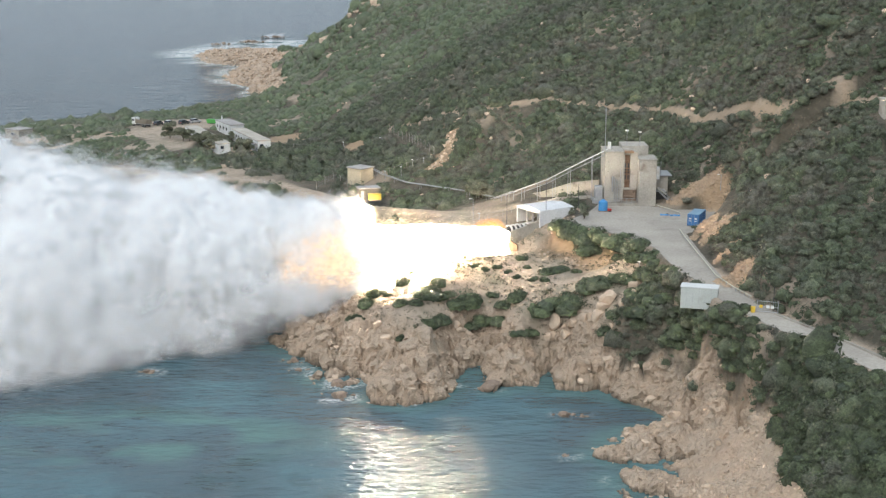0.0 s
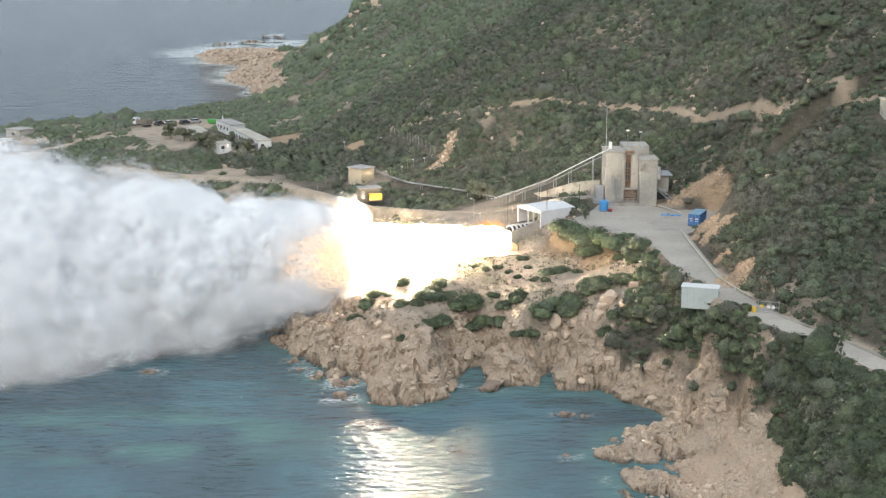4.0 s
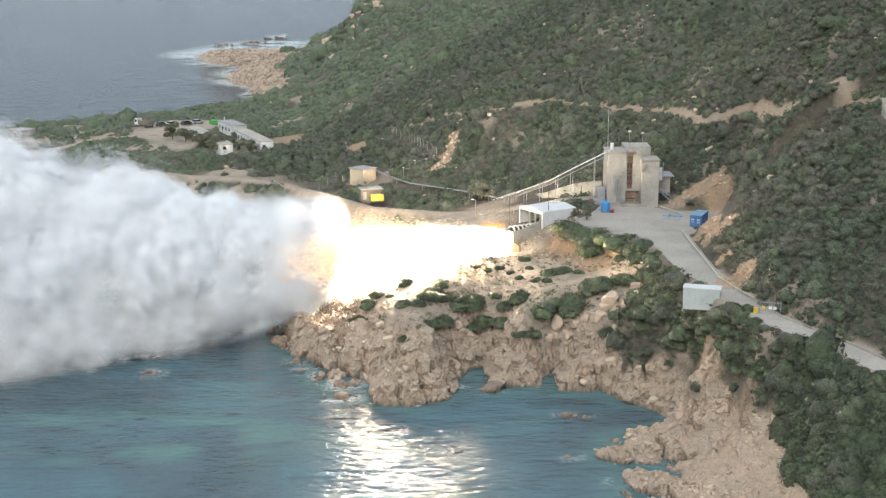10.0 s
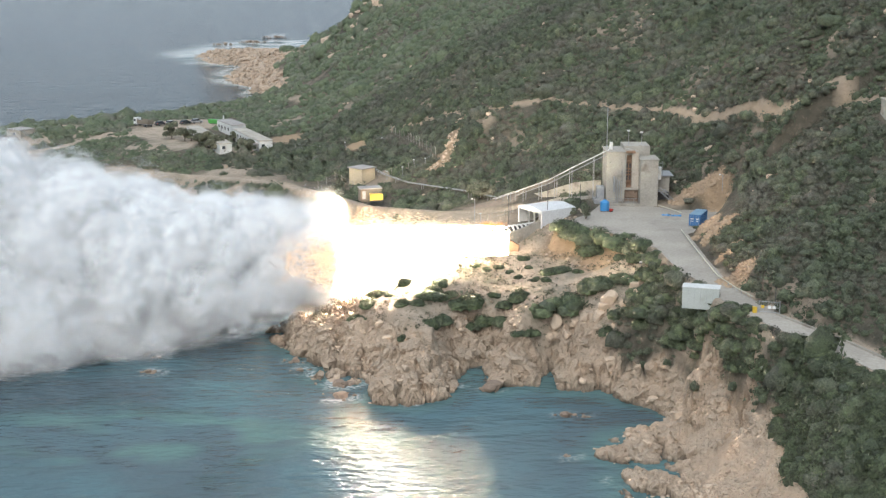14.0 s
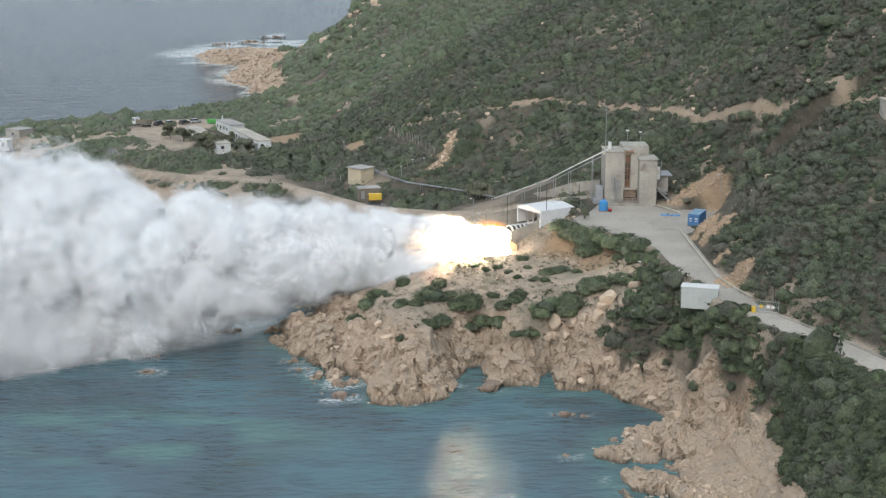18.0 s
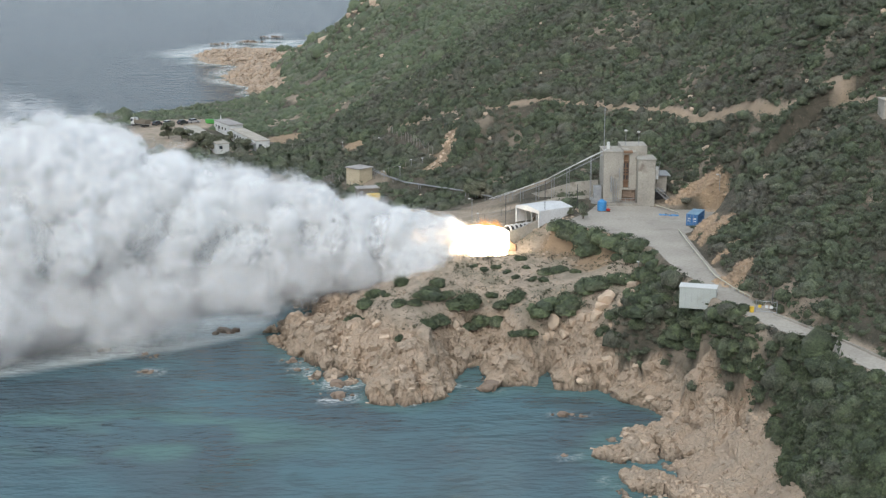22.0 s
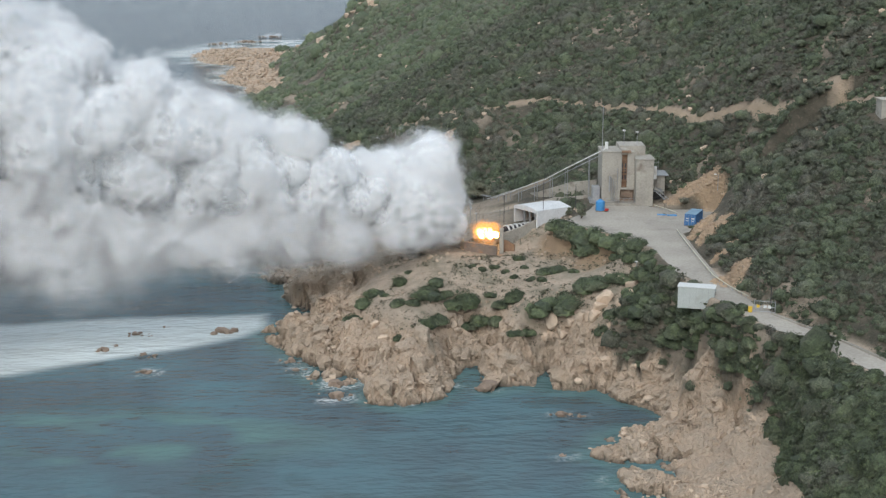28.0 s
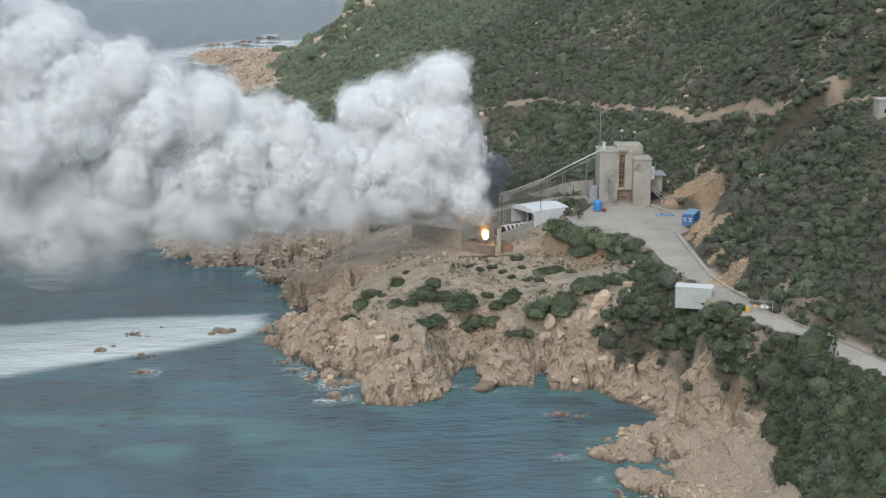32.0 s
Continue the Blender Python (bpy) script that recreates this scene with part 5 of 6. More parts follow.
def wall_along(name, line, tall, thick, material, label, category="wall"):
    """A free-standing or retaining wall over the points of line, its top at their heights."""
    t = new(name)
    for (ax, ay, az), (bx, by, bz) in zip(line, line[1:]):
        d = Vector((bx - ax, by - ay, 0))
        n = d.cross(Vector((0, 0, 1))).normalized() * thick / 2
        bm = bmesh.new()
        v = []
        for x, y, z in ((ax, ay, az), (bx, by, bz)):
            for s in (1, -1):
                for q in (z - tall, z):
                    v.append(bm.verts.new((x + n.x * s, y + n.y * s, q)))
        for f in ((0, 1, 3, 2), (4, 6, 7, 5), (0, 4, 5, 1), (2, 3, 7, 6), (1, 5, 7, 3), (0, 2, 6, 4)):
            bm.faces.new([v[i] for i in f])
        bmesh.ops.recalc_face_normals(bm, faces=bm.faces)
        part("wall_section", bm, material, t)
    return tagged(t, label, category, kind="structure")


SCORCHED = surface("scorched_concrete", (0.26, 0.2, 0.16), (0.17, 0.14, 0.12), 0.8, 0.9, bump=0.02, stain=(0.34, 0.2, 0.12))
wall_along("yard_wall", [(22, 306, 21.6), (26, 304.9, 22.8), (33.2, 305.5, 23.2), (36.3, 303.1, 23.4)], 2.2, 0.35, CONCRETE, "low grey concrete wall along the back of the yard")
wall_along("ramp_wall", [(19.5, 325.5, 19.5), (23, 313, 22.6), (30, 309.5, 25.5), (36, 307.5, 26.5)], 7.0, 0.5, CONCRETE, "sloping concrete retaining wall below the pipes")
wall_along("bench_wall", [(13, 281.1, 19.6), (17.1, 283.8, 20.5), (20.6, 285.9, 21.65), (22.5, 287.3, 22.1)], 3.0, 0.45, CONCRETE, "pale concrete wall beside the test bench")
wall_along("pit_wall", [(5.1, 282.3, 17.6), (9.1, 280.2, 17.6), (11.9, 278, 17.6)], 5.0, 0.5, SCORCHED, "dark scorched concrete edge of the flame pit")
wall_along("end_wall", [(12.8, 281.7, 18.6), (14.5, 281.1, 18), (15.8, 280.4, 17.3)], 4.0, 0.5, RUST, "rust-stained low concrete wall at the end of the flame pit")
wall_along("blast_wall", [(-5.4, 302, 17.6), (4.8, 283.6, 19.8)], 5.0, 0.6, MORTAR, "rough stone wall beside the flame pit")


def stone_face(line, thick, rows, high, wide, seed):
    """Stones set proud of the blast wall, course by course."""
    rb = random.Random(seed)
    (ax, ay, az), (bx, by, bz) = line
    d = Vector((bx - ax, by - ay, 0))
    span, turn = d.length, math.atan2(d.y, d.x)
    kinds = []
    for k in range(6):
        bm = box(bmesh.new(), (-0.5, -0.5, -0.5), (0.5, 0.5, 0.5))
        for v in bm.verts:
            v.co += Vector((rb.uniform(-0.07, 0.07), rb.uniform(-0.1, 0.1), rb.uniform(-0.09, 0.09)))
        me = bpy.data.meshes.new("stone")
        bm.to_mesh(me)
        bm.free()
        me.materials.append(STONE)
        kinds.append(me)
    wall = bpy.data.objects["blast_wall"]
    for r in range(rows):
        s = -rb.random() * wide
        while s < span - 0.2:
            w = wide * rb.uniform(0.6, 1.3)
            m = min(max(s + w / 2, w / 2), span - w / 2)
            p = Vector((ax, ay, 0)) + d * (m / span)
            z = az + (bz - az) * m / span - 0.15 - high * (r + 0.5)
            ob = new("stone", rb.choice(kinds))
            ob.parent = wall
            n = d.cross(Vector((0, 0, 1))).normalized() * (thick / 2 + 0.05)
            ob.matrix_basis = Matrix.Translation((p.x + n.x, p.y + n.y, z)) @ Matrix.Rotation(turn, 4, "Z") @ Matrix.Diagonal((w * 0.93, 0.3, high * 0.9, 1))
            s += w


stone_face([(-5.4, 302, 17.6), (4.8, 283.6, 19.8)], 0.6, 8, 0.46, 0.95, 3)

# the bench: pillar, ribbed casing and tent
pillar = thing("blast_pillar", 13, 280, 15.6, -8, "pale grey concrete pillar at the flame pit", "pillar")
boxed("shaft", pillar, CONCRETE, (-0.42, -0.5, -1.5), (0.42, 0.5, 5.2), 0.06)
boxed("cap", pillar, CONCRETE, (-0.48, -0.56, 5.2), (0.48, 0.56, 5.35), 0.03)

motor = thing("rocket_motor", 13.6, 283.6, 19.6, 33, "horizontal dark rocket motor casing in white ring frames", "rocket motor")
part("casing", tube(bmesh.new(), (0.2, 0, 0), (7.6, 0, 0), 0.9, 20), DARK_METAL, motor)
part("nozzle", tube(bmesh.new(), (0.2, 0, 0), (-1.1, 0, 0), 0.45, 20, 0.85), DARK_METAL, motor, "dark flared exhaust nozzle")
for k in range(6):
    bm = bmesh.new()
    n = 20
    rim = [[(math.cos(a) * r, math.sin(a) * r) for a in np.linspace(-0.5, math.pi + 0.5, n)] for r in (1.1, 1.32)]
    outline = rim[0] + rim[1][::-1]
    prism(bm, outline, -0.18, 0.18)
    bmesh.ops.rotate(bm, verts=bm.verts, cent=(0, 0, 0), matrix=Matrix.Rotation(radians(90), 3, "Z"))
    bmesh.ops.translate(bm, verts=bm.verts, vec=(0.7 + 1.15 * k, 0, 0))
    part("ring_frame", bm, WHITE, motor, "white ring frame")
for k in range(4):
    boxed("cradle", motor, GREY_METAL, (1.0 + 1.9 * k, -1.0, -1.9), (1.5 + 1.9 * k, 1.0, -0.7), 0.05)
boxed("bed", motor, CONCRETE, (-0.5, -1.5, -4.2), (8.5, 1.5, -1.85), 0.05, "concrete bed")

tent = thing("frame_tent", 18.6, 288.6, 19.9, 33, "white canvas frame tent with an open gable", "tent")
W, E, R, LEN = 4.1, 3.65, 4.2, 9.2
prof = [(-W, E), (0, R), (W, E), (W + 0.03, E + 0.1), (0, R + 0.12), (-W - 0.03, E + 0.1)]
def turned(bm):
    bmesh.ops.rotate(bm, verts=bm.verts, cent=(0, 0, 0), matrix=Matrix.Rotation(radians(-90), 3, "Z"))
    return bm
part("roof", turned(prism(bmesh.new(), prof, 0, LEN)), CANVAS, tent)
for s in (-1, 1):
    boxed("side_wall", tent, CANVAS, (0, s * W - 0.04, 0), (LEN, s * W + 0.04, E), 0.0)
part("back_wall", turned(prism(bmesh.new(), [(-W, 0), (W, 0), (W, E), (0, R), (-W, E)], LEN - 0.06, LEN)), CANVAS, tent)
part("gable", turned(prism(bmesh.new(), [(-W, E), (-W, E - 0.5), (W, E - 0.5), (W, E), (0, R)], -0.03, 0.05)), CANVAS, tent)
for s in (-1, 1):
    boxed("leg", tent, CANVAS, (-0.12, s * W - 0.2, 0), (0.15, s * W + 0.2, E), 0.03)
for k in range(1, 4):
    for s in (-1, 1):
        bar("frame_post", tent, GREY_METAL, (LEN * k / 4, s * (W - 0.15), 0), (LEN * k / 4, s * (W - 0.15), E), 0.06, sides=6)
for k, s in enumerate((-2.6, -0.4, 2.0)):
    boxed("curtain", tent, GREY_METAL, (0.5 + 0.3 * k, s - 0.25, 0), (0.7 + 0.3 * k, s + 0.35, E - 0.3), 0.05, "grey hanging curtain")


# ---- the yard ----
tank = thing("water_tank", 35.3, 293.3, 22.07, 0, "tall bright-blue plastic water tank on the yard", "tank")
bm = tube(bmesh.new(), (0, 0, 0.15), (0, 0, 2.1), 1.0, 24)
bmesh.ops.create_cone(bm, cap_ends=True, segments=24, radius1=1.0, radius2=0.35, depth=0.4, matrix=Matrix.Translation((0, 0, 2.3)))
part("drum", bm, TANK_BLUE, tank)
part("lid", tube(bmesh.new(), (0, 0, 2.5), (0, 0, 2.62), 0.3, 16), TANK_BLUE, tank)
for z in (0.5, 1.0, 1.5):
    bm = bmesh.new()
    bmesh.ops.create_cone(bm, cap_ends=True, segments=24, radius1=1.03, radius2=1.03, depth=0.09, matrix=Matrix.Translation((0, 0, z)))
    part("rib", bm, TANK_BLUE, tank)
boxed("pallet", tank, WOOD, (-1.0, -1.0, 0), (1.0, 1.0, 0.15))
pump = thing("fire_pump", 36.6, 292.6, 22.07, 20, "small red pump standing beside the blue tank", "pump")
boxed("housing", pump, RED, (-0.35, -0.25, 0.15), (0.35, 0.25, 0.65), 0.06)
bar("inlet", pump, RED, (0.35, 0, 0.4), (0.6, 0, 0.4), 0.09)
boxed("feet", pump, DARK_METAL, (-0.4, -0.28, 0), (0.4, 0.28, 0.15), 0.02)

tarp = thing("tarpaulin", 49.4, 288.6, 22.08, -8, "flat blue tarpaulins lying folded on the yard", "tarpaulin")
for a, b in (((-2.2, -0.5, 0), (-0.4, 0.6, 0.25)), ((-0.2, -0.8, 0), (2.0, 0.3, 0.3)), ((-0.9, -0.2, 0.25), (0.4, 0.3, 0.4))):
    bm = box(bmesh.new(), a, b)
    bmesh.ops.subdivide_edges(bm, edges=bm.edges[:], cuts=3, use_grid_fill=True)
    for v in bm.verts:
        v.co.z *= 0.4 + 0.9 * noise.noise(v.co * 1.3 + Vector((3, 1, 0))) if v.co.z > 0.05 else 1
    part("sheet", bm, TANK_BLUE if b[2] < 0.35 else BROWN, tarp)

box_turn = -24
container = thing("shipping_container", 51.1, 277.6, 22.07, box_turn, "blue steel shipping container with paler roof", "container")
boxed("body", container, BLUE, (0.03, 0.03, 0.12), (2.41, 6.0, 2.5), 0.03)
# the roof is a paler blue than the body
boxed("roof", container, BLUE_PALE, (0, 0, 2.5), (2.44, 6.06, 2.59), 0.02, "pale-blue roof")
for k in range(24):
    boxed("rib", container, BLUE, (-0.02, 0.2 + 0.24 * k, 0.2), (0.03, 0.32 + 0.24 * k, 2.45), 0.0)
    boxed("rib", container, BLUE, (2.41, 0.2 + 0.24 * k, 0.2), (2.46, 0.32 + 0.24 * k, 2.45), 0.0)
for x in (0.06, 1.23):
    d = boxed("door", container, BLUE, (x, -0.05, 0.2), (x + 1.14, 0.03, 2.45), 0.01)
    for q in (0.3, 0.85):
        part("lock_rod", tube(bmesh.new(), (x + q, -0.08, 0.22), (x + q, -0.08, 2.42), 0.025, 6), GREY_METAL, d)
    part("marking", box(bmesh.new(), (x + 0.25, -0.062, 1.5), (x + 0.9, -0.055, 1.75)), WHITE, d, "pale lettering bar")
    part("marking", box(bmesh.new(), (x + 0.25, -0.062, 1.05), (x + 0.8, -0.055, 1.2)), WHITE, d, "pale lettering bar")
for x in (0, 2.34):
    for y in (0, 5.96):
        boxed("corner_post", container, BLUE, (x, y, 0), (x + 0.1, y + 0.1, 2.59), 0.01)

PALE_GREEN = surface("pale_green_panel", (0.47, 0.50, 0.48), (0.40, 0.43, 0.41), 0.6, 0.6, fine=5.0, stain=(0.36, 0.37, 0.34))
shed = thing("white_shed", 40.3, 222.2, 21.0, -16, "long pale grey-green prefabricated shed beside the road", "shed")
boxed("body", shed, PALE_GREEN, (0, 0, -1.2), (6.1, 2.6, 2.45), 0.03)
boxed("roof", shed, WHITE, (-0.12, -0.12, 2.45), (6.22, 2.72, 2.6), 0.03, "white flat roof")
for k in range(1, 6):
    boxed("panel_joint", shed, GREY_METAL, (k * 1.02 - 0.02, -0.02, -0.2), (k * 1.02 + 0.02, 0.0, 2.4), 0)
d = boxed("door", shed, WHITE, (6.1, 0.7, -0.2), (6.15, 1.7, 1.9), 0.01)
part("pane", box(bmesh.new(), (6.15, 0.85, 0.9), (6.17, 1.55, 1.75)), GLASS_DARK, d)

# gate and roadside
gate = thing("road_gate", 52.4, 211.2, 21.9, -20, "grey tubular steel road gate with warning plates", "gate")
for x in (-1.6, 1.7):
    bar("gate_post", gate, GREY_METAL, (x, 0, 0), (x, 0, 2.2), 0.07)
for z in (0.3, 1.1, 2.0):
    bar("gate_bar", gate, GREY_METAL, (-1.6, 0, z), (1.7, 0, z), 0.045)
for x in np.linspace(-1.2, 1.3, 8):
    bar("gate_upright", gate, GREY_METAL, (x, 0, 0.3), (x, 0, 2.0), 0.02, sides=6)
for x, m in ((-1.0, YELLOW), (0.1, WHITE), (0.8, WHITE)):
    boxed("plate", gate, m, (x - 0.25, -0.1, 0.9), (x + 0.25, -0.06, 1.4), 0.01, "yellow plate" if m is YELLOW else "white plate")
barrier = thing("yellow_barrier", 50.2, 211.6, 21.9, 10, "small yellow roadside barrier box by the gate", "barrier")
boxed("post", barrier, YELLOW, (-0.3, -0.25, 0), (0.3, 0.25, 1.0), 0.05)
boxed("lid", barrier, YELLOW, (-0.33, -0.28, 1.0), (0.33, 0.28, 1.08), 0.02)


def pole(x, y, tall, label, material=GREY_METAL, head="lamp", group="poles", r=0.07, name="lamp_pole"):
    t = thing(name, x, y, ground_at(x, y) - 0.2, 0, label, "pole", group)
    bar("shaft", t, material, (0, 0, 0), (0, 0, tall), r, sides=8)
    if head == "lamp":
        bar("arm", t, material, (0, 0, tall), (-0.5, 0, tall + 0.1), r * 0.7, sides=6)
        boxed("lamp_head", t, WHITE, (-0.9, -0.15, tall), (-0.4, 0.15, tall + 0.2), 0.05)
    elif head == "camera":
        boxed("camera_housing", t, WHITE, (-0.35, -0.12, tall), (0.2, 0.12, tall + 0.22), 0.04)
    elif head == "bent":
        bar("bent_top", t, material, (0, 0, tall), (-0.35, 0, tall + 0.3), r, sides=6)
    return t


for x, y, tall, head in [(22.2, 286.6, 9.4, 'none'), (29.9, 293.8, 6.0, 'none'), (14.2, 295.5, 7.1, 'none'), (37.7, 252.7, 1.8, 'camera'), (61.4, 295.1, 3.6, 'lamp'), (53.6, 212.1, 4.4, 'none'), (-18.1, 401.5, 3.1, 'lamp'), (-30.6, 413.9, 1.8, 'camera'), (6.9, 304.9, 5.7, 'lamp'), (-8.4, 368.6, 3.0, 'camera'), (-5.3, 367.6, 2.5, 'camera'), (-11.4, 364.6, 3.5, 'camera'), (-15.9, 368.5, 2.4, 'camera'), (8.2, 300.9, 2.9, 'camera'), (10.7, 341.8, 1.8, 'camera')]:
    pole(x, y, tall, {"camera": "slim grey pole with a white camera", "lamp": "grey street lamp on a slim pole", "none": "slim dark pole on the yard"}[head], DARK_METAL if head == "none" else GREY_METAL, head, "poles about the site")


def fence(name, line, gap, tall, label, wires=3, bent=True):
    t = thing(name, 0, 0, 0, 0, label, "fence")
    tops = []
    for (ax, ay), (bx, by) in zip(line, line[1:]):
        n = max(1, int(math.hypot(bx - ax, by - ay) / gap))
        for k in range(n + 1):
            x, y = ax + (bx - ax) * k / n, ay + (by - ay) * k / n
            z = ground_at(x, y)
            bm = tube(bmesh.new(), (x, y, z - 0.2), (x, y, z + tall), 0.09, 6)
            if bent:
                tube(bm, (x, y, z + tall), (x - 0.3, y - 0.2, z + tall + 0.5), 0.07, 6)
            part("post", bm, CONCRETE, t)
            tops.append((x, y, z))
    for w in range(wires):
        bm = bmesh.new()
        h = tall * (w + 0.8) / wires
        for a, b in zip(tops, tops[1:]):
            tube(bm, (a[0], a[1], a[2] + h), (b[0], b[1], b[2] + h), 0.015, 4)
        part("wire", bm, GREY_METAL, t)
    return t


fence("hill_fence", [(-16.2, 409.9), (-10.7, 397.5), (-6.3, 382.2), (-2.5, 371.8)], 3.0, 2.2, "tall wire fence with bent concrete posts on the slope")
fence("hut_fence", [(-35.1, 370.4), (-31.1, 379.4), (-26.5, 370.6), (-23.8, 364.3)], 3.4, 2.0, "wire fence with bent concrete posts round the yellow hut")
fence("pipe_fence", [(-22.8, 374.9), (-18.7, 371.3), (-14.7, 370.2), (-10, 369.8), (-3.4, 368.1)], 3.6, 2.4, "row of tall straight concrete posts along the pipes", 2, False)
fence("pit_fence", [(9.8, 303.5), (13.6, 302.1), (15.6, 303)], 2.6, 1.6, "row of short pale posts beyond the flame pit", 2, False)
fence("spit_fence", [(-54.9, 429.7), (-43.1, 419.9), (-30, 409.9)], 5.0, 1.8, "long wire fence across the scrub", 2, False)

# the pipe rail and the kerb along the foot of the hill
RAIL_PAINT = surface("faded_yellow_paint", (0.62, 0.6, 0.46), (0.5, 0.49, 0.4), 1.0, 0.6)
rail = thing("pipe_rail", 0, 0, 0, 0, "faded pale-yellow pipe rail along the edge of the yard road", "railing")
RAIL = [(48.5, 271.5), (48.4, 262.2), (48.4, 252.5), (48.5, 233.5), (49.9, 225.5), (51.6, 219.1)]
BACK_RAIL = [(47.7, 297.1), (49.8, 292.8), (51.5, 288.7)]
for line in (RAIL, BACK_RAIL):
    bm = bmesh.new()
    for (ax, ay), (bx, by) in zip(line, line[1:]):
        za, zb = max(ground_at(ax, ay), 22.0) + 0.65, max(ground_at(bx, by), 22.0) + 0.65
        tube(bm, (ax, ay, za), (bx, by, zb), 0.085, 8)
        for k in range(4):
            q = (k + 0.5) / 4
            x, y, z = ax + (bx - ax) * q, ay + (by - ay) * q, za + (zb - za) * q
            bar("rail_post", rail, GREY_METAL, (x, y, z - 1.1), (x, y, z), 0.06, sides=6)
    part("pipe", bm, RAIL_PAINT, rail)
KERB = [(53.5, 210.3), (56.4, 204.7), (60, 198.4), (62.7, 193), (65, 188.3)]
wall_along("road_kerb", [(x, y, ground_at(x, y) + 0.38) for x, y in KERB], 1.0, 0.3, CONCRETE, "low pale concrete kerb wall along the uphill side of the road", "kerb")


# ---- the huts beyond the flame pit ----
def hut(name, x, y, z, turn, size, wall, roof, label, windows=(), door=None, over=0.2, group="", slope=0.0):
    w, d, h = size
    t = thing(name, x, y, z, turn, label, "hut", group)
    boxed("wall_shell", t, wall, (0, 0, -0.8), (w, d, h), 0.03)
    bm = box(bmesh.new(), (-over, -over, h), (w + over, d + over, h + 0.22), 0.03)
    for v in bm.verts:
        v.co.z += slope * v.co.y
    part("roof", bm, roof, t)
    for side, s, low, wide, tall in windows:
        if side == "front":
            win = boxed("window", t, WHITE, (s - 0.06, -0.05, low - 0.06), (s + wide + 0.06, 0.01, low + tall + 0.06), 0.01)
            part("pane", box(bmesh.new(), (s, -0.062, low), (s + wide, -0.052, low + tall)), GLASS_DARK, win)
        else:
            win = boxed("window", t, WHITE, (w - 0.01, s - 0.06, low - 0.06), (w + 0.05, s + wide + 0.06, low + tall + 0.06), 0.01)
            part("pane", box(bmesh.new(), (w + 0.052, s, low), (w + 0.062, s + wide, low + tall)), GLASS_DARK, win)
    if door:
        dd = boxed("door", t, GREY_METAL, (door, -0.06, 0), (door + 0.9, 0.0, 2.05), 0.01)
        part("handle", box(bmesh.new(), (door + 0.75, -0.12, 1.0), (door + 0.82, -0.06, 1.12)), DARK_METAL, dd)
    return t


hut('yellow_hut', -26.6, 372.5, 13.9, -42, (5.2, 5.0, 4.3), OCHRE, ROOF_GREY, 'square ochre plastered hut with a flat grey roof', over=0.35)
hut('brown_shed', -22, 348.7, 13.9, 14, (5.6, 3.6, 2.6), BROWN, ROOF_GREY, 'low brown shed with a pale grey roof', door=0.5)
generator = thing('generator', -19.3, 344.8, 14.0, 12, 'yellow generator set on skids before the brown shed', 'generator')
boxed('housing', generator, YELLOW, (0, 0, 0.3), (3.4, 1.5, 1.9), 0.06)
boxed('radiator_end', generator, DARK_METAL, (-0.05, 0.1, 0.4), (0.0, 1.4, 1.8), 0.01)
boxed('skid', generator, DARK_METAL, (-0.1, 0.05, 0), (3.5, 1.45, 0.3), 0.02)
for k in range(3):
    boxed('access_door', generator, YELLOW, (0.3 + k, -0.03, 0.5), (1.15 + k, 0.0, 1.7), 0.01)
bar('exhaust', generator, DARK_METAL, (3.0, 0.8, 1.9), (3.0, 0.8, 2.5), 0.08)
hut('white_hut', -70.9, 452.7, 14.5, -65.8, (29.8, 4.4, 3), WHITE, ROOF_TAN, 'long white prefabricated hut with a tan flat roof', [('front', 1.5 + 3.2 * k, 1.0, 1.1, 1.0) for k in range(6)] + [('end', 0.8, 1.0, 1.0, 1.0)], door=4.0, group='white huts')
hut('white_hut', -88.4, 461.9, 14.5, -66.0, (43.6, 4, 2.6), WHITE, ROOF_TAN, 'long low white hut half hidden by trees', [('front', 1.5 + 3.2 * k, 1.0, 1.1, 1.0) for k in range(8)] + [('end', 0.8, 1.0, 1.0, 1.0)], door=4.0, group='white huts')
hut('white_hut', -79.5, 471.5, 14.8, -62.1, (15.4, 5, 3.2), WHITE, ROOF_GREY, 'white hut with a grey roof behind the others', [('front', 1.5 + 3.2 * k, 1.0, 1.1, 1.0) for k in range(4)] + [('end', 0.8, 1.0, 1.0, 1.0)], door=4.0, group='white huts')
hut('grey_container', -62.5, 432, 14.3, -64.5, (7.0, 2.4, 2.2), GREY_METAL, ROOF_GREY, 'small dark grey steel store beside the hut', group='white huts')
hut('stone_hut', -151.5, 466.2, 12.2, -33.5, (7.1, 6, 3.4), CONCRETE, ROOF_GREY, 'grey concrete hut with a small dark window', [('front', 3.0, 1.6, 1.4, 0.9)], group='huts on the spit')
hut('white_container', -149.4, 448.6, 11.8, -29.1, (5.1, 2.6, 2.8), WHITE, WHITE, 'white steel container on the sandy ground', [('front', 3.0, 1.0, 0.9, 0.9)], group='huts on the spit')
hut('hill_hut', 83.5, 255.6, 47.4, 0, (4.0, 3.5, 3.6), CONCRETE, ROOF_TAN, 'small pale concrete hut high on the hillside', [('front', 1.0, 1.2, 0.8, 0.8)])
bin_ = thing('green_skip', -82.8, 484.4, 15.0, -20, 'bright green steel skip by the parked cars', 'skip')
part('tub', prism(bmesh.new(), [(-1.6, 0.2), (1.6, 0.2), (2.0, 1.5), (-2.0, 1.5)], -0.9, 0.9), GREEN, bin_)
boxed('rim', bin_, GREEN, (-2.05, -0.95, 1.5), (2.05, 0.95, 1.6), 0.02)
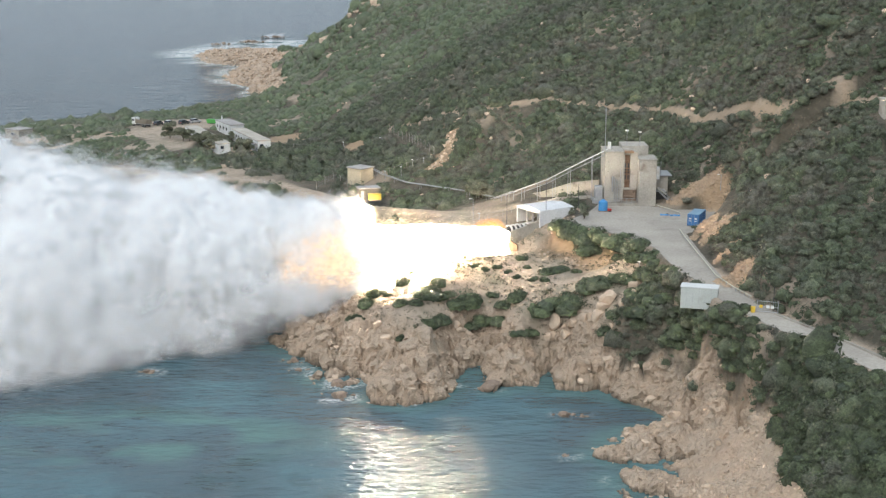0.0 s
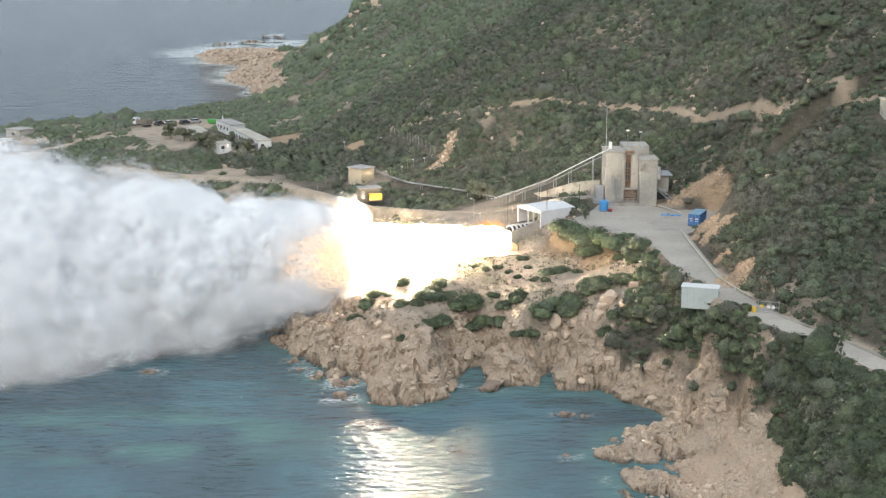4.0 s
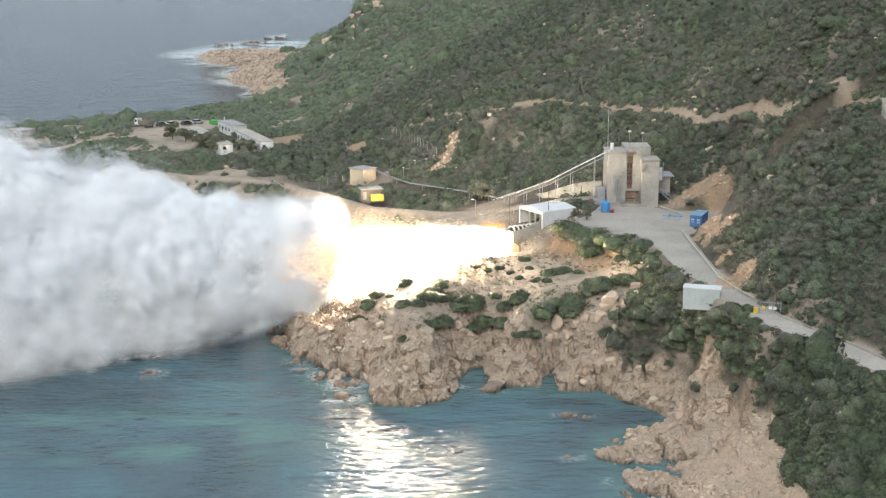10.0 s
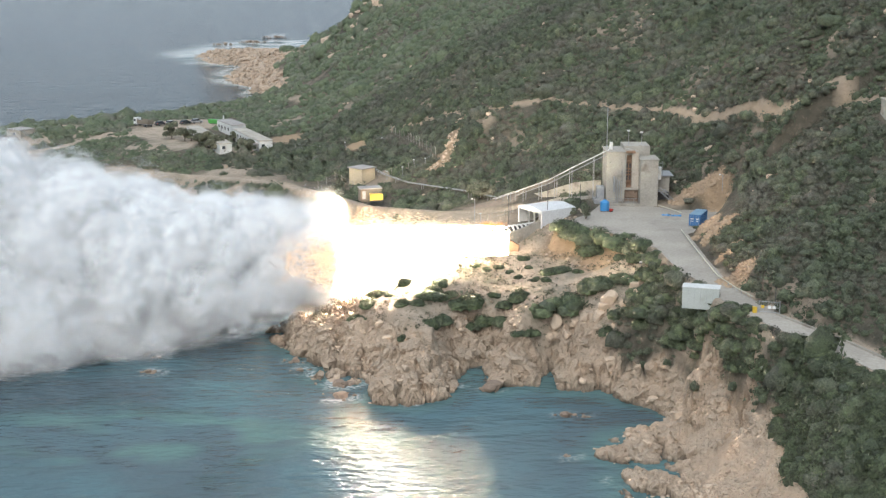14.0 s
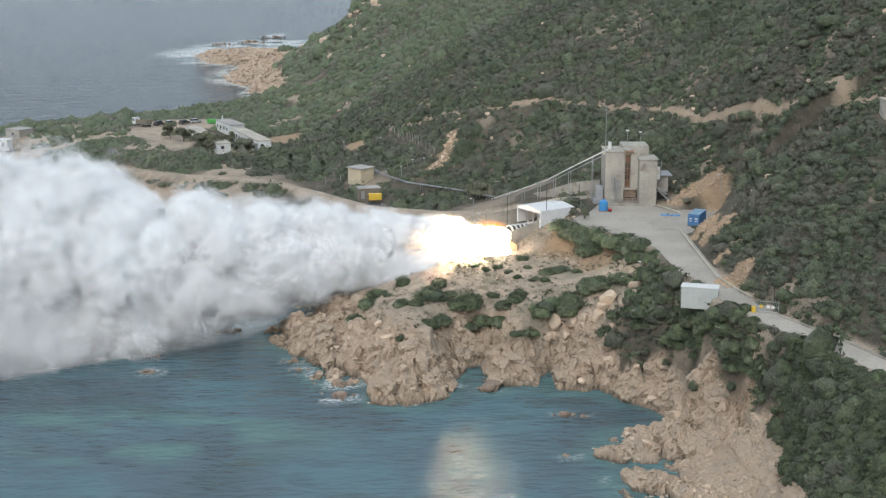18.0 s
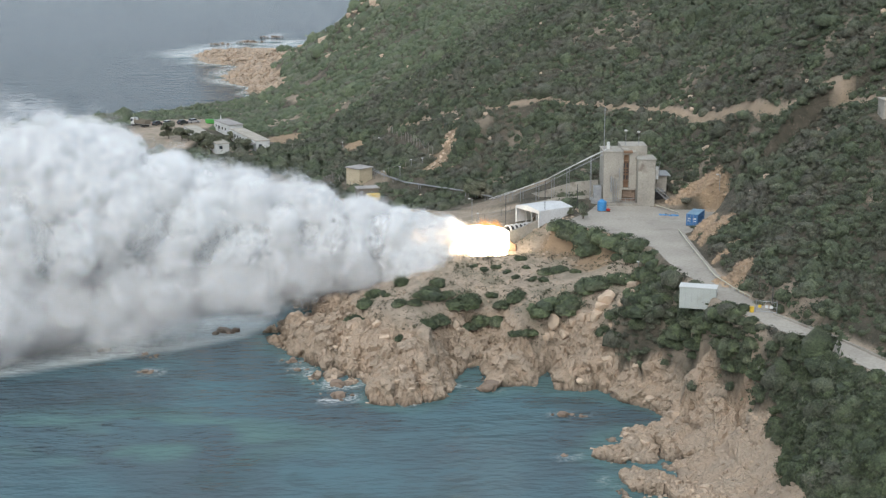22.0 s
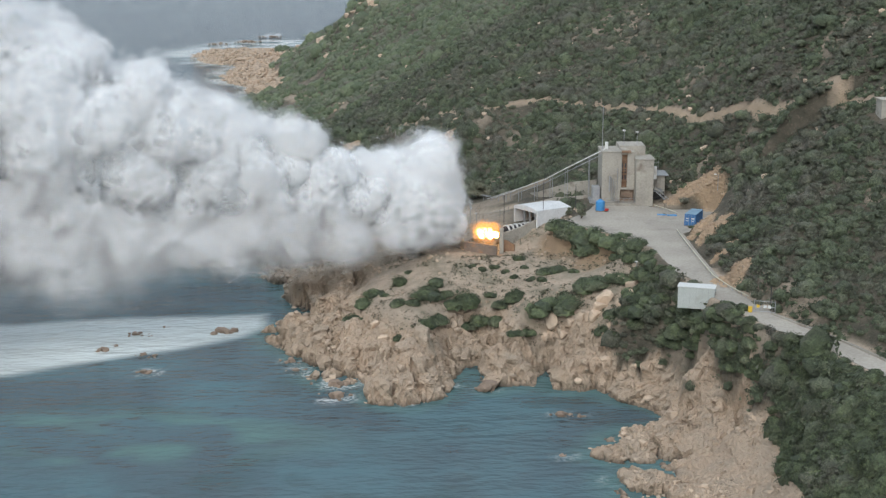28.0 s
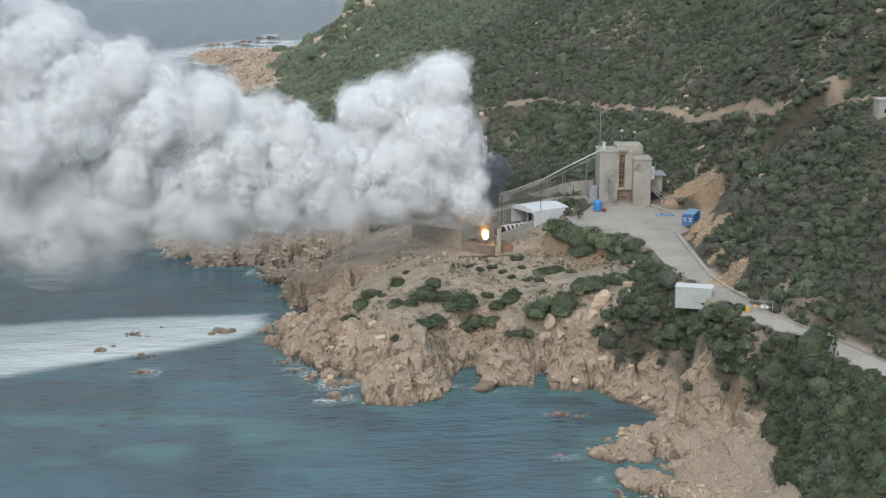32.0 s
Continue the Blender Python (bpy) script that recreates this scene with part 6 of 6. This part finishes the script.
for s in (-1, 1):
    boxed('runner', bin_, DARK_METAL, (-1.4, s * 0.6 - 0.1, 0), (1.4, s * 0.6 + 0.1, 0.2), 0.01)
parasol = thing('folded_parasol', -78.6, 480, 14.9, 0, 'folded white parasol standing beside the huts', 'parasol')
bar('mast', parasol, GREY_METAL, (0, 0, 0), (0, 0, 3.6), 0.05)
part('folded_canopy', tube(bmesh.new(), (0, 0, 1.2), (0, 0, 3.7), 0.55, 10, 0.08), CANVAS, parasol)


# ---- vehicles ----
def wheels(t, xs, half, r):
    for x in xs:
        for s in (-1, 1):
            w = thing_part("wheel", t)
            part("tyre", tube(bmesh.new(), (x, s * (half - 0.2), r), (x, s * half, r), r, 16), RUBBER, w)
            part("rim", tube(bmesh.new(), (x, s * half, r), (x, s * (half + 0.01), r), r * 0.55, 12), GREY_METAL, w)


def thing_part(name, parent):
    ob = new(name)
    ob.parent = parent
    return ob


def car(x, y, turn, paint, label):
    t = thing("car", x, y, 15.05, turn, label, "car", "cars in the parking place")
    low = [(-2.1, 0.35), (2.1, 0.35), (2.15, 0.75), (1.2, 0.95), (-1.9, 1.0), (-2.15, 0.8)]
    top = [(1.2, 0.95), (0.5, 1.5), (-1.4, 1.52), (-1.95, 1.0)]
    part("body", prism(bmesh.new(), low, -0.85, 0.85), paint, t)
    part("cabin", prism(bmesh.new(), top, -0.72, 0.72), GLASS_DARK, t, "dark glazed cabin")
    boxed("roof_panel", t, paint, (-1.35, -0.7, 1.5), (0.5, 0.7, 1.56), 0.03)
    for s in (-1, 1):
        boxed("headlight", t, WHITE, (2.05, s * 0.6 - 0.2, 0.6), (2.17, s * 0.6 + 0.2, 0.75), 0.02)
        boxed("tail_light", t, RED, (-2.17, s * 0.65 - 0.12, 0.7), (-2.08, s * 0.65 + 0.12, 0.95), 0.02)
    wheels(t, (-1.3, 1.35), 0.88, 0.33)


SILVER = surface("silver_paint", (0.5, 0.5, 0.52), (0.45, 0.45, 0.47), 1.0, 0.3, 0.3)
DARK_PAINT = surface("dark_paint", (0.05, 0.055, 0.06), (0.04, 0.045, 0.05), 1.0, 0.3)
for x, y, turn, paint, label in [(-101.2, 480, 60, DARK_PAINT, 'dark parked car beside the truck'), (-97.6, 481.5, 50, WHITE, 'white parked car facing the huts'), (-92.8, 482.9, 55, DARK_PAINT, 'dark parked car with dusty paint'), (-89.3, 485.9, 35, SILVER, 'silver parked car near the huts')]:
    car(x, y, turn, paint, label)
truck = thing("truck", -106.5, 476.8, 15.05, -38, "flatbed truck with a white cab and dropped-side bed", "truck")
boxed("cab", truck, WHITE, (-4.0, -1.15, 0.7), (-2.2, 1.15, 3.0), 0.12)
boxed("windscreen", truck, GLASS_DARK, (-4.03, -1.0, 1.7), (-3.95, 1.0, 2.6), 0.02)
for s in (-1, 1):
    boxed("side_window", truck, GLASS_DARK, (-3.7, s * 1.16 - 0.02, 1.8), (-2.7, s * 1.16 + 0.02, 2.6), 0.01)
boxed("chassis", truck, DARK_METAL, (-3.8, -0.6, 0.6), (4.0, 0.6, 0.95), 0.02)
boxed("bed", truck, GREY_METAL, (-2.0, -1.2, 1.0), (4.1, 1.2, 1.15), 0.02)
for s in (-1, 1):
    boxed("side_board", truck, BROWN, (-2.0, s * 1.2 - 0.03, 1.15), (4.1, s * 1.2 + 0.03, 2.5), 0.01)
boxed("tail_board", truck, BROWN, (4.05, -1.2, 1.15), (4.1, 1.2, 2.5), 0.01)
bm = bmesh.new()
for s in (-1, 1):
    tube(bm, (-2.1, s * 1.0, 1.0), (-2.1, s * 1.0, 3.4), 0.06, 6)
tube(bm, (-2.1, -1.0, 3.4), (-2.1, 1.0, 3.4), 0.06, 6)
part("crane_frame", bm, DARK_METAL, truck)
wheels(truck, (-3.1, 1.8, 2.9), 1.15, 0.48)


# ---- trees by the huts ----
LEAF_TREE = leaf_material("olive_leaves", (0.13, 0.145, 0.092), (0.25, 0.265, 0.17), (0.26, 0.235, 0.18), (0.45, 0.7))
BARK = surface("grey_bark", (0.17, 0.13, 0.1), (0.11, 0.09, 0.07), 3.0, 0.95, bump=0.02)


def tree(x, y, tall, wide, seed, label, sparse=1.0):
    rb = random.Random(seed)
    t = thing("tree", x, y, ground_at(x, y) - 0.1, 0, label, "tree", "trees by the huts")
    bm = tube(bmesh.new(), (0, 0, 0), (0.1, 0, tall * 0.4), 0.16, 8, 0.1)
    ends = []
    for k in range(7):
        a = 2 * math.pi * (k + rb.random()) / 7
        e = Vector((wide * 0.6 * math.cos(a), wide * 0.6 * math.sin(a), tall * rb.uniform(0.25, 0.85)))
        tube(bm, (0.1, 0, tall * rb.uniform(0.1, 0.3)), e, 0.07, 6, 0.025)
        ends.append(e)
    part("trunk", bm, BARK, t)
    quads, ways = [], []
    for k, e in enumerate(ends + [Vector((0, 0, tall * 0.75))]):
        q, nor = tuft_template(seed * 20 + k, int(520 * sparse), 0.19, 1.0)
        quads.append(q * wide * rb.uniform(0.45, 0.62) + np.array(e) - [0, 0, wide * 0.2])
        ways.append(nor)
    co = np.concatenate(quads)
    ob = new("crown", mesh_from("crown", co, np.arange(len(co)).reshape(-1, 3), LEAF_TREE, True, np.concatenate(ways)))
    ob.parent = t


for k, (x, y, tall, wide, sparse) in enumerate([(-90.8, 447.7, 6.1, 2.5, 1), (-85.5, 442.6, 5.3, 2.2, 1), (-83.3, 442.6, 4.4, 2.0, 1), (-76.8, 432.7, 5.7, 2.6, 1), (-73.1, 427.7, 6.6, 3.0, 0.8), (-71.1, 434.4, 5.2, 2.2, 0.7), (-62.3, 421.8, 5.5, 3.2, 1), (-79.5, 435.9, 4.3, 2.0, 1), (28.0, 288.7, 1.9, 0.7, 1), (30.3, 285.1, 2.7, 1.0, 0.3), (-70.9, 451.0, 3.9, 1.8, 1), (9.3, 333.5, 4.8, 3.4, 0.8)]):
    tree(x, y, tall, wide, 40 + k, "bushy grey-green tree beside the white huts" if y > 350 else "small thin tree at the edge of the yard", sparse)


# ---- the exhaust: fire and smoke in rigid billows ----
NOZZLE = Vector((12.0, 283.0, 18.6))
FLOW = Vector((-97.0, -24.0, 1.5))


def billow_mesh(name, seed, levels, material, knobs=1.0, shells=(1.0,)):
    """A cauliflower-like billow of unit radius, in one or more skins."""
    v, f = sphere_points(levels)
    co, faces = [], []
    for k, size_k in enumerate(shells):
        r = np.ones(len(v))
        for size, amp, s in ((1.25, 0.42, 1), (0.6, 0.26, 2), (0.3, 0.13, 3)):
            n = grain(v[:, 0] / size + 9 + 0.15 * k, v[:, 1] / size + 5, v[:, 2] / size + 7, seed * 7 + s)
            r += knobs * amp * (1 - 2 * np.abs(n - 0.5) * 1.7)
        co.append(v * (r * 0.8 * size_k)[:, None])
        faces.append(f + k * len(v))
    return mesh_from(name, np.concatenate(co), np.concatenate(faces), material)


def fuzz_mesh(name, seed, flakes, size, material):
    """A loose haze of small flakes about a ball of unit radius, thinning outwards."""
    r = np.random.RandomState(seed)
    d = r.normal(size=(flakes, 3))
    d /= np.linalg.norm(d, axis=1)[:, None]
    lump = grain(d[:, 0] / 0.7 + 3, d[:, 1] / 0.7 + 3, d[:, 2] / 0.7 + 3, seed) - 0.5
    c = d * (0.66 + 0.9 * lump + np.abs(r.normal(size=flakes)) * 0.2)[:, None]
    n = d + r.normal(size=(flakes, 3)) * 0.12
    n /= np.linalg.norm(n, axis=1)[:, None]
    a = np.cross(n, r.normal(size=(flakes, 3)))
    a /= np.linalg.norm(a, axis=1)[:, None]
    b = np.cross(n, a)
    s = size * r.uniform(0.6, 1.4, flakes)[:, None]
    tri = np.stack([c - a * s, c + a * s * 0.5 + b * s * 0.87, c + a * s * 0.5 - b * s * 0.87], 1)
    soft = unit(d * 0.42 + [0, -0.36, 0.66])
    return mesh_from(name, facing(tri, soft).reshape(-1, 3), np.arange(flakes * 3).reshape(-1, 3), material, True, np.repeat(soft, 3, 0))


rng = random.Random(5)
CORE_MESHES = [billow_mesh("dense_billow", s, 4, SMOKE_CORE, 0.45) for s in range(4)]
VEIL_MESHES = [fuzz_mesh("thin_haze", s + 80, 1600, 0.2, SMOKE_VEIL) for s in range(3)]
RIM_MESHES = [fuzz_mesh("thin_haze", s + 10, 2000, 0.19, SMOKE_RIM) for s in range(5)]
DARK_MESHES = [billow_mesh("dark_billow", s + 30, 4, SMOKE_DARK, 0.9) for s in range(2)]
DARK_FUZZ = fuzz_mesh("dark_haze", 33, 2000, 0.08, SMOKE_DARK)
FIRE_MESHES = [billow_mesh("flame_tongue", s + 40, 3, FIRE_CORE, 0.7) for s in range(3)]
SHORT_MESHES = [billow_mesh("flame_tongue", s + 45, 3, FIRE_SHORT, 0.7) for s in range(3)]
HALO_MESHES = [fuzz_mesh("flame_fringe", s + 50, 2000, 0.055, FIRE_RIM) for s in range(2)]
plume = tagged(new("smoke_plume"), "huge white billowing smoke plume drifting off over the sea", "smoke")
fire = tagged(new("flame_jet"), "blinding white-hot rocket flame bursting from the nozzle", "flame")
column = tagged(new("smoke_column"), "white smoke cloud rising above the test bench", "smoke")
soot = tagged(new("dark_smoke"), "dark grey smoke curling up beside the nozzle", "smoke")


def member(name, mesh, owner, size, stretch=(1, 1, 1)):
    ob = new(name, mesh)
    ob.parent = owner
    ob.scale = [size * k for k in stretch]
    if "haze" in name or "fringe" in name:
        tagged(ob, kind="stuff")
    return ob


def lift_at(t, u):
    """How far the axis of the plume has risen at time t, u lengths from the nozzle."""
    far, close = max(0.0, u - 0.12), max(0.0, 0.45 - u)
    puff = max(0.0, u - 0.75) * np.interp(t, (0, 2.5, 6, 10, 12, 14, 17, 20, 24), (9, 0, 12, 13, 9, 20, 18, 10, 0))
    hump = min(1.0, far / 0.3) * np.interp(t, (22, 25, 28, 32), (0, 1.5, 6, 10))
    crest = np.interp(t, (21, 23, 24, 25, 27), (0, 3, 7, 6, 0)) * math.exp(-((u - np.interp(t, (21, 23, 25), (0.7, 0.84, 0.95))) / 0.13) ** 2)
    crest -= max(0.0, u - 0.88) * np.interp(t, (21, 23, 24, 25), (0, 65, 35, 0))
    return crest + hump + puff + close * np.interp(t, (24.5, 28, 32), (0, 16, 34)) + far * np.interp(t, (0, 4, 12, 17, 20, 21, 22, 23, 24, 25, 28, 32), (-7, -7, -5, -7, -4, 1, 8, 14, 20, 23, 24, 22))


def girth_at(t, u):
    full = 2.6 + 19.0 * u + 3.0 * min(u, 1.2) ** 2 + min(u, 1.0) * math.sin(t * 0.9 + u * 4)
    return full * np.interp(t, (0, 14, 17, 20, 24, 28, 32), (1, 1, 0.97, 1, 1.06, 1.16, 1.2))


TIMES = [2.0 * k for k in range(17)]


def billow_rows(u, angle, part_out, spin, wobble):
    rows = []
    for t in TIMES:
        back = u + max(0.0, 0.315 + 0.014 * wobble - u) * float(np.interp(t, (14, 18), (1, 0)))
        q = back * (1 + 0.015 * t)
        g = girth_at(t, q)
        c = NOZZLE + FLOW * q
        a = angle + 0.12 * math.sin(t * 0.7 + wobble)
        z = max(c.z + lift_at(t, q) + g * part_out * math.sin(a), 1.5)
        y = c.y + g * part_out * math.cos(a) * 0.85
        rows.append((t, pose(c.x + 1.2 * math.sin(t * 0.5 + wobble), y, z, *(s * t for s in spin))))
    return rows


MOVES = []


def plume_member(mesh, name, u, angle, part_out, size):
    spin = [0, 0, rng.uniform(-1.5, 1.5)] if "haze" in name else [rng.uniform(-7, 7), -rng.uniform(6, 18), rng.uniform(-7, 7)]
    MOVES.append((member(name, mesh, plume, size), billow_rows(u, angle, part_out, spin, rng.uniform(0, 6))))


u = 0.08
while u < 1.7:
    g = 2.6 + 19.0 * u + 3.0 * min(u, 1.2) ** 2
    plume_member(rng.choice(CORE_MESHES), "dense_billow", u, 0, 0.0, g * 0.76)
    for k in range(6):
        a = 2 * math.pi * (k + rng.random()) / 6
        plume_member(rng.choice(CORE_MESHES), "dense_billow", u + rng.uniform(-0.02, 0.02), a, rng.uniform(0.36, 0.5), g * rng.uniform(0.33, 0.42))
    for k in range(12):
        a = 2 * math.pi * (k + rng.random()) / 12
        plume_member(rng.choice(RIM_MESHES), "thin_haze", u + rng.uniform(-0.03, 0.03), a, rng.uniform(0.46, 0.7), g * rng.uniform(0.42, 0.58))
    u += 0.03 + 0.055 * u


# thin haze that trails under the plume, down to the shore and the sea
for k in range(150):
    q = 0.22 + 1.45 * (k + rng.random()) / 120 if k < 120 else rng.uniform(0.1, 0.4)
    g = 2.6 + 19.0 * q + 3.0 * min(q, 1.2) ** 2
    out, a, size, wob = rng.uniform(0.55, 0.98), -rng.uniform(1.2, 2.6), g * rng.uniform(0.42, 0.6), rng.uniform(0, 6)
    spin = [0, 0, rng.uniform(-1.5, 1.5)]
    rows = []
    for t in TIMES:
        p = q + max(0.0, 0.315 + 0.014 * wob - q) * float(np.interp(t, (14, 18), (1, 0)))
        c = NOZZLE + FLOW * (p * (1 + 0.015 * t))
        full = girth_at(t, p)
        rows.append((t, pose(c.x + 1.2 * math.sin(t * 0.4 + wob), c.y + full * out * math.cos(a), max(c.z + float(np.interp(t, (0, 22, 26, 30), (0.35, 0.35, 0.7, 1.0))) * lift_at(t, p) + full * out * math.sin(a), 2.0), *(s * t for s in spin))))
    MOVES.append((member("thin_haze", rng.choice(VEIL_MESHES), plume, size * 1.1), rows))


# the long flame of the first part, which dies down step by step
FIRE_TIMES = [0, 2, 4, 6, 8, 10, 12, 13, 14, 15, 16, 17, 18, 19, 20, 22, 23, 24, 25, 26, 27, 28, 29, 30, 31, 32]


def flame_rows(u, off, spin, gone):
    rows = []
    for t in FIRE_TIMES:
        late = max(0.0, t - gone) if gone is not None else 0.0
        p = NOZZLE + Vector((-97.0, -24.0, -6.5)) * (u * (1 - 0.8 * min(1.0, late / 1.5)) + 0.004 * math.sin(t * 2.1 + off[0] * 3)) + Vector((0, off[0], off[1]))
        p.z -= min(45.0, max(0.0, late - 0.7) * 22)
        rows.append((t, pose(*p, *(s * t for s in spin))))
    return rows


def fire_member(mesh, name, u, off, size, gone, stretch=(1.5, 1, 1)):
    MOVES.append((member(name, mesh, fire, size, stretch), flame_rows(u, off, (rng.uniform(6, 20), 0, 0), gone)))


u = 0.012
while u < 0.345:
    r = 2.4 + 13.5 * u if u < 0.3 else 5.8
    gone = float(np.interp(u, (0.012, 0.03, 0.035, 0.055, 0.06, 0.085, 0.09, 0.35), (26.6, 26.3, 26.0, 25.4, 24.5, 23.8, 18.3, 14.6)))
    tongues = FIRE_MESHES if u > 0.1 else SHORT_MESHES
    fire_member(rng.choice(tongues), "flame_tongue", u, (0, 0), r * 0.85, gone)
    for k in range(5):
        a = 2 * math.pi * (k + rng.random()) / 5
        fire_member(rng.choice(tongues), "flame_tongue", u + rng.uniform(-0.008, 0.008), (r * 0.42 * math.cos(a), r * 0.42 * math.sin(a)), r * rng.uniform(0.42, 0.55), gone)
    fire_member(rng.choice(HALO_MESHES), "flame_fringe", u, (0, 0), r * 1.08, gone, (1.4, 1, 1))
    if u > 0.06:
        fire_member(rng.choice(HALO_MESHES), "flame_fringe", u + 0.025, (0, 0), r * 1.12, gone, (1.4, 1, 1))
    u += 0.016 + 0.03 * u
# extra tongues added before pillar and pit wall, for flame and glare over them
for u, off in ((0.0, (-3.0, 0.6)), (0.0, (-3.2, -1.0)), (0.0, (-2.8, -2.6)), (0.015, (-3.6, -2.0)), (0.03, (-3.8, -1.4)), (0.045, (-3.8, -2.0)), (0.022, (-3.9, -3.2))):
    fire_member(rng.choice(SHORT_MESHES), "flame_tongue", u, off, 1.7, 26.2, (1.2, 1, 1))
# added glowing flakes for the flame's light in the smoke at its end
GLOW_MESHES = [fuzz_mesh("flame_fringe", s + 57, 1300, 0.1, FIRE_GLOW) for s in range(2)]
for k in range(26):
    q = rng.uniform(0.28, 0.47)
    fire_member(GLOW_MESHES[k % 2], "flame_fringe", q, (-rng.uniform(2, 9), rng.uniform(-2.5, 6.0)), rng.uniform(3.5, 5.5) * (1.25 - q), 14.4, (1.3, 1, 1))
for k in range(16):
    q = rng.uniform(0.09, 0.19)
    fire_member(GLOW_MESHES[k % 2], "flame_fringe", q, (-rng.uniform(0.5, 4.0), rng.uniform(-2.0, 2.6)), rng.uniform(1.6, 2.6), 24.6, (1.4, 1, 1))
# what still burns at the nozzle at the end
LATE_MESHES = [billow_mesh("late_flame", s + 60, 3, FIRE_LATE, 1.3) for s in range(3)]
EDGE_MESHES = [fuzz_mesh("flame_fringe", s + 54, 1500, 0.09, FIRE_EDGE) for s in range(2)]
for k in range(8):
    fire_member(LATE_MESHES[k % 3], "late_flame", 0.004 + 0.006 * k, (rng.uniform(-2.0, 0.5), 1.0 + rng.uniform(-0.7, 0.7)), rng.uniform(0.38, 0.68), 29.4 - 0.25 * k, (1.2, 1, 1.0))
    fire_member(EDGE_MESHES[k % 2], "flame_fringe", 0.004 + 0.006 * k, (rng.uniform(-2.0, 0.5), 0.8 + rng.uniform(-0.8, 1.4)), 1.7, 29.4 - 0.25 * k, (1.0, 1, 1.2))
fire_member(LATE_MESHES[0], "late_flame", 0.016, (-0.8, 0.9), 0.75, None, (0.8, 1, 1.3))
fire_member(SHORT_MESHES[1], "flame_tongue", 0.016, (-1.3, 0.7), 0.6, None, (0.8, 1, 1.4))
fire_member(EDGE_MESHES[0], "flame_fringe", 0.018, (-0.6, 1.5), 1.6, None, (0.8, 1, 1.4))

# the cloud that climbs from the bench once the thrust has gone
RISE = ((24.0, 0.0), (25.0, 0.12), (26.0, 0.28), (27.0, 0.45), (28.0, 0.5), (29.0, 0.63), (30.0, 0.75), (31.0, 0.86), (32.0, 0.97))
HEADS = [(-1.7, 51.0, 5.2), (2.0, 53.5, 4.6), (-16.0, 46.5, 5.4), (-11.0, 49.0, 4.6), (-5.3, 44.0, 6.0), (1.5, 42.5, 6.2), (-16.0, 38.0, 5.6), (-8.0, 36.0, 6.6), (0.5, 35.0, 6.4), (3.8, 38.5, 5.2), (-3.0, 29.5, 6.0), (4.8, 31.0, 4.6), (-11.5, 29.5, 6.2), (-19.0, 32.0, 5.0), (8.6, 24.5, 2.6), (6.4, 27.5, 3.4), (7.4, 31.0, 3.6), (3.5, 24.5, 4.0)]
for k, (hx, hz, size) in enumerate(HEADS):
    start = Vector((-3.5 - 0.9 * (k % 6), 279.0 + rng.uniform(-1.5, 1.5), 17.5 + rng.uniform(-1, 1)))
    goal = Vector((hx, 283.0 + rng.uniform(-4, 4), hz))
    for mesh, name, scale in ((rng.choice(CORE_MESHES), "dense_billow", 0.92), (rng.choice(RIM_MESHES), "thin_haze", 1.15), (rng.choice(RIM_MESHES), "thin_haze", 1.2)):
        spin = [0, 0, rng.uniform(-1.5, 1.5)] if "haze" in name else [rng.uniform(-8, 8), rng.uniform(-16, 16), rng.uniform(-8, 8)]
        rows = [(t, pose(*(start + Vector((0, 0, -14 * min(1.0, (24 - t) / 12))) if t < 24 else start.lerp(goal, dict(RISE)[t])), *(s * t for s in spin))) for t in [0.0, 6.0, 12.0, 18.0, 21.0] + [r[0] for r in RISE]]
        MOVES.append((member(name, mesh, column, size * scale), rows))
# sooty smoke that follows late from behind the motor: goal, size, moment of coming up
SOOT = [(9.6, 33.2, 2.3, 29.3), (12.4, 33.6, 2.2, 29.4), (14.6, 31.8, 1.9, 29.5), (10.8, 30.6, 2.4, 29.5), (13.0, 29.8, 2.0, 29.7), (8.8, 29.4, 2.2, 29.6), (11.3, 27.3, 2.0, 29.9), (9.4, 26.0, 1.8, 30.1), (11.9, 25.0, 1.6, 30.3), (10.6, 23.4, 1.4, 30.6), (11.9, 22.0, 1.1, 30.9)]
for k, (hx, hz, size, born) in enumerate(SOOT):
    born = born + 0.3
    for mesh, name, scale in ((DARK_MESHES[k % 2], "dark_billow", 0.8), (DARK_FUZZ, "dark_haze", 0.95), (DARK_FUZZ, "dark_haze", 1.1)):
        spin = [rng.uniform(-8, 8), rng.uniform(-16, 16), rng.uniform(-8, 8)]
        rows = []
        for t in (0.0, 8.0, 16.0, 24.0, 28.0, 29.0, 29.5, 30.0, 30.5, 31.0, 31.5, 32.0):
            q = 0.0 if t < born else 1 - (1 - (t - born) / (32 - born)) ** 1.7
            away = min(1.0, max(0.0, (t - born) / 0.5))
            rows.append((t, pose(10.6 + (hx - 10.6) * q, 288.0 - 1.6 * q + 0.7 * (k % 3), 7.0 + 11.5 * away + (hz - 18.5) * q, *(s * t for s in spin))))
        MOVES.append((member(name, mesh, soot, size * scale), rows))


def motions():
    for thing_, rows in MOVES:
        walk(thing_, rows)


motions()
